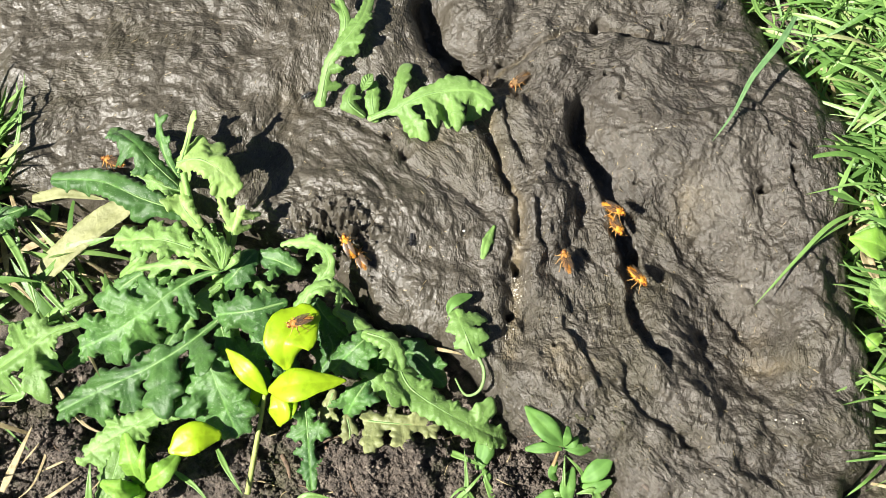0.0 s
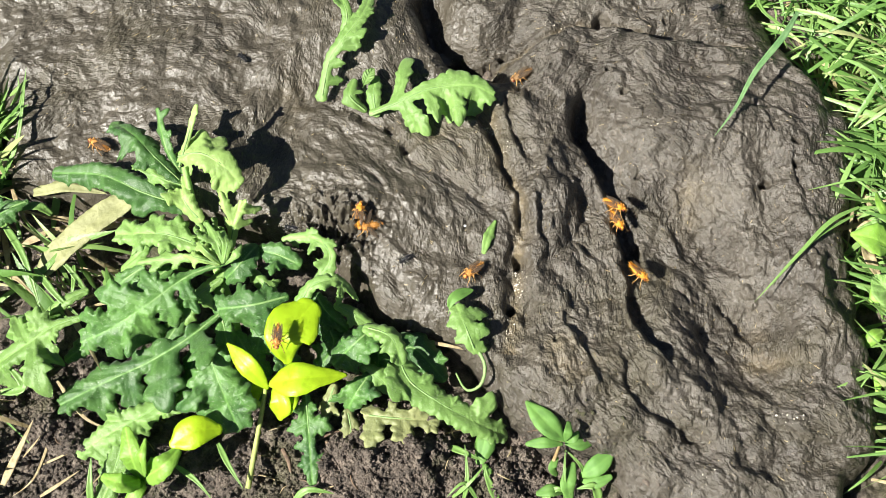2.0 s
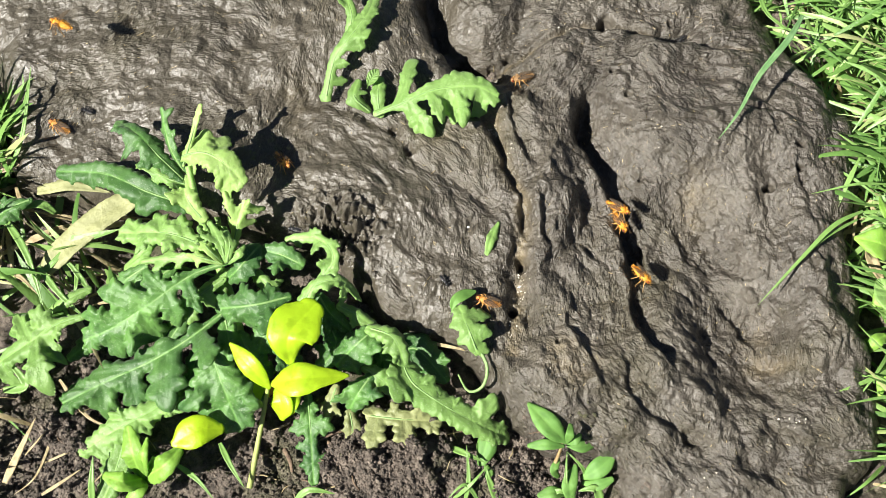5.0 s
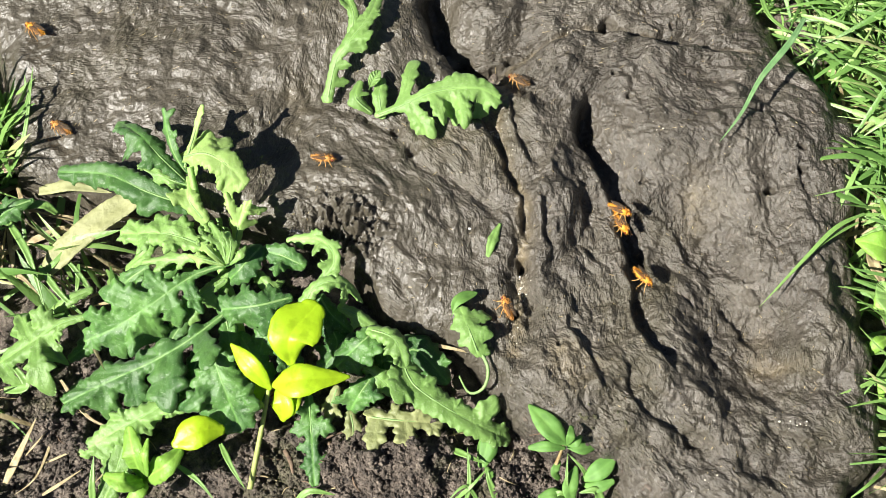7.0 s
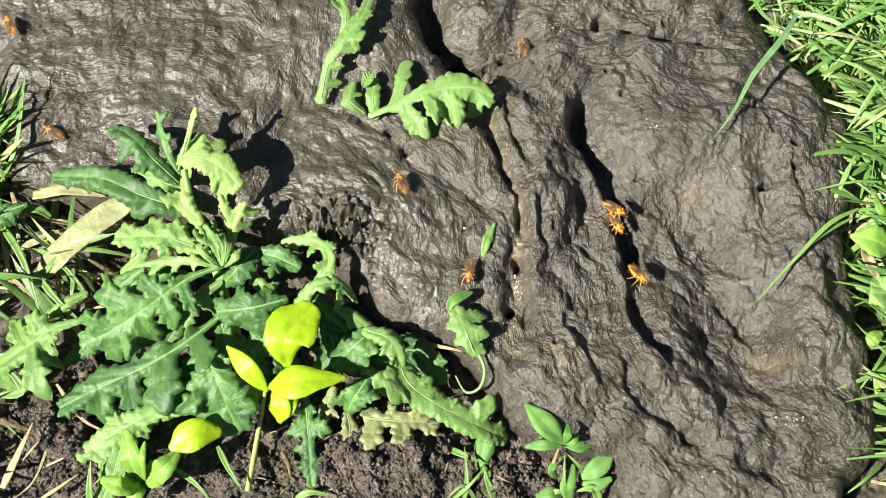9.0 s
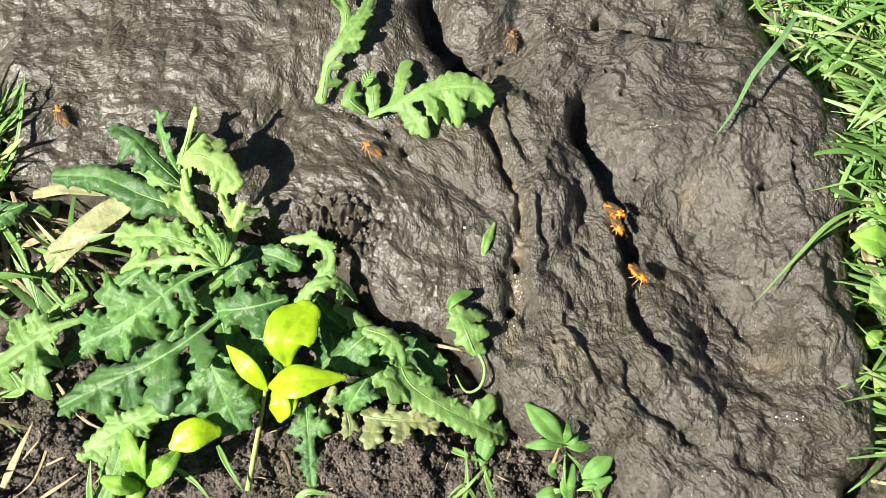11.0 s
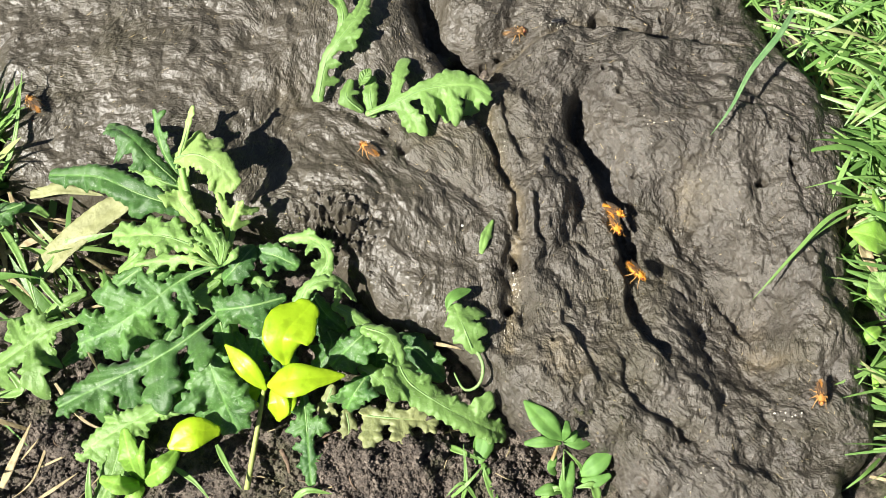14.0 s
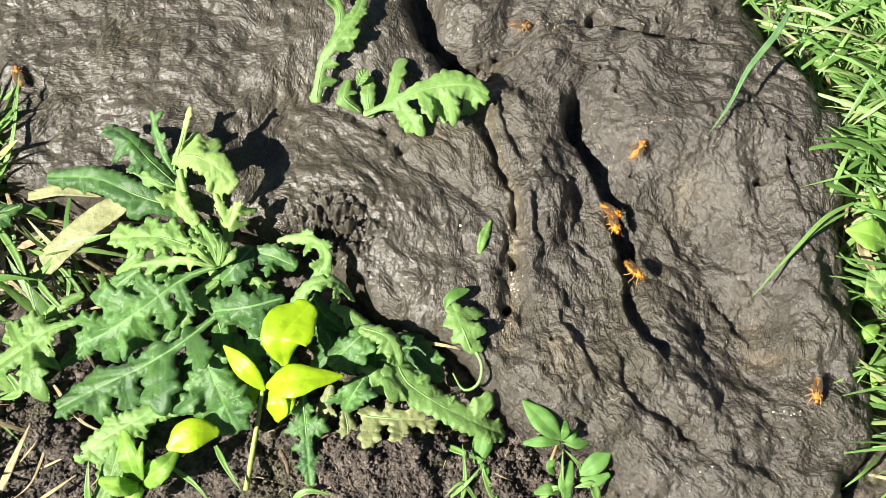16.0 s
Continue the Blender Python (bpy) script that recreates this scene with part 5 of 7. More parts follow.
sprout = thing("broadleaf_sprout", "young green sprout with oval leaves in front of the pat", "plant")
part("stem", tube("stem", [(0.033, -0.0675, 0.003), (0.0349, -0.0625, 0.013), (0.0346, -0.059, 0.017)], [0.0007, 0.0005, 0.0004], plain_material("pinkish stem", (0.2, 0.13, 0.06), (0.4, 0.32, 0.16), 500, 0.5)), sprout, "pinkish stem")
cut_leaf(sprout, [(0.036, -0.0617, 0.016), (0.0311, -0.0578, 0.019), (0.025, -0.0509, 0.018)], [0.9, 2.9, 3.4, 2.5, 0.7], [], LEAF_SMOOTH, 121, tooth=0.03, midrib=False, wavy=0.5, arch=-0.15)
cut_leaf(sprout, [(0.0356, -0.0627, 0.014), (0.0304, -0.0627, 0.016), (0.025, -0.0627, 0.014)], [0.5, 1.4, 1.6, 0.7], [], LEAF_SMOOTH, 122, tooth=0.03, midrib=False, wavy=0.5, arch=-0.15)
cut_leaf(sprout, [(0.0362, -0.0624, 0.017), (0.0367, -0.0607, 0.021), (0.0371, -0.0575, 0.02)], [0.5, 1.3, 0.7], [], LEAF_SMOOTH, 123, tooth=0.03, midrib=False, wavy=0.5, arch=-0.15)
cut_leaf(sprout, [(0.0363, -0.0622, 0.016), (0.0386, -0.0618, 0.018), (0.04, -0.0599, 0.017)], [0.5, 1.3, 0.7], [], LEAF_SMOOTH, 124, tooth=0.03, midrib=False, wavy=0.5, arch=-0.15)
cut_leaf(sprout, [(0.037, -0.062, 0.012), (0.0409, -0.0623, 0.012), (0.0449, -0.0611, 0.01)], [0.7, 2.0, 1.1], [], LEAF_SMOOTH, 125, tooth=0.03, midrib=False, wavy=0.5, arch=-0.15)
cut_leaf(sprout, [(0.0423, -0.0703, 0.004), (0.0463, -0.0682, 0.007), (0.0517, -0.0639, 0.007)], [0.9, 2.7, 2.7, 0.5], [], LEAF_SMOOTH, 126, tooth=0.03, midrib=False, wavy=0.5, arch=-0.15)
cut_leaf(sprout, [(0.0423, -0.0718, 0.003), (0.0464, -0.0727, 0.005), (0.0507, -0.071, 0.005)], [0.7, 1.8, 0.9], [], LEAF_SMOOTH, 127, tooth=0.03, midrib=False, wavy=0.5, arch=-0.15)
cut_leaf(sprout, [(0.0387, -0.0769, 0.003), (0.0377, -0.0732, 0.006), (0.0396, -0.0672, 0.006)], [1.1, 2.3, 2.1, 0.7], [], LEAF_SMOOTH, 128, tooth=0.03, midrib=False, wavy=0.5, arch=-0.15)
cut_leaf(sprout, [(0.0362, -0.0752, 0.003), (0.0326, -0.075, 0.005), (0.0287, -0.0759, 0.004)], [0.9, 2.0, 0.9], [], LEAF_SMOOTH, 129, tooth=0.03, midrib=False, wavy=0.5, arch=-0.15)
cut_leaf(sprout, [(0.0347, -0.0701, 0.003), (0.0332, -0.0684, 0.006), (0.0345, -0.0655, 0.006)], [0.7, 1.4, 0.7], [], LEAF_SMOOTH, 130, tooth=0.03, midrib=False, wavy=0.5, arch=-0.15)

rosette = thing("small_rosette", "small fresh pale green rosette on the soil", "plant")
cut_leaf(rosette, [(-0.0921, -0.0715, 0.004), (-0.0928, -0.0669, 0.014), (-0.0952, -0.0589, 0.014)], [1.4, 3.0, 3.6, 3.0, 1.6], [(0.5, 1.5, -3.6, 3.6)], LEAF_FRESH, 101, tooth=0.12, midrib=False, wavy=0.6, arch=-0.12)
cut_leaf(rosette, [(-0.0917, -0.0711, 0.004), (-0.0896, -0.0673, 0.016), (-0.089, -0.0617, 0.015)], [1.1, 2.0, 2.1, 1.4, 0.5], [], LEAF_FRESH, 102, tooth=0.12, midrib=False, wavy=0.6, arch=-0.12)
cut_leaf(rosette, [(-0.0914, -0.0715, 0.004), (-0.0837, -0.0698, 0.014), (-0.0797, -0.0649, 0.013)], [1.3, 3.2, 3.6, 3.0, 1.6], [(0.4, 0.9, -4.5, 3.2), (0.6, 0.2, 1.8, 3.2)], LEAF_FRESH, 103, tooth=0.12, midrib=False, wavy=0.6, arch=-0.12)
cut_leaf(rosette, [(-0.0924, -0.072, 0.004), (-0.0955, -0.0741, 0.012), (-0.1013, -0.0723, 0.011)], [1.3, 3.0, 3.2, 2.5, 1.3], [], LEAF_FRESH, 104, tooth=0.12, midrib=False, wavy=0.6, arch=-0.12)
cut_leaf(rosette, [(-0.092, -0.0725, 0.004), (-0.0921, -0.076, 0.008), (-0.0946, -0.0787, 0.007)], [1.3, 2.5, 1.4], [], LEAF_FRESH, 105, tooth=0.12, midrib=False, wavy=0.6, arch=-0.12)

leaflet = thing("broadleaf_seedling", "small dark green smooth-leaved seedling beneath the ragwort", "plant")
cut_leaf(leaflet, [(0.0135, -0.0568, 0.006), (0.0125, -0.0613, 0.005), (0.0111, -0.0662, 0.003)], [2.1, 3.2, 1.4], [], LEAF_SMOOTH, 111, tooth=0.03, midrib=False)
cut_leaf(leaflet, [(0.0128, -0.0674, 0.004), (0.0141, -0.0698, 0.004), (0.0145, -0.0722, 0.002)], [0.9, 2.0, 0.9], [], LEAF_SMOOTH, 112, tooth=0.03, midrib=False)

dead = thing("dead_leaf", "dry olive-grey strap leaf lying over the grass", "leaf")
cut_leaf(dead, [(-0.0997, 0.0176, 0.014), (-0.1121, 0.009, 0.012), (-0.1221, 0.001, 0.009), (-0.131, -0.0077, 0.005)], [3.4, 4.2, 4.3, 4.3, 4.0, 1.6], [], DEAD, 91, tooth=0.05, arch=-0.2, wavy=0.5, midrib=False, name="blade")


# ---- grass ----
def grow(count, place, lean, seed, size=(0.025, 0.06), wide=(0.0009, 0.0023)):
    rnd = np.random.RandomState(seed)
    out = []
    while len(out) < count:
        x, y = place(rnd)
        z = surface(x, y)
        a = lean(rnd, x, y)
        tilt = rnd.uniform(0.25, 1.1)
        out.append(((x, y, z - 0.003), (math.cos(a), math.sin(a), tilt), rnd.uniform(*size), rnd.uniform(*wide), rnd.uniform(0.1, 0.7), rnd.uniform(-1.2, 1.2)))
    return out


def right_side(rnd):
    while True:
        x, y = rnd.uniform(0.09, 0.25), rnd.uniform(-0.12, 0.16)
        bound = np.interp(y, [-0.1, -0.07, -0.02, 0.03, 0.05, 0.09, 0.12], [0.143, 0.145, 0.139, 0.132, 0.129, 0.112, 0.098])
        if x > bound + 0.006 * rnd.rand() ** 2:
            return x, y


def left_side(rnd):
    while True:
        x, y = rnd.uniform(-0.25, -0.09), rnd.uniform(-0.11, 0.09)
        if x < np.interp(y, [-0.1, -0.045, -0.035, 0.0, 0.02, 0.03, 0.06, 0.1], [-0.165, -0.155, -0.125, -0.098, -0.112, -0.143, -0.146, -0.16]):
            return x, y


def mat_of_grass(rnd, place, count, low, high, long=(0.010, 0.034), wide=(0.0009, 0.0028)):
    """Blades that lie tangled in tufts, layer over layer, some upright."""
    out = []
    while len(out) < count:
        x0, y0 = place(rnd)
        a0 = rnd.choice([rnd.normal(2.6, 0.4), rnd.normal(-0.4, 0.4), rnd.uniform(0, 6.28)])
        z0, rise = rnd.uniform(low, high), abs(rnd.normal(0.25, 0.4))
        for _ in range(rnd.randint(2, 7)):
            a = a0 + rnd.normal(0, 0.4)
            x, y = x0 + rnd.normal(0, 0.002), y0 + rnd.normal(0, 0.002)
            out.append(((x, y, z0 - 0.002), (math.cos(a), math.sin(a), rise + rnd.uniform(-0.1, 0.3)), rnd.uniform(*long), wide[0] + (wide[1] - wide[0]) * rnd.rand() ** 1.6, rnd.uniform(0.05, 0.9), rnd.uniform(-1.4, 1.4)))
    return out


rnd = np.random.RandomState(17)
blades = grow(500, right_side, lambda r, x, y: r.uniform(0, 6.28), 7, (0.012, 0.03)) + mat_of_grass(rnd, right_side, 5200, 0.0, 0.02)
tagged(new("grass", blade_mesh("grass", blades, GRASS)), "dense sunlit green meadow grass with some straw", "grass", kind="stuff")
blades = grow(110, left_side, lambda r, x, y: r.uniform(-1.2, 2.4), 8, (0.015, 0.04), (0.0014, 0.0032)) + mat_of_grass(rnd, left_side, 230, 0.0, 0.01, (0.012, 0.03), (0.0014, 0.0036))
# taller blades added out of view on the left to shade the pat's edge
for _ in range(160):
    a = rnd.uniform(0, 6.28)
    x, y = rnd.uniform(-0.2, -0.168), rnd.uniform(-0.02, 0.035)
    blades.append(((x, y, -0.003), (0.3 * math.cos(a), 0.3 * math.sin(a), 1.0), rnd.uniform(0.03, 0.055), rnd.uniform(0.002, 0.0036), rnd.uniform(0.0, 0.3), rnd.uniform(-1, 1)))
# tuft at the left edge, thickened so that it shades the pat beside it
for _ in range(170):
    a = rnd.uniform(0, 6.28)
    x, y = np.array((-0.1560, 0.0400)) + rnd.uniform(-1, 1, 2) * (0.006, 0.014)
    blades.append(((x, y, -0.003), (0.45 * math.cos(a), 0.45 * math.sin(a), 1.0), rnd.uniform(0.014, 0.034), rnd.uniform(0.0018, 0.0034), rnd.uniform(0.0, 0.4), rnd.uniform(-1, 1)))
# unseen tuft added beyond the lower left corner, to darken the soil there
for _ in range(150):
    a = rnd.uniform(0, 6.28)
    x, y = rnd.uniform(-0.19, -0.154), rnd.uniform(-0.105, -0.058)
    blades.append(((x, y, -0.008), (0.45 * math.cos(a), 0.45 * math.sin(a), 1.0), rnd.uniform(0.02, 0.042), rnd.uniform(0.002, 0.004), rnd.uniform(0.0, 0.4), rnd.uniform(-1, 1)))
tagged(new("grass", blade_mesh("grass", blades, GRASS)), "loose green grass blades beside the ragwort, with unseen shading tufts added", "grass", kind="stuff")
# dry bottom of the sward
thatch = mat_of_grass(rnd, right_side, 900, -0.003, 0.008) + mat_of_grass(rnd, left_side, 260, -0.002, 0.004)
tagged(new("thatch", blade_mesh("thatch", thatch, STRAW)), "dry straw-coloured grass litter under the green blades", "straw", kind="stuff")


def grass_leaf(line, width, label="long green grass blade lying over the pat", material=None, fold=0.25, name="grass_blade"):
    """One blade on its own, with a keel, along a line."""
    n = 26
    pos, way, _ = curve3(line, n)
    side = np.cross(way, (0, 0, 1.0))
    side /= np.linalg.norm(side, axis=1)[:, None] + 1e-9
    up = np.cross(side, way)
    t = np.linspace(0, 1, n)
    w = 0.36 * width * np.clip(1.35 * (1 - t) ** 0.7, 0.03, 1) * (0.6 + 0.4 * np.clip(t * 5, 0, 1))
    rows = [pos - w[:, None] * side + fold * w[:, None] * up, pos - 0.45 * w[:, None] * side + 0.05 * w[:, None] * up, pos - 0.08 * w[:, None] * up,
            pos + 0.45 * w[:, None] * side + 0.05 * w[:, None] * up, pos + w[:, None] * side + fold * w[:, None] * up]
    rows += [r - 0.00018 * up for r in rows[::-1]]
    k = len(rows)
    co = np.stack(rows, 1).reshape(-1, 3)
    faces = [(i * k + j, i * k + (j + 1) % k, (i + 1) * k + (j + 1) % k, (i + 1) * k + j) for i in range(n - 1) for j in range(k)]
    return tagged(new(name, raw_mesh(name, co, faces, material or GRASS)), label, "grass", "single grass blades")


grass_leaf([(0.1153, 0.076, 0.0292), (0.1092, 0.0659, 0.0312), (0.0991, 0.0534, 0.0302), (0.0924, 0.0417, 0.0282), (0.0855, 0.0329, 0.0257)], 0.0029, "broad bent blue-green grass blade arching over the pat", BLUE_BLADE)
grass_leaf([(0.1305, 0.0108, 0.0212), (0.1204, 0.0053, 0.0232), (0.1104, -0.0043, 0.0212), (0.0963, -0.0188, 0.0162)], 0.0020, "long thin grass blade arching over the pat")
grass_leaf([(0.1294, 0.0091, 0.0182), (0.117, 0.0013, 0.0212), (0.106, -0.0092, 0.0192), (0.1017, -0.014, 0.0172)], 0.0015)
grass_leaf([(0.1399, 0.0213, 0.0182), (0.1301, 0.0204, 0.0202), (0.1216, 0.0192, 0.0182), (0.1161, 0.0182, 0.0172)], 0.0013)
grass_leaf([(0.1343, 0.0446, 0.01), (0.123, 0.0431, 0.016), (0.1141, 0.0468, 0.016)], 0.0014)
grass_leaf([(0.1461, 0.0374, 0.01), (0.1366, 0.033, 0.016), (0.1319, 0.0345, 0.014)], 0.0021)
grass_leaf([(0.1475, 0.0321, 0.008), (0.1383, 0.0316, 0.016), (0.1331, 0.0339, 0.013)], 0.0025)
grass_leaf([(0.1382, -0.0204, 0.008), (0.1314, -0.0133, 0.015), (0.1227, -0.0104, 0.013)], 0.0022)
grass_leaf([(0.1415, -0.0053, 0.008), (0.1307, -0.0074, 0.014), (0.1263, -0.0014, 0.012)], 0.0021)
grass_leaf([(0.1378, -0.035, 0.008), (0.1303, -0.0402, 0.014), (0.1262, -0.0397, 0.012)], 0.0018)
grass_leaf([(0.1408, -0.0278, 0.008), (0.1322, -0.0384, 0.014), (0.1253, -0.0474, 0.011)], 0.0018)
grass_leaf([(0.1343, -0.0658, 0.003), (0.1268, -0.0718, 0.008), (0.1201, -0.0765, 0.006)], 0.0018)
grass_leaf([(0.1064, 0.0963, 0.012), (0.1082, 0.0839, 0.016), (0.1177, 0.0775, 0.014)], 0.0024)
grass_leaf([(0.0671, -0.0807, 0.006), (0.0685, -0.077, 0.009), (0.0663, -0.0748, 0.008), (0.0785, -0.081, 0.008)], 0.004, "short grass blade beside the pat")
weed = thing("broadleaf_weed", "light green broad-leaved weed in the meadow grass", "plant")
for line, width, k in [(((0.1431, 0.0009, 0.012), (0.135, 0.0029, 0.018), (0.13, 0.0048, 0.016)), 0.0105, 95), (((0.1425, -0.0179, 0.012), (0.1369, -0.0152, 0.018), (0.1338, -0.0103, 0.017)), 0.011, 96), (((0.1459, 0.0086, 0.012), (0.1412, 0.0092, 0.018), (0.1365, 0.0121, 0.017)), 0.008, 97)]:
    add_leaf(weed, line, width, LEAF_LIGHT, seed=k, stalk=0.05, blunt=0.25, cup=0.15, pucker=0.0004, wave=0.08)
cut_leaf(weed, [(0.1406, -0.0005, 0.016), (0.1345, 0.0012, 0.019), (0.1288, 0.0033, 0.017)], [1.8, 4.7, 5.0, 3.2, 0.9], [], LEAF_FRESH, 131, tooth=0.08, midrib=False, wavy=0.5, arch=-0.1)
cut_leaf(weed, [(0.1404, -0.0148, 0.014), (0.1361, -0.0158, 0.017), (0.1327, -0.0179, 0.015)], [1.8, 4.3, 3.6, 0.9], [], LEAF_FRESH, 132, tooth=0.08, midrib=False, wavy=0.5, arch=-0.1)
cut_leaf(weed, [(0.1417, 0.008, 0.016), (0.1381, 0.0113, 0.02), (0.1376, 0.0169, 0.018)], [0.9, 1.6, 1.4, 0.5], [], LEAF_FRESH, 133, tooth=0.08, midrib=False, wavy=0.5, arch=-0.1)
cut_leaf(weed, [(0.136, -0.0271, 0.012), (0.1328, -0.0292, 0.013), (0.1309, -0.032, 0.01)], [1.1, 2.1, 1.8, 0.5], [], LEAF_FRESH, 134, tooth=0.08, midrib=False, wavy=0.5, arch=-0.1)
cut_leaf(weed, [(0.1374, -0.0356, 0.01), (0.134, -0.0406, 0.012), (0.1333, -0.046, 0.009)], [0.9, 2.0, 1.6, 0.5], [], LEAF_FRESH, 135, tooth=0.08, midrib=False, wavy=0.5, arch=-0.1)
yellow = thing("withered_leaf", "withered yellow-brown leaf in the meadow grass", "leaf")
add_leaf(yellow, ((0.1355, 0.0045, 0.01), (0.134, -0.004, 0.015), (0.1385, -0.0101, 0.011)), 0.004, STRAW, seed=98, stalk=0.05, blunt=0.3, name="blade")
# beside the ragwort
BESIDE = "green grass blade beside the ragwort"
for line, w in [([(-0.1428, 0.0104, 0.01), (-0.1333, -0.0029, 0.012), (-0.1268, -0.0204, 0.008)], 0.0034), ([(-0.1307, -0.0053, 0.008), (-0.1221, -0.0151, 0.009), (-0.1133, -0.0226, 0.006)], 0.003), ([(-0.146, 0.0249, 0.006), (-0.1385, 0.0366, 0.016), (-0.1365, 0.0592, 0.022)], 0.0022),
                ([(-0.1493, 0.0424, 0.008), (-0.1396, 0.0458, 0.016), (-0.1383, 0.0561, 0.018)], 0.003), ([(-0.1462, 0.0476, 0.008), (-0.1412, 0.054, 0.014), (-0.1412, 0.0593, 0.016)], 0.002), 
                ([(-0.0819, -0.0675, 0.003), (-0.075, -0.0723, 0.006), (-0.0696, -0.0781, 0.005)], 0.0024), ([(-0.0692, -0.0608, 0.004), (-0.065, -0.0681, 0.006), (-0.0605, -0.0747, 0.005)], 0.0026), ([(-0.1072, -0.0792, 0.001), (-0.1068, -0.0732, 0.006), (-0.1066, -0.0658, 0.008)], 0.003),
                ([(-0.128, 0.0139, 0.006), (-0.1328, 0.0157, 0.009), (-0.1442, 0.0135, 0.007)], 0.004), ([(-0.1349, -0.0116, 0.004), (-0.1255, -0.0034, 0.008), (-0.1176, 0.0082, 0.008)], 0.003), ([(-0.1146, -0.0119, 0.005), (-0.1199, -0.0053, 0.008), (-0.1261, -0.0002, 0.007)], 0.0026),
                ([(-0.1191, -0.0033, 0.005), (-0.1181, -0.0107, 0.007), (-0.1192, -0.0166, 0.005)], 0.0022), ([(-0.138, -0.0449, 0.004), (-0.1297, -0.044, 0.008), (-0.1378, -0.035, 0.008)], 0.004)]:
    grass_leaf(line, w, BESIDE)
for line, w in [([(0.0062, -0.0775, 0.001), (0.0072, -0.0715, 0.006), (0.0065, -0.0615, 0.008)], 0.002), ([(0.0028, -0.0766, 0.001), (0.0078, -0.0732, 0.006), (0.013, -0.0674, 0.007)], 0.0018), ([(0.0105, -0.0775, 0.001), (0.0061, -0.0732, 0.006), (0.001, -0.0772, 0.005)], 0.0018),
                ([(0.0165, -0.0775, 0.001), (0.0133, -0.0715, 0.006), (0.0127, -0.0682, 0.007)], 0.0036), ([(0.0019, -0.0613, 0.002), (0.0062, -0.0638, 0.006), (0.0122, -0.0662, 0.005)], 0.003), ([(0.0372, -0.0775, 0.001), (0.0365, -0.0716, 0.007), (0.0369, -0.0634, 0.009)], 0.0018),
                ([(0.0443, -0.0706, 0.001), (0.0412, -0.0674, 0.007), (0.037, -0.0633, 0.008)], 0.002), ([(0.0303, -0.0775, 0.001), (0.0343, -0.0747, 0.005), (0.0386, -0.0762, 0.004)], 0.003), ([(0.0475, -0.0775, 0.001), (0.0455, -0.0739, 0.005), (0.0404, -0.0745, 0.004)], 0.004), ([(-0.0454, -0.0775, 0.001), (-0.0409, -0.0749, 0.004), (-0.0333, -0.0758, 0.003)], 0.003)]:
    grass_leaf(line, w, "thin green grass blade sprouting from the soil")
for line, w in [([(-0.1347, -0.0739, 0.002), (-0.1294, -0.0645, 0.007), (-0.1251, -0.0545, 0.009)], 0.0034), ([(-0.123, -0.0766, 0.001), (-0.1167, -0.073, 0.003), (-0.1111, -0.0689, 0.003)], 0.0016), ([(-0.1232, -0.0668, 0.001), (-0.1168, -0.0644, 0.003), (-0.111, -0.0615, 0.003)], 0.001), ([(-0.1296, -0.0646, 0.001), (-0.1251, -0.0597, 0.003), (-0.121, -0.0544, 0.003)], 0.0008), ([(-0.0043, -0.0288, 0.005), (0.0028, -0.031, 0.008), (0.009, -0.032, 0.006)], 0.0016), ([(-0.0906, -0.048, 0.002), (-0.1011, -0.0658, 0.003), (-0.1106, -0.0768, 0.002)], 0.0012), ([(-0.1214, -0.0408, 0.002), (-0.1111, -0.0527, 0.003), (-0.1001, -0.0571, 0.003)], 0.0018),
                ([(-0.1428, -0.0059, 0.004), (-0.136, -0.0088, 0.007), (-0.131, -0.0135, 0.004)], 0.0024), ([(-0.1428, 0.0237, 0.004), (-0.1371, 0.0129, 0.006), (-0.1313, 0.0074, 0.005)], 0.0022), ([(-0.1216, -0.0576, 0.001), (-0.1247, -0.071, 0.003), (-0.1312, -0.0768, 0.002)], 0.0012)]:
    grass_leaf(line, w, "dry straw-coloured grass blade", STRAW, 0.1, "straw")
grass_leaf([(-0.1348, 0.0215, 0.006), (-0.1240, 0.0220, 0.010), (-0.1096, 0.0197, 0.010)], 0.0062, "pale withering grass blade beneath the ragwort", DEAD, 0.1)

# ---- crumbs, chaff and twigs ----
def lump(rnd, r):
    """A small rough clod, as points and triangles."""
    bm = bmesh.new()
    bmesh.ops.create_icosphere(bm, subdivisions=1, radius=r)
    k = rnd.uniform(0.65, 1.2, 3)
    co = np.array([v.co[:] for v in bm.verts]) * k * rnd.uniform(0.72, 1.2, (len(bm.verts), 1))
    f = np.array([[v.index for v in p.verts] for p in bm.faces])
    bm.free()
    return co, f


def scatter(name, count, spots, size, material, seed, label, category, sink=0.3):
    rnd = np.random.RandomState(seed)
    kinds = [lump(rnd, 1.0) for _ in range(12)]
    cos, faces, n = [], [], 0
    for _ in range(count):
        cx_, cy_, rx, ry = spots[rnd.randint(len(spots))]
        x, y = cx_ + rnd.normal() * rx, cy_ + rnd.normal() * ry
        r = size * min(2.4, rnd.lognormal(0, 0.5))
        co, f = kinds[rnd.randint(12)]
        a = rnd.uniform(0, 6.28)
        turnm = np.array([[math.cos(a), -math.sin(a), 0], [math.sin(a), math.cos(a), 0], [0, 0, 1]])
        cos.append(co @ turnm.T * r + (x, y, surface(x, y) + r * (1 - 2 * sink)))
        faces.append(f + n)
        n += len(co)
    ob = new(name, raw_mesh(name, np.vstack(cos), np.vstack(faces), material, None, False))
    return tagged(ob, label, category, kind="stuff")


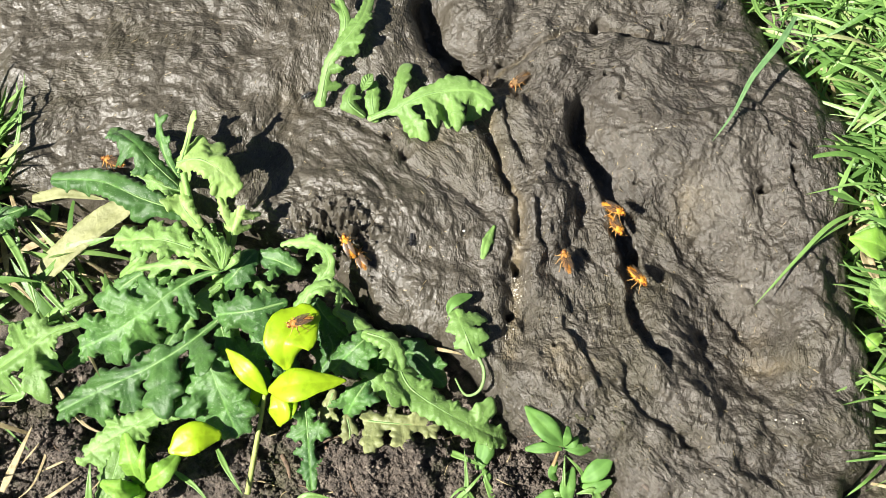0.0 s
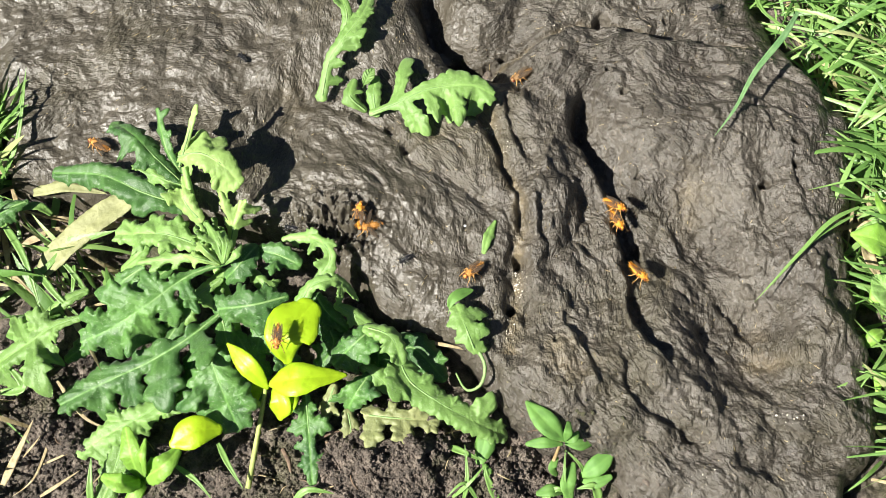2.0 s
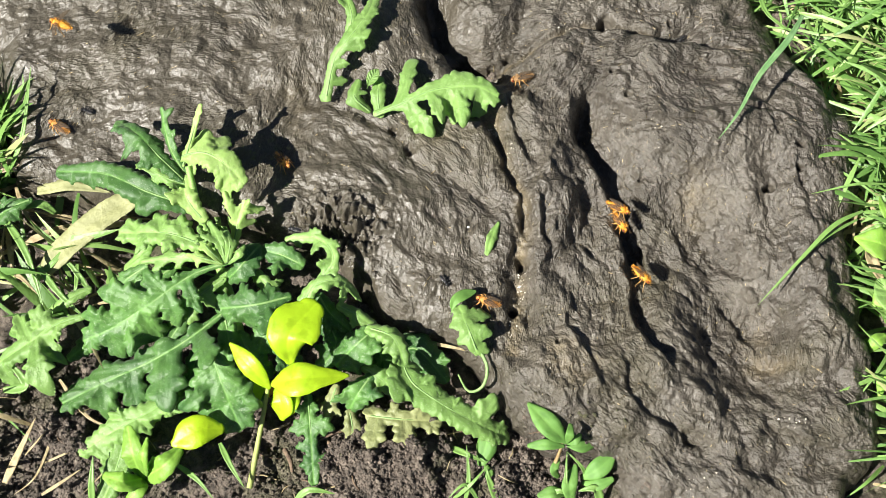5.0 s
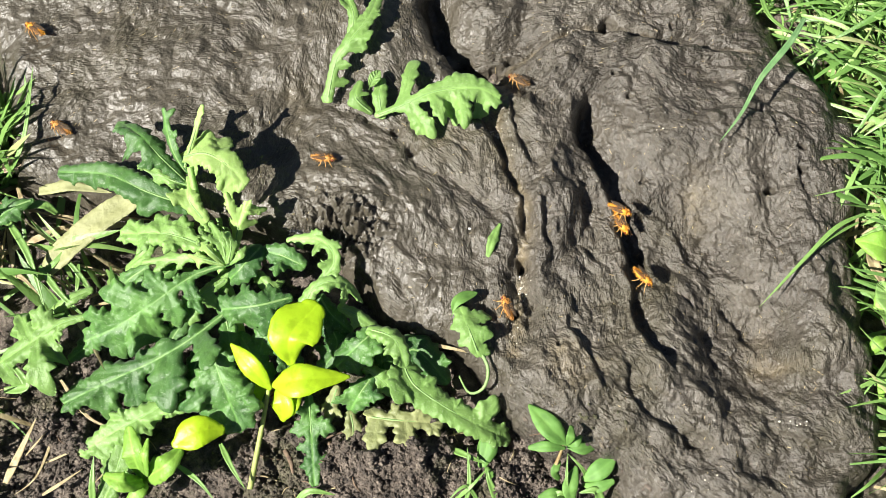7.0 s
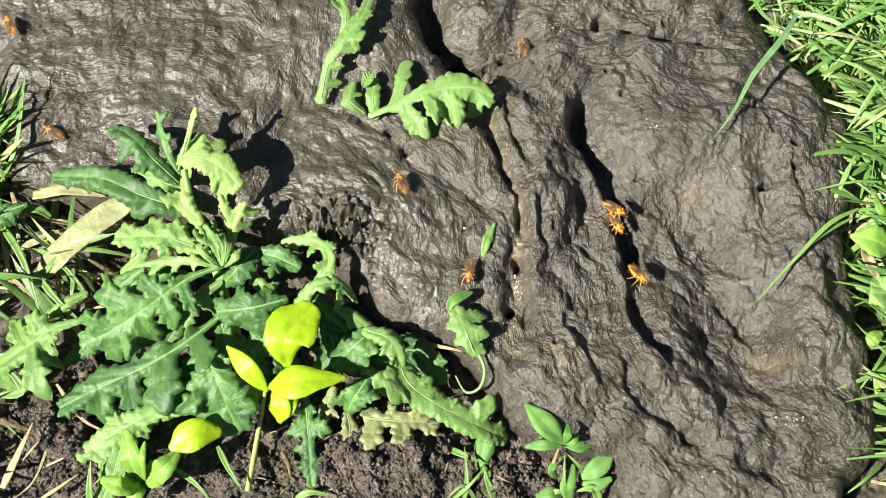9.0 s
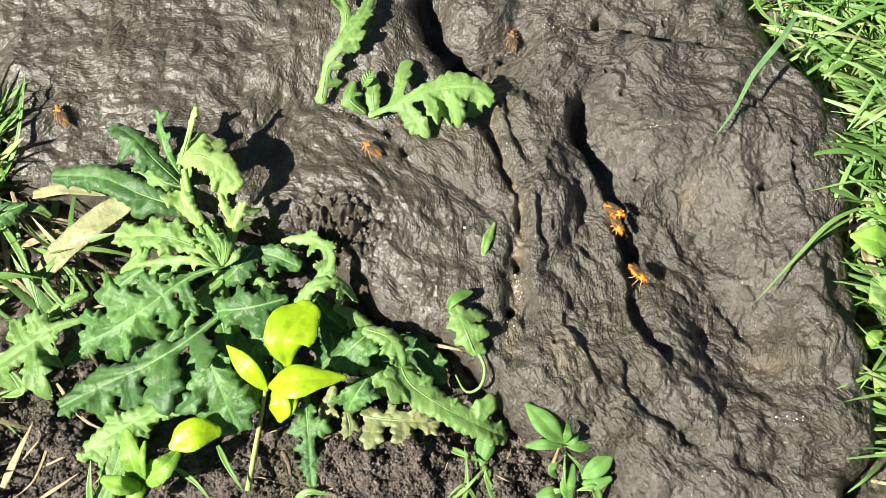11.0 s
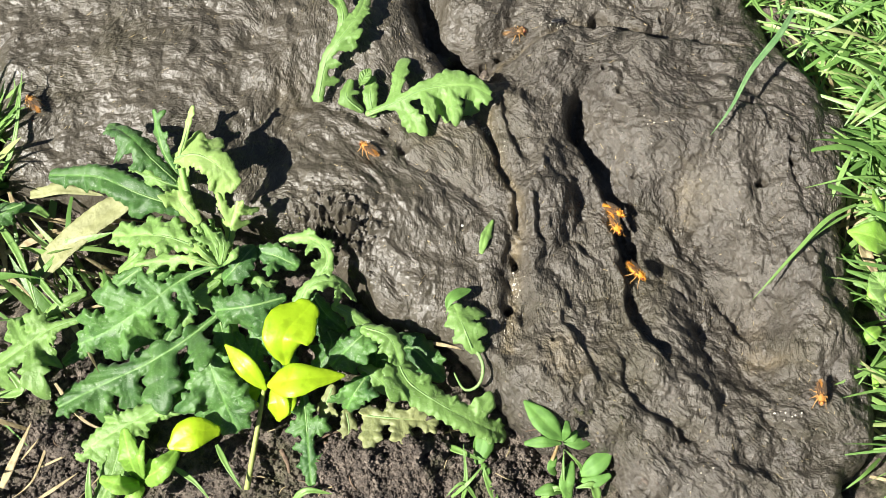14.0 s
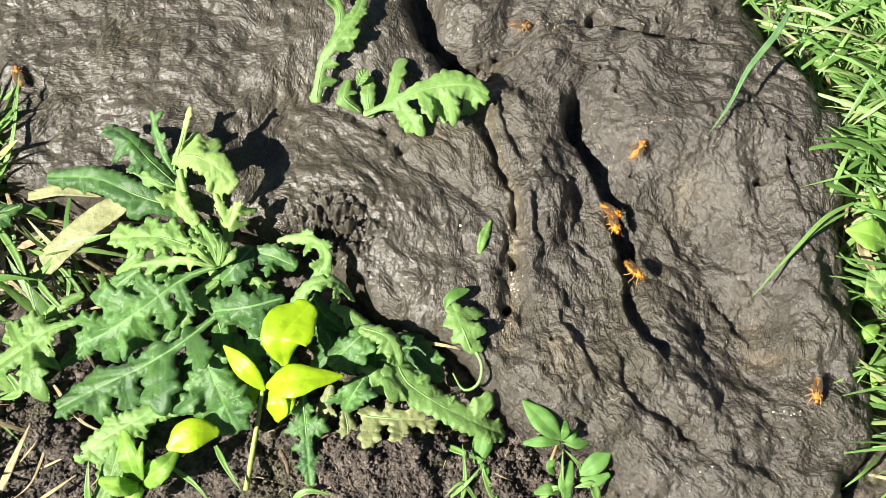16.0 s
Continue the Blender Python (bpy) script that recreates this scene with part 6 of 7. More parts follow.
scatter("soil_crumbs", 12000, [(*(-0.0076, -0.0705), 0.014, 0.006), (*(-0.0163, -0.0722), 0.012, 0.006), (*(-0.0042, -0.0565), 0.012, 0.008), (*(-0.0253, -0.0583), 0.014, 0.008), (*(0.0254, -0.0705), 0.012, 0.006), (*(-0.1192, -0.067), 0.02, 0.01), (*(-0.0147, -0.0635), 0.02, 0.008), (*(-0.0391, -0.0653), 0.02, 0.01), (*(0.0132, -0.0705), 0.02, 0.008), (*(-0.1166, -0.0583), 0.02, 0.014), (*(-0.0667, -0.0705), 0.03, 0.008), (*(-0.1284, -0.0475), 0.01, 0.01)],
        0.00042, SOIL, 5, "loose dark soil crumbs and small clods", "soil")
scatter("dung_crumbs", 130, [(-0.0350, 0.0038, 0.009, 0.007), (-0.0045, 0.0656, 0.006, 0.004), (-0.0276, -0.0060, 0.005, 0.007), (-0.0240, 0.0500, 0.012, 0.003)],
        0.00038, DUNG, 6, "dark crumbled dung at the pat's rim", "dung", 0.35)
# pale grit, with extra grains that stand for bright glints on the dung
GRIT = plain_material("pale mineral grit", (0.4, 0.37, 0.3), (0.75, 0.72, 0.64), 900, 0.5)
scatter("grit", 230, [(0.0239, -0.0095, 0.0010, 0.0018), (0.0241, -0.0151, 0.0008, 0.0025), (0.0203, -0.0271, 0.0010, 0.0030), (0.0151, 0.0422, 0.0015, 0.0012), (0.0206, 0.0348, 0.0008, 0.0016), (0.0387, 0.0804, 0.006, 0.0008), (0.0522, 0.0808, 0.005, 0.0008), (0.0682, 0.0416, 0.004, 0.005), (0.1044, -0.0554, 0.003, 0.0012), (-0.0175, 0.0426, 0.004, 0.003), (0.0765, -0.0741, 0.003, 0.002)],
        0.00017, GRIT, 16, "tiny pale grains of grit stuck in the dung, some in place of glints", "grit", 0.4)


def flecks(count, seed):
    """Chopped straw fibres pressed into the dung; extra pale ones imitate its glints."""
    rnd = np.random.RandomState(seed)
    cos, faces = [], []
    while len(cos) < count:
        x, y = rnd.uniform(-0.14, 0.14), rnd.uniform(-0.085, 0.1)
        j, i = int((x - X0) / STEP), int((y - Y0) / STEP)
        if not (0 < i < NY - 1 and 0 < j < NX - 1) or edge[i, j] < 0.003:
            continue
        a = turn[i, j] + rnd.normal() * 0.6
        length, wide = 0.0007 * rnd.lognormal(0, 0.5), rnd.uniform(0.00005, 0.00013)
        d, w = np.array([math.cos(a), math.sin(a)]) * length / 2, np.array([-math.sin(a), math.cos(a)]) * wide
        base = 6 * len(cos)
        tri = []
        for e in (-1, 1):
            px, py = x + e * d[0], y + e * d[1]
            z = surface(px, py) + 0.00004
            tri += [(px - w[0], py - w[1], z - 0.0001), (px, py, z + wide), (px + w[0], py + w[1], z - 0.0001)]
        cos.append(tri)
        faces += [(base, base + 1, base + 4, base + 3), (base + 1, base + 2, base + 5, base + 4)]
    return raw_mesh("straw_fibres", np.array(cos).reshape(-1, 3), faces, STRAW)


tagged(new("straw_fibres", flecks(950, 9)), "tiny pale straw fibres embedded in the dung, some in place of glints", "straw", kind="stuff")
for line, r in [([(-0.0365, -0.0595, 0.002), (-0.0337, -0.0622, 0.0025), (-0.0333, -0.0648, 0.002)], 0.0007), ([(-0.0496, -0.062, 0.001), (-0.0476, -0.0656, 0.002), (-0.0468, -0.069, 0.0015)], 0.0008), ([(-0.0207, -0.0621, 0.002), (-0.0128, -0.0608, 0.004), (-0.0059, -0.063, 0.002)], 0.0004), ([(-0.039, -0.0597, 0.003), (-0.0338, -0.0573, 0.004), (-0.0304, -0.0567, 0.003)], 0.0004)]:
    tagged(new("twig", tube("twig", line, [r, r, 0.6 * r], TWIG, 14, 6)), "short brown twig lying on the soil", "twig", "twigs on the soil")
husk = thing("withered_bud", "withered pinkish-brown bud among the grass", "plant")
for i in range(9):
    a = i * 0.7
    x, y, z = (-0.144, 0.0293, 0.009)
    me, _, _ = leaf_mesh("scale", [(x, y, z - 0.003), (x + 0.0016 * math.cos(a), y + 0.0016 * math.sin(a), z), (x + 0.0034 * math.cos(a), y + 0.003 * math.sin(a), z + 0.001 * math.cos(3 * a))], 0.0026,
                         plain_material("withered petal", (0.3, 0.2, 0.13), (0.55, 0.42, 0.32), 500, 0.7) if i == 0 else husk.children[0].data.materials[0], seed=500 + i, stalk=0.0, cup=0.3)
    part("scale", me, husk)
chaff = np.random.RandomState(71)
for i in range(26):
    cx_, cy_, rx, ry = [(*(-0.0147, -0.0618), 0.03, 0.009), (*(-0.116, -0.0635), 0.018, 0.012), (*(-0.053, -0.067), 0.012, 0.008)][(0, 0, 1, 2)[i % 4]]
    x, y = cx_ + chaff.normal() * rx, cy_ + chaff.normal() * ry
    a, length = chaff.uniform(0, 6.28), chaff.uniform(0.003, 0.011)
    ends = [(x + e * length * math.cos(a + 0.4 * e), y + e * length * math.sin(a + 0.4 * e)) for e in (-0.5, 0, 0.5)]
    line = [(px, py, surface(px, py) + 0.0008 + 0.0008 * (k == 1)) for k, (px, py) in enumerate(ends)]
    r = chaff.uniform(0.00012, 0.0003)
    tagged(new("rootlet", tube("rootlet", line, [r, r, 0.5 * r], STRAW if i % 3 else TWIG, 10, 5)), "thin pale rootlet lying on the soil" if i % 3 else "thin brown rootlet lying on the soil", "root", "rootlets on the soil")
speck = tagged(new("white_speck", raw_mesh("white_speck", lump(np.random.RandomState(2), 0.0007)[0] + np.array((0.0068, 0.0063, 0.016)), lump(np.random.RandomState(2), 0.0007)[1], plain_material("white grain", (0.6, 0.6, 0.55), (0.8, 0.8, 0.75), 900, 0.5))),
               "tiny white grain lying on the dung", "grain")
scrap = thing("leaf_scrap", "small torn green leaf scrap stuck in the dung", "leaf")
cut_leaf(scrap, [(0.0128, -0.0021, 0.0150), (0.0139, 0.0021, 0.0165), (0.0165, 0.0082, 0.0155)], [1.0, 1.6, 0.5], [(0.5, 0.5, 2.2, 1.4)], LEAF_LIGHT, 95, tooth=0.3, midrib=False)


# ---- flies ----
def ball(centre, radii, taper=0.0, n=14, ring=14):
    """Points and faces of an egg-shaped body along x; taper narrows its rear."""
    a = np.linspace(0, np.pi, n)[:, None]
    b = np.linspace(0, 2 * np.pi, ring, endpoint=False)[None]
    x = np.cos(a) + 0 * b
    k = np.sin(a) * (1 + taper * x)
    co = np.stack([centre[0] + radii[0] * x, centre[1] + radii[1] * k * np.cos(b), centre[2] + radii[2] * k * np.sin(b)], -1).reshape(-1, 3)
    faces = [(i * ring + j, i * ring + (j + 1) % ring, (i + 1) * ring + (j + 1) % ring, (i + 1) * ring + j) for i in range(n - 1) for j in range(ring)]
    return co / 1000, np.array(faces)


def furry(name, centre, radii, taper, hairs, length, material, seed, sweep=-0.5):
    """A body with bristles that sweep back."""
    co, faces = ball(centre, radii, taper)
    rnd = np.random.RandomState(seed)
    mid = np.array(centre) / 1000
    extra, more = [], []
    for k in rnd.choice(len(co), hairs):
        root = co[k] + rnd.normal(0, 0.00012, 3)
        out = (root - mid) / (np.array(radii) / 1000) ** 2
        out = out / (np.linalg.norm(out) + 1e-9) + np.array([sweep, 0, 0.15]) + rnd.normal(0, 0.25, 3)
        tip = root + out / np.linalg.norm(out) * length * rnd.uniform(0.5, 1.2)
        s = np.cross(out, rnd.normal(0, 1, 3))
        s = s / (np.linalg.norm(s) + 1e-9) * 0.00005
        n = len(co) + len(extra)
        extra += [root - s, root + s, tip, tip]
        more.append((n, n + 1, n + 2, n + 3))
    return raw_mesh(name, np.vstack([co, extra]), np.vstack([faces, more]), material)


def wing_mesh(side):
    """A long rounded wing with a slight camber, folded over the back."""
    n, k = 14, 5
    t = np.linspace(0, 1, n)[:, None]
    u = np.linspace(-1, 1, k)[None]
    w = 0.98 * np.sin(np.pi * np.clip(0.06 + 0.94 * t, 0, 1) ** 0.62) ** 0.75
    x, y = 6.1 * t, side * (u * w + 0.25)
    z = 0.22 * np.sin(3 * t) - 0.12 * u ** 2 + 0 * x
    a = math.pi - side * 0.14
    px = 1.0 + x * math.cos(a) - y * math.sin(a) + 0 * u
    py = side * 0.75 + x * math.sin(a) + y * math.cos(a)
    co = np.stack([px, py, 4.5 + z - 0.12 * t * 2 + (0.12 if side > 0 else 0) + 0 * px], -1).reshape(-1, 3) / 1000
    q = np.arange(n * k).reshape(n, k)
    f = np.stack([q[:-1, :-1], q[:-1, 1:], q[1:, 1:], q[1:, :-1]], -1).reshape(-1, 4)
    top = co + (0, 0, 0.00003)
    uv = np.stack([t + 0 * u, u + 0 * t], -1).reshape(-1, 2)
    return raw_mesh("wing", np.vstack([co, top]), np.vstack([f, f[:, ::-1] + n * k]), WING, np.vstack([uv, uv]))


def make_fly(hair, label):
    fly = thing("dung_fly", label, "fly", "yellow dung flies")
    part("thorax", furry("thorax", (0.9, 0, 3.50), (1.75, 1.35, 1.25), 0.05, 420, 0.0009, hair, 1), fly)
    part("abdomen", furry("abdomen", (-2.2, 0, 3.25), (2.6, 1.3, 1.1), 0.25, 460, 0.0009, hair, 2), fly)
    head = part("head", furry("head", (3.0, 0, 3.40), (0.75, 0.95, 0.9), 0, 60, 0.0005, hair, 3, 0.3), fly)
    for s in (-1, 1):
        part("eye", raw_mesh("eye", *ball((3.1, 0.62 * s, 3.6), (0.5, 0.42, 0.62), 0, 10, 10), EYE_RED), head, "rust-red compound eye")
        part("wing", wing_mesh(s), fly, "smoky translucent wing")
        for x0, x1, x2, out in ((1.7, 2.6, 3.7, 2.2), (0.7, 0.9, 0.6, 2.9), (-0.1, -1.2, -2.6, 2.7)):
            p = [(x0, 0.8 * s, 2.9), ((x0 + x1) / 2, 0.62 * out * s, 3.9), (x1, 0.8 * out * s, 2.4), (x2, out * s, 0.15), (x2 + 0.5, (out + 0.4) * s, 0.0)]
            part("leg", tube("leg", np.array(p) / 1000, [0.00022, 0.00025, 0.00015, 0.0001, 0.00007], LEG, 16, 6), fly)
    return fly


def make_gnat(label):
    """A small black dung-dwelling fly."""
    gnat = thing("black_fly", label, "fly", "small black flies")
    part("thorax", raw_mesh("thorax", *ball((0.5, 0, 0.9), (0.75, 0.55, 0.55)), BLACK), gnat)
    part("abdomen", raw_mesh("abdomen", *ball((-0.8, 0, 0.8), (1.1, 0.6, 0.5), 0.2), BLACK), gnat)
    part("head", raw_mesh("head", *ball((1.45, 0, 0.85), (0.4, 0.55, 0.45)), BLACK), gnat)
    for s in (-1, 1):
        me = wing_mesh(s).copy()
        me.materials[0] = SHELL_WING
        me.transform(Matrix.Translation((0, 0, -0.0005)) @ Matrix.Scale(0.36, 4))
        part("wing", me, gnat, "smoky translucent wing")
        for x in (1.0, 0.4, -0.2):
            p = [(x, 0.4 * s, 0.7), (1.5 * x, 1.0 * s, 1.1), (2.0 * x - 0.2, 1.5 * s, 0.0)]
            part("leg", tube("leg", np.array(p) / 1000, [0.00014, 0.00012, 0.00006], BLACK, 9, 5), gnat)
    return gnat


GOLD, TAWNY = "golden-orange furry dung fly standing on the dung", "tawny brown dung fly with smoky folded wings on the dung"
LEAF_TOP = 0.0325  # the yellow-green leaf's height over the soil
TRACKS = [
    (FUR, GOLD, [(0, 0.0552, 0.0138, -28, 0.0064), (7, 0.0551, 0.0133, -28, 0.0064), (12, 0.0559, 0.0130, -32, 0.0064), (13.5, 0.0562, 0.0126, -32, 0.0064), (16, 0.0559, 0.0121, -32, 0.0064)]),
    (FUR, "golden-orange furry dung fly clinging beneath its mate", [(0, 0.0560, 0.0099, -62, 0.0042), (7, 0.0558, 0.0097, -62, 0.0042), (12, 0.0560, 0.0084, -68, 0.0042), (16, 0.0561, 0.0077, -74, 0.0042)]),
    (FUR, GOLD, [(0, 0.0612, -0.0086, -48, 0.0032), (16, 0.0612, -0.0091, -48, 0.0032)]),
    (FUR_BROWN, "orange-brown furry dung fly roaming over the dung", [(0, -0.0256, -0.0021, 115), (0.5, -0.0252, -0.0021, 130), (1, -0.0242, 0.0002, 165), (1.5, -0.0208, -0.0021, 185), (2, -0.0243, 0.0055, 195), (2.5, -0.0248, 0.0048, 205), (3, -0.0308, 0.0136, 262), (3.5, -0.0315, 0.0136, 255), (4, -0.0359, 0.0144, 225), (4.2, -0.0483, 0.0187, 290), (4.8, -0.0533, 0.0274, -45), (5.6, -0.0479, 0.0295, -85), (6.3, -0.0460, 0.0285, -85), (6.7, -0.0443, 0.0272, -60), (6.9, -0.0418, 0.0285, -25), (7.1, -0.0389, 0.0296, -10), (7.3, -0.0397, 0.0296, -10), (7.5, -0.0295, 0.0214, -40), (7.7, -0.0225, 0.0183, -45), (7.9, -0.0176, 0.0165, -30), (8.1, -0.0114, 0.0159, -20), (8.3, -0.0115, 0.0154, -20), (8.5, -0.0125, 0.0169, 30), (8.7, -0.0131, 0.0201, 95), (9.2, -0.0135, 0.0198, 110), (10.2, -0.0189, 0.0281, 120), (11, -0.0232, 0.0335, 140), (11.3, -0.0235, 0.0335, 140), (15, -0.0230, 0.0326, 140), (15.4, -0.0225, 0.0327, 140), (15.5, -0.0220, 0.0325, 110, 0.003), (15.6, 0.0002, 0.0722, 40, 0.014), (15.7, 0.0293, 0.0579, -20, 0.016), (15.8, 0.0600, 0.0353, -30, 0.008), (15.9, 0.0642, 0.0328, 30, 0.001), (16, 0.0653, 0.0327, 50)]),
    (FUR, "golden dung fly grappling with another fly", [(0, -0.0292, 0.0014, 112, 0.0018), (0.5, -0.0289, 0.0033, 105, 0.0018), (1, -0.0293, 0.0033, 125, 0.0018), (1.5, -0.0216, 0.0061, 95, 0.0018), (2, -0.0265, 0.0094, 85, 0.0018), (2.5, -0.0286, 0.0075, 90, 0.0018), (3, -0.0306, 0.0183, 25, 0.0018), (3.5, -0.0321, 0.0171, 0, 0.0018), (4, -0.0329, 0.0173, -10, 0.0018), (4.2, -0.0447, 0.0191, 30, 0.004), (4.5, -0.0662, 0.0435, 100, 0.015), (4.9, -0.1162, 0.0666, 160, 0.015), (5.3, -0.1390, 0.0757, 150, 0.001), (6.3, -0.1398, 0.0764, 150), (7.5, -0.1404, 0.0767, 150), (8.2, -0.1423, 0.0801, 120), (8.6, -0.1452, 0.0790, 130), (9.2, -0.1472, 0.0814, 120), (10, -0.1640, 0.0882, 150), (16, -0.1726, 0.0947, 150)]),
    (FUR_BROWN, TAWNY, [(0, 0.0384, -0.0040, 105), (0.3, 0.0324, 0.0072, 110), (0.6, 0.0274, 0.0096, 185), (0.9, 0.0221, 0.0023, 205), (1.2, 0.0145, -0.0038, 222), (1.5, 0.0120, -0.0086, 220), (2.1, 0.0084, -0.0096, 222), (2.7, 0.0086, -0.0115, 240), (3, 0.0093, -0.0156, 250), (4.2, 0.0093, -0.0159, 250), (4.8, 0.0105, -0.0170, 190), (5.5, 0.0165, -0.0204, 125), (6.3, 0.0177, -0.0199, 120), (7.1, 0.0174, -0.0194, 115), (7.3, 0.0144, -0.0190, 125), (7.5, 0.0080, -0.0081, 130), (7.7, 0.0054, -0.0055, 130), (7.9, -0.0045, 0.0063, 125), (8.1, -0.0080, 0.0125, 120), (8.3, -0.0074, 0.0120, 150), (8.4, -0.0035, 0.0065, 210), (8.5, 0.0022, -0.0002, 250), (8.7, 0.0064, -0.0065, 258), (9.2, 0.0086, -0.0096, 265), (9.9, 0.0095, -0.0097, 265), (10.1, 0.0198, -0.0056, 340, 0.014), (10.5, 0.0869, 0.0020, 380, 0.03), (10.9, 0.1561, -0.0030, 330, 0.03), (11.2, 0.1513, -0.0338, 250, 0.03), (11.35, 0.1404, -0.0389, 180, 0.018), (11.5, 0.1171, -0.0467, 120), (11.52, 0.1171, -0.0467, 115), (11.7, 0.1158, -0.0458, 60), (11.9, 0.1148, -0.0457, 85), (12.1, 0.1139, -0.0444, 130), (12.3, 0.1131, -0.0453, 165), (12.5, 0.1137, -0.0466, 235), (12.8, 0.1138, -0.0494, 262), (13.1, 0.1136, -0.0487, 265), (14, 0.1136, -0.0495, 265), (16, 0.1126, -0.0494, 260)]),
    (FUR_BROWN, "orange-brown dung fly near the ragwort", [(0, -0.1076, 0.0311, 160), (1.5, -0.1078, 0.0310, 160), (2, -0.1128, 0.0351, 155), (2.3, -0.1129, 0.0351, 155), (2.6, -0.1205, 0.0390, 165), (3, -0.1220, 0.0392, 160), (3.5, -0.1276, 0.0415, 155), (6.6, -0.1278, 0.0413, 150), (9.2, -0.1278, 0.0410, 150), (10.5, -0.1252, 0.0453, 125), (11.3, -0.1268, 0.0472, 120), (11.6, -0.1287, 0.0484, 130), (12, -0.1299, 0.0504, 150), (12.8, -0.1315, 0.0497, 135), (13.2, -0.1327, 0.0495, 130), (14.5, -0.1335, 0.0502, 130), (15, -0.1347, 0.0567, 115), (15.5, -0.1385, 0.0605, 130), (16, -0.1390, 0.0614, 110)]),
    (FUR_BROWN, "tawny brown dung fly resting on a yellow-green leaf", [(0, -0.0428, -0.0283, 200, LEAF_TOP), (0.9, -0.0426, -0.0287, 200, LEAF_TOP), (1.2, -0.0436, -0.0297, 230, LEAF_TOP), (1.5, -0.0462, -0.0331, 265, LEAF_TOP), (1.8, -0.0480, -0.0340, 270, LEAF_TOP), (2.1, -0.0492, -0.0357, 265, LEAF_TOP - 0.0005), (2.5, -0.0518, -0.0399, 250, LEAF_TOP - 0.004), (2.8, -0.0545, -0.0426, 240, 0.018), (3.2, -0.0543, -0.0439, 240, 0.008), (16, -0.0490, -0.0437, 240, 0.007)]),
    (FUR_DULL_SHADED, TAWNY, [(0, 0.0259, 0.0614, 215), (1.5, 0.0259, 0.0614, 212), (3.5, 0.0253, 0.0614, 205), (4.2, 0.0250, 0.0612, 200), (6.5, 0.0234, 0.0597, 165), (7.5, 0.0226, 0.0615, 130), (8.5, 0.0284, 0.0668, 105), (9, 0.0281, 0.0741, 100), (10, 0.0251, 0.0754, 95), (11.5, 0.0237, 0.0791, 85), (12.5, 0.0239, 0.0799, 60), (13.5, 0.0257, 0.0794, 15), (14.5, 0.0269, 0.0798, 5), (15.5, 0.0282, 0.0806, -10), (16, 0.0293, 0.0804, -10)]),
]
GNATS = [
    [(0, -0.0454, 0.0570, 0), (0.5, -0.0496, 0.0545, 0), (1, -0.0569, 0.0541, 0), (1.5, -0.0619, 0.0613, 0), (2, -0.0674, 0.0669, 0), (2.3, -0.0710, 0.0700, 0), (2.6, -0.0732, 0.0652, 0), (3, -0.0765, 0.0571, 0), (3.5, -0.0840, 0.0498, 0), (4, -0.0960, 0.0467, 0), (4.2, -0.0995, 0.0467, 0), (5, -0.1191, 0.0470, 0), (5.8, -0.1371, 0.0574, 0), (7, -0.1651, 0.0742, 0), (16, -0.1698, 0.0745, 0)],
    [(0, -0.0098, 0.0035, 0), (0.6, -0.0099, 0.0024, 0), (0.9, -0.0113, 0.0020, 0), (1.2, -0.0110, -0.0000, 0), (1.5, -0.0106, -0.0017, 0), (1.8, -0.0113, -0.0042, 0), (2.1, -0.0126, -0.0046, 0), (2.4, -0.0136, -0.0057, 0), (2.7, -0.0114, -0.0061, 0), (3, -0.0097, -0.0060, 0), (3.6, -0.0067, -0.0064, 0), (4, -0.0035, -0.0070, 0), (4.2, -0.0030, -0.0081, 0), (5.2, -0.0001, -0.0117, 0), (6.3, 0.0021, -0.0144, 0), (7, 0.0039, -0.0185, 0), (8, 0.0074, -0.0256, 0), (16, 0.0101, -0.0298, 0)],
    [(0, 0.0944, 0.0896, 0), (1.5, 0.0932, 0.0875, 0), (3.5, 0.0877, 0.0831, 0), (4.2, 0.0844, 0.0813, 0), (5.2, 0.0780, 0.0765, 0), (6.2, 0.0693, 0.0606, 0), (6.5, 0.0639, 0.0539, 0, 0.008), (6.8, 0.0199, 0.0951, 0, 0.02), (7.2, -0.0277, 0.0882, 0, 0.02), (7.4, -0.0468, 0.0644, 0, 0.01), (7.8, -0.0940, 0.0645, 0, 0.008), (8.2, -0.1593, 0.0745, 0, 0.02), (9.5, -0.1554, 0.0888, 0, 0.03), (10.5, -0.0331, 0.0952, 0, 0.03), (11.2, 0.0323, 0.0866, 0, 0.02), (11.4, 0.0373, 0.0796, 0), (12.5, 0.0356, 0.0796, 0), (13.5, 0.0381, 0.0816, 0), (14.5, 0.0412, 0.0811, 0), (16, 0.0448, 0.0821, 0)],
    [(0, -0.0481, 0.0051, 170, 0.014), (16, -0.0481, 0.0046, 170, 0.014)],
]


def stance(x, y, heading, lift=0.0):
    """A fly's pose on the ground below it, or that far above it."""
    up = (Vector(slope(x, y, 0.004)) + Vector((0, 0, 1.2))).normalized() if lift < 0.004 else Vector((0, 0, 1))
    fore = Vector((math.cos(radians(heading)), math.sin(radians(heading)), 0))
    fore = (fore - up * fore.dot(up)).normalized()
    m = Matrix((fore, up.cross(fore), up)).transposed().to_4x4()
    return Matrix.Translation((x, y, surface(x, y) + lift)) @ m


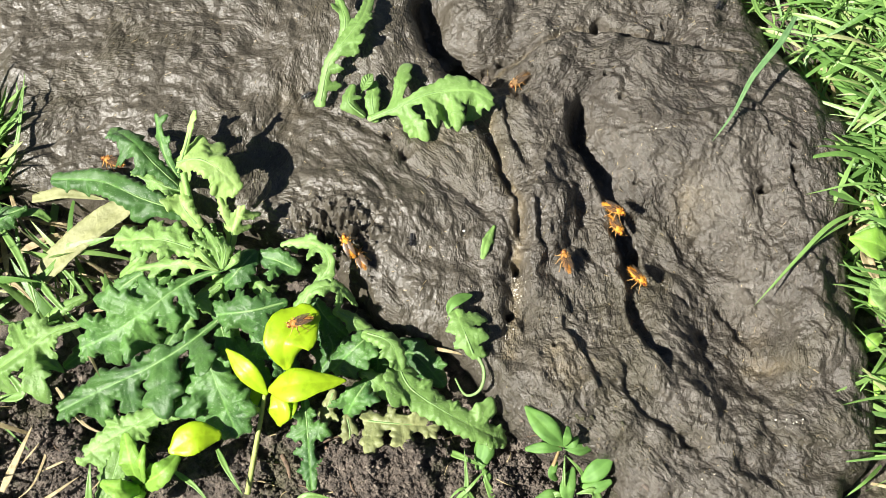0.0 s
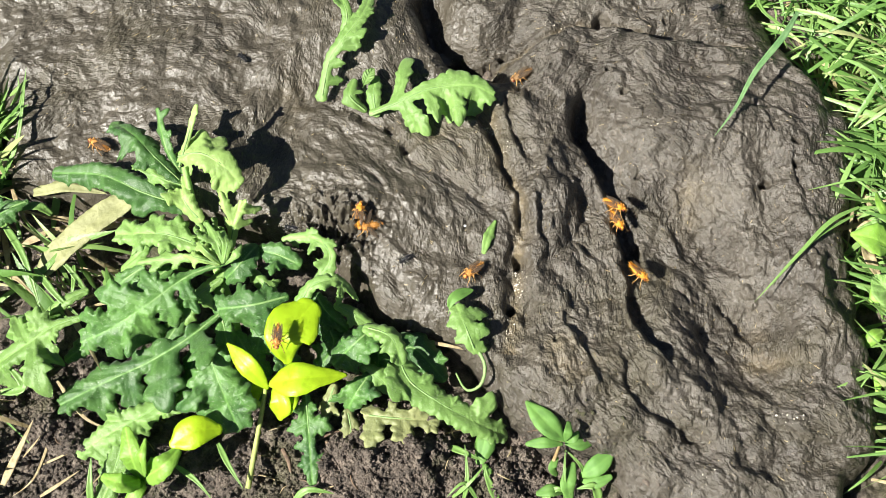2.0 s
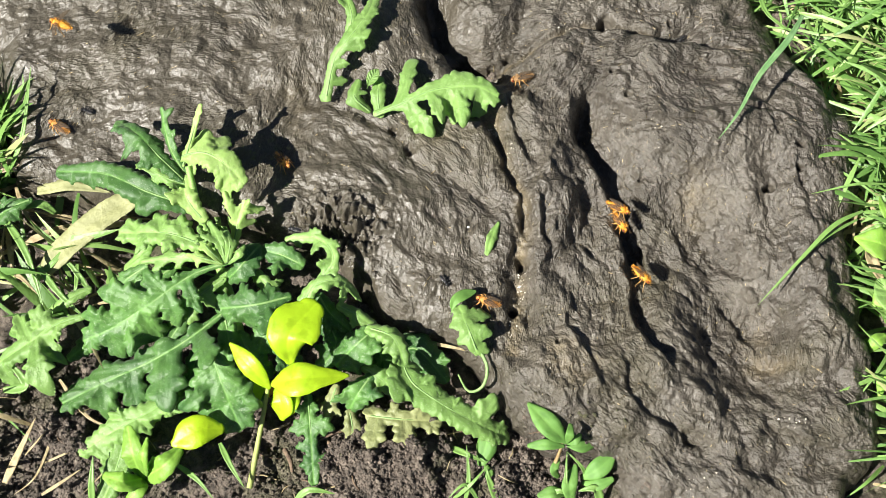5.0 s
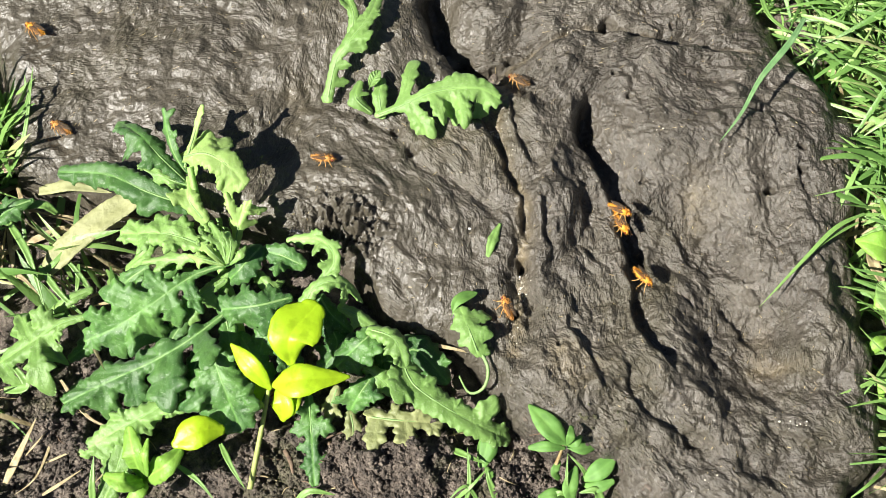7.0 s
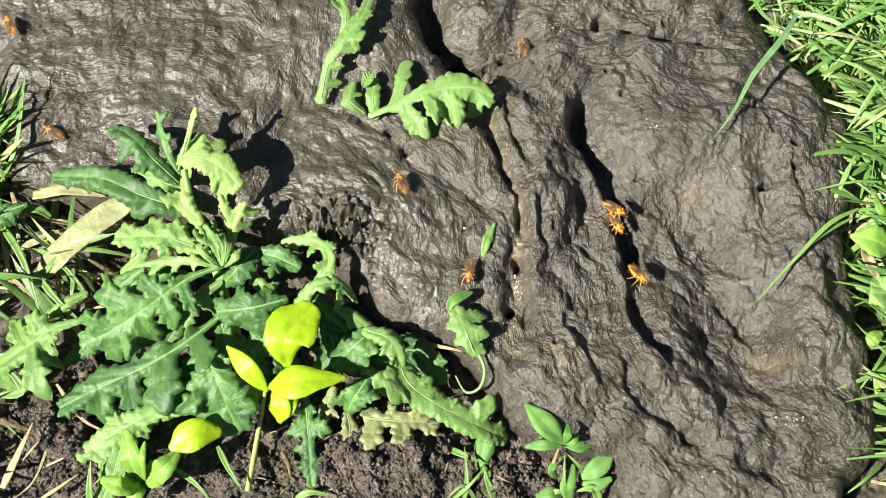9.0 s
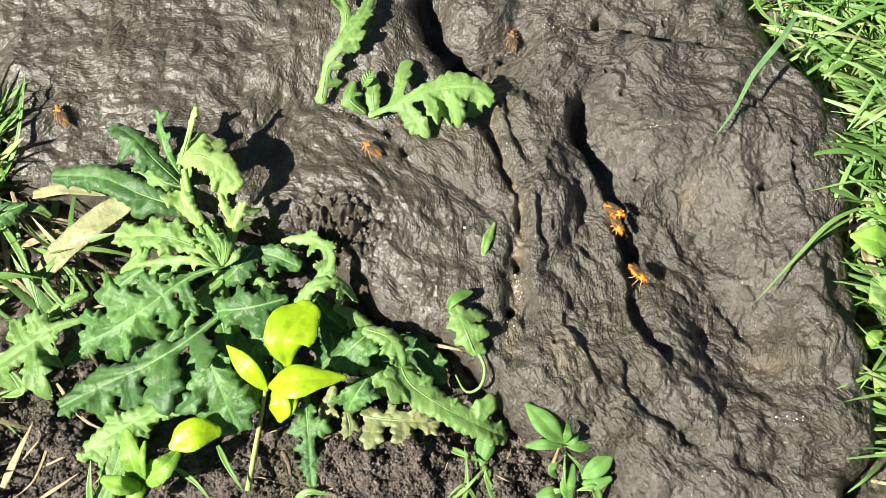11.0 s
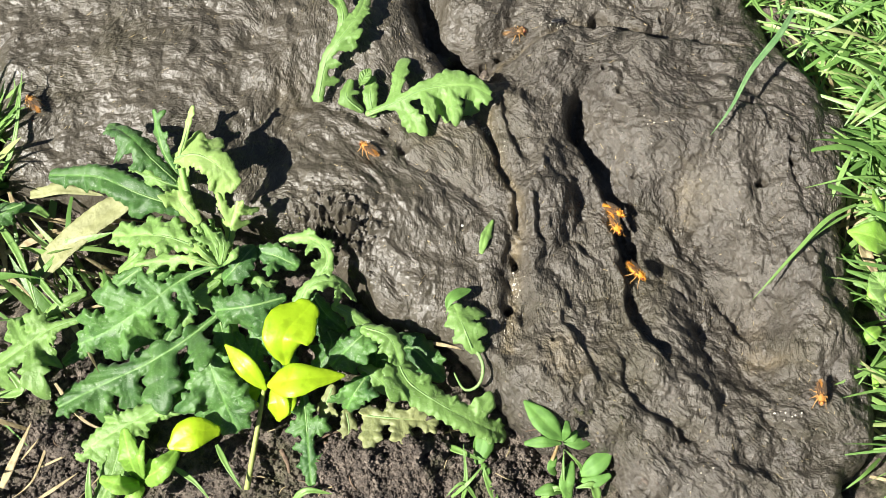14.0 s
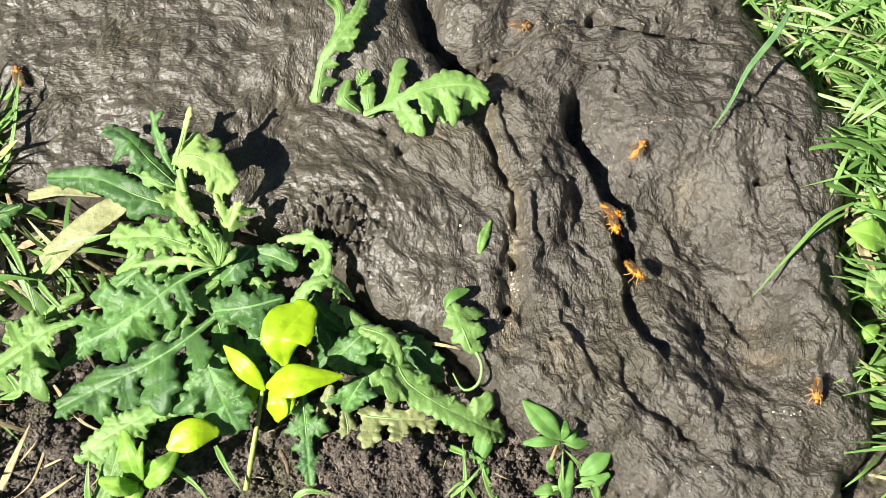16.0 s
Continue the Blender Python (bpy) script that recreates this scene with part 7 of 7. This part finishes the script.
def with_turns(rows):
    """Headings that follow the way walked, for the small flies."""
    out, last = [], None
    for i, row in enumerate(rows):
        a, b = rows[max(0, i - 1)], rows[min(len(rows) - 1, i + 1)]
        h = math.degrees(math.atan2(b[2] - a[2], b[1] - a[1])) if math.hypot(b[1] - a[1], b[2] - a[2]) > 1e-3 else (last if last is not None else 170)
        if last is not None:
            h = last + max(-80, min(80, (h - last + 180) % 360 - 180))
        last = h
        out.append((row[0], row[1], row[2], h, *row[4:]))
    return out


FLY_SIZE = 0.88
masters = {}
MOVERS = []
for hair, label, rows in TRACKS:
    if hair.name not in masters:
        fly = masters[hair.name] = make_fly(hair, label)
        for piece in fly.children_recursive:
            piece.data.transform(Matrix.Scale(FLY_SIZE, 4))
    else:
        fly = tagged(copy_thing(masters[hair.name], Matrix()), label)
    MOVERS.append((fly, rows))
gnat = make_gnat("tiny glossy black fly on the dung")
for piece in gnat.children:
    piece.data.transform(Matrix.Scale(1.15, 4))
for i, rows in enumerate(GNATS):
    MOVERS.append((gnat if i == 0 else copy_thing(gnat, Matrix()), with_turns(rows)))


def hinge(side, open_by):
    """A wing's pose on its fly, turned out about its root."""
    root = FLY_SIZE * Vector((0.001, 0.00075 * side, 0.0045))
    return Matrix.Translation(root) @ Matrix.Rotation(radians(-side * open_by), 4, "Z") @ Matrix.Translation(-root)


# the flies that open their wings: from, to, how far
FLIGHTS = {3: [(0.7, 2.3, 48), (2.9, 4.1, 40), (7.3, 8.1, 30), (15.45, 15.95, 62)], 4: [(4.15, 5.2, 62)], 5: [(9.95, 11.33, 62)]}


def motions():
    for i, (fly, rows) in enumerate(MOVERS):
        walk(fly, [(t, stance(x, y, h, *z)) for t, x, y, h, *z in rows])
        if i not in FLIGHTS:
            continue
        turns = [(0, 0)]
        for start, end, wide in FLIGHTS[i]:
            turns += [(start, 0), (start + 0.1, wide), (end, wide)] + ([(end + 0.2, 0)] if end < 15.7 else [])
        turns.append((16, 22 if i == 3 else 0))
        for wing, side in zip([p for p in fly.children if p.name.startswith("wing")], (-1, 1)):
            walk(wing, [(t, hinge(side, a)) for t, a in turns])


motions()
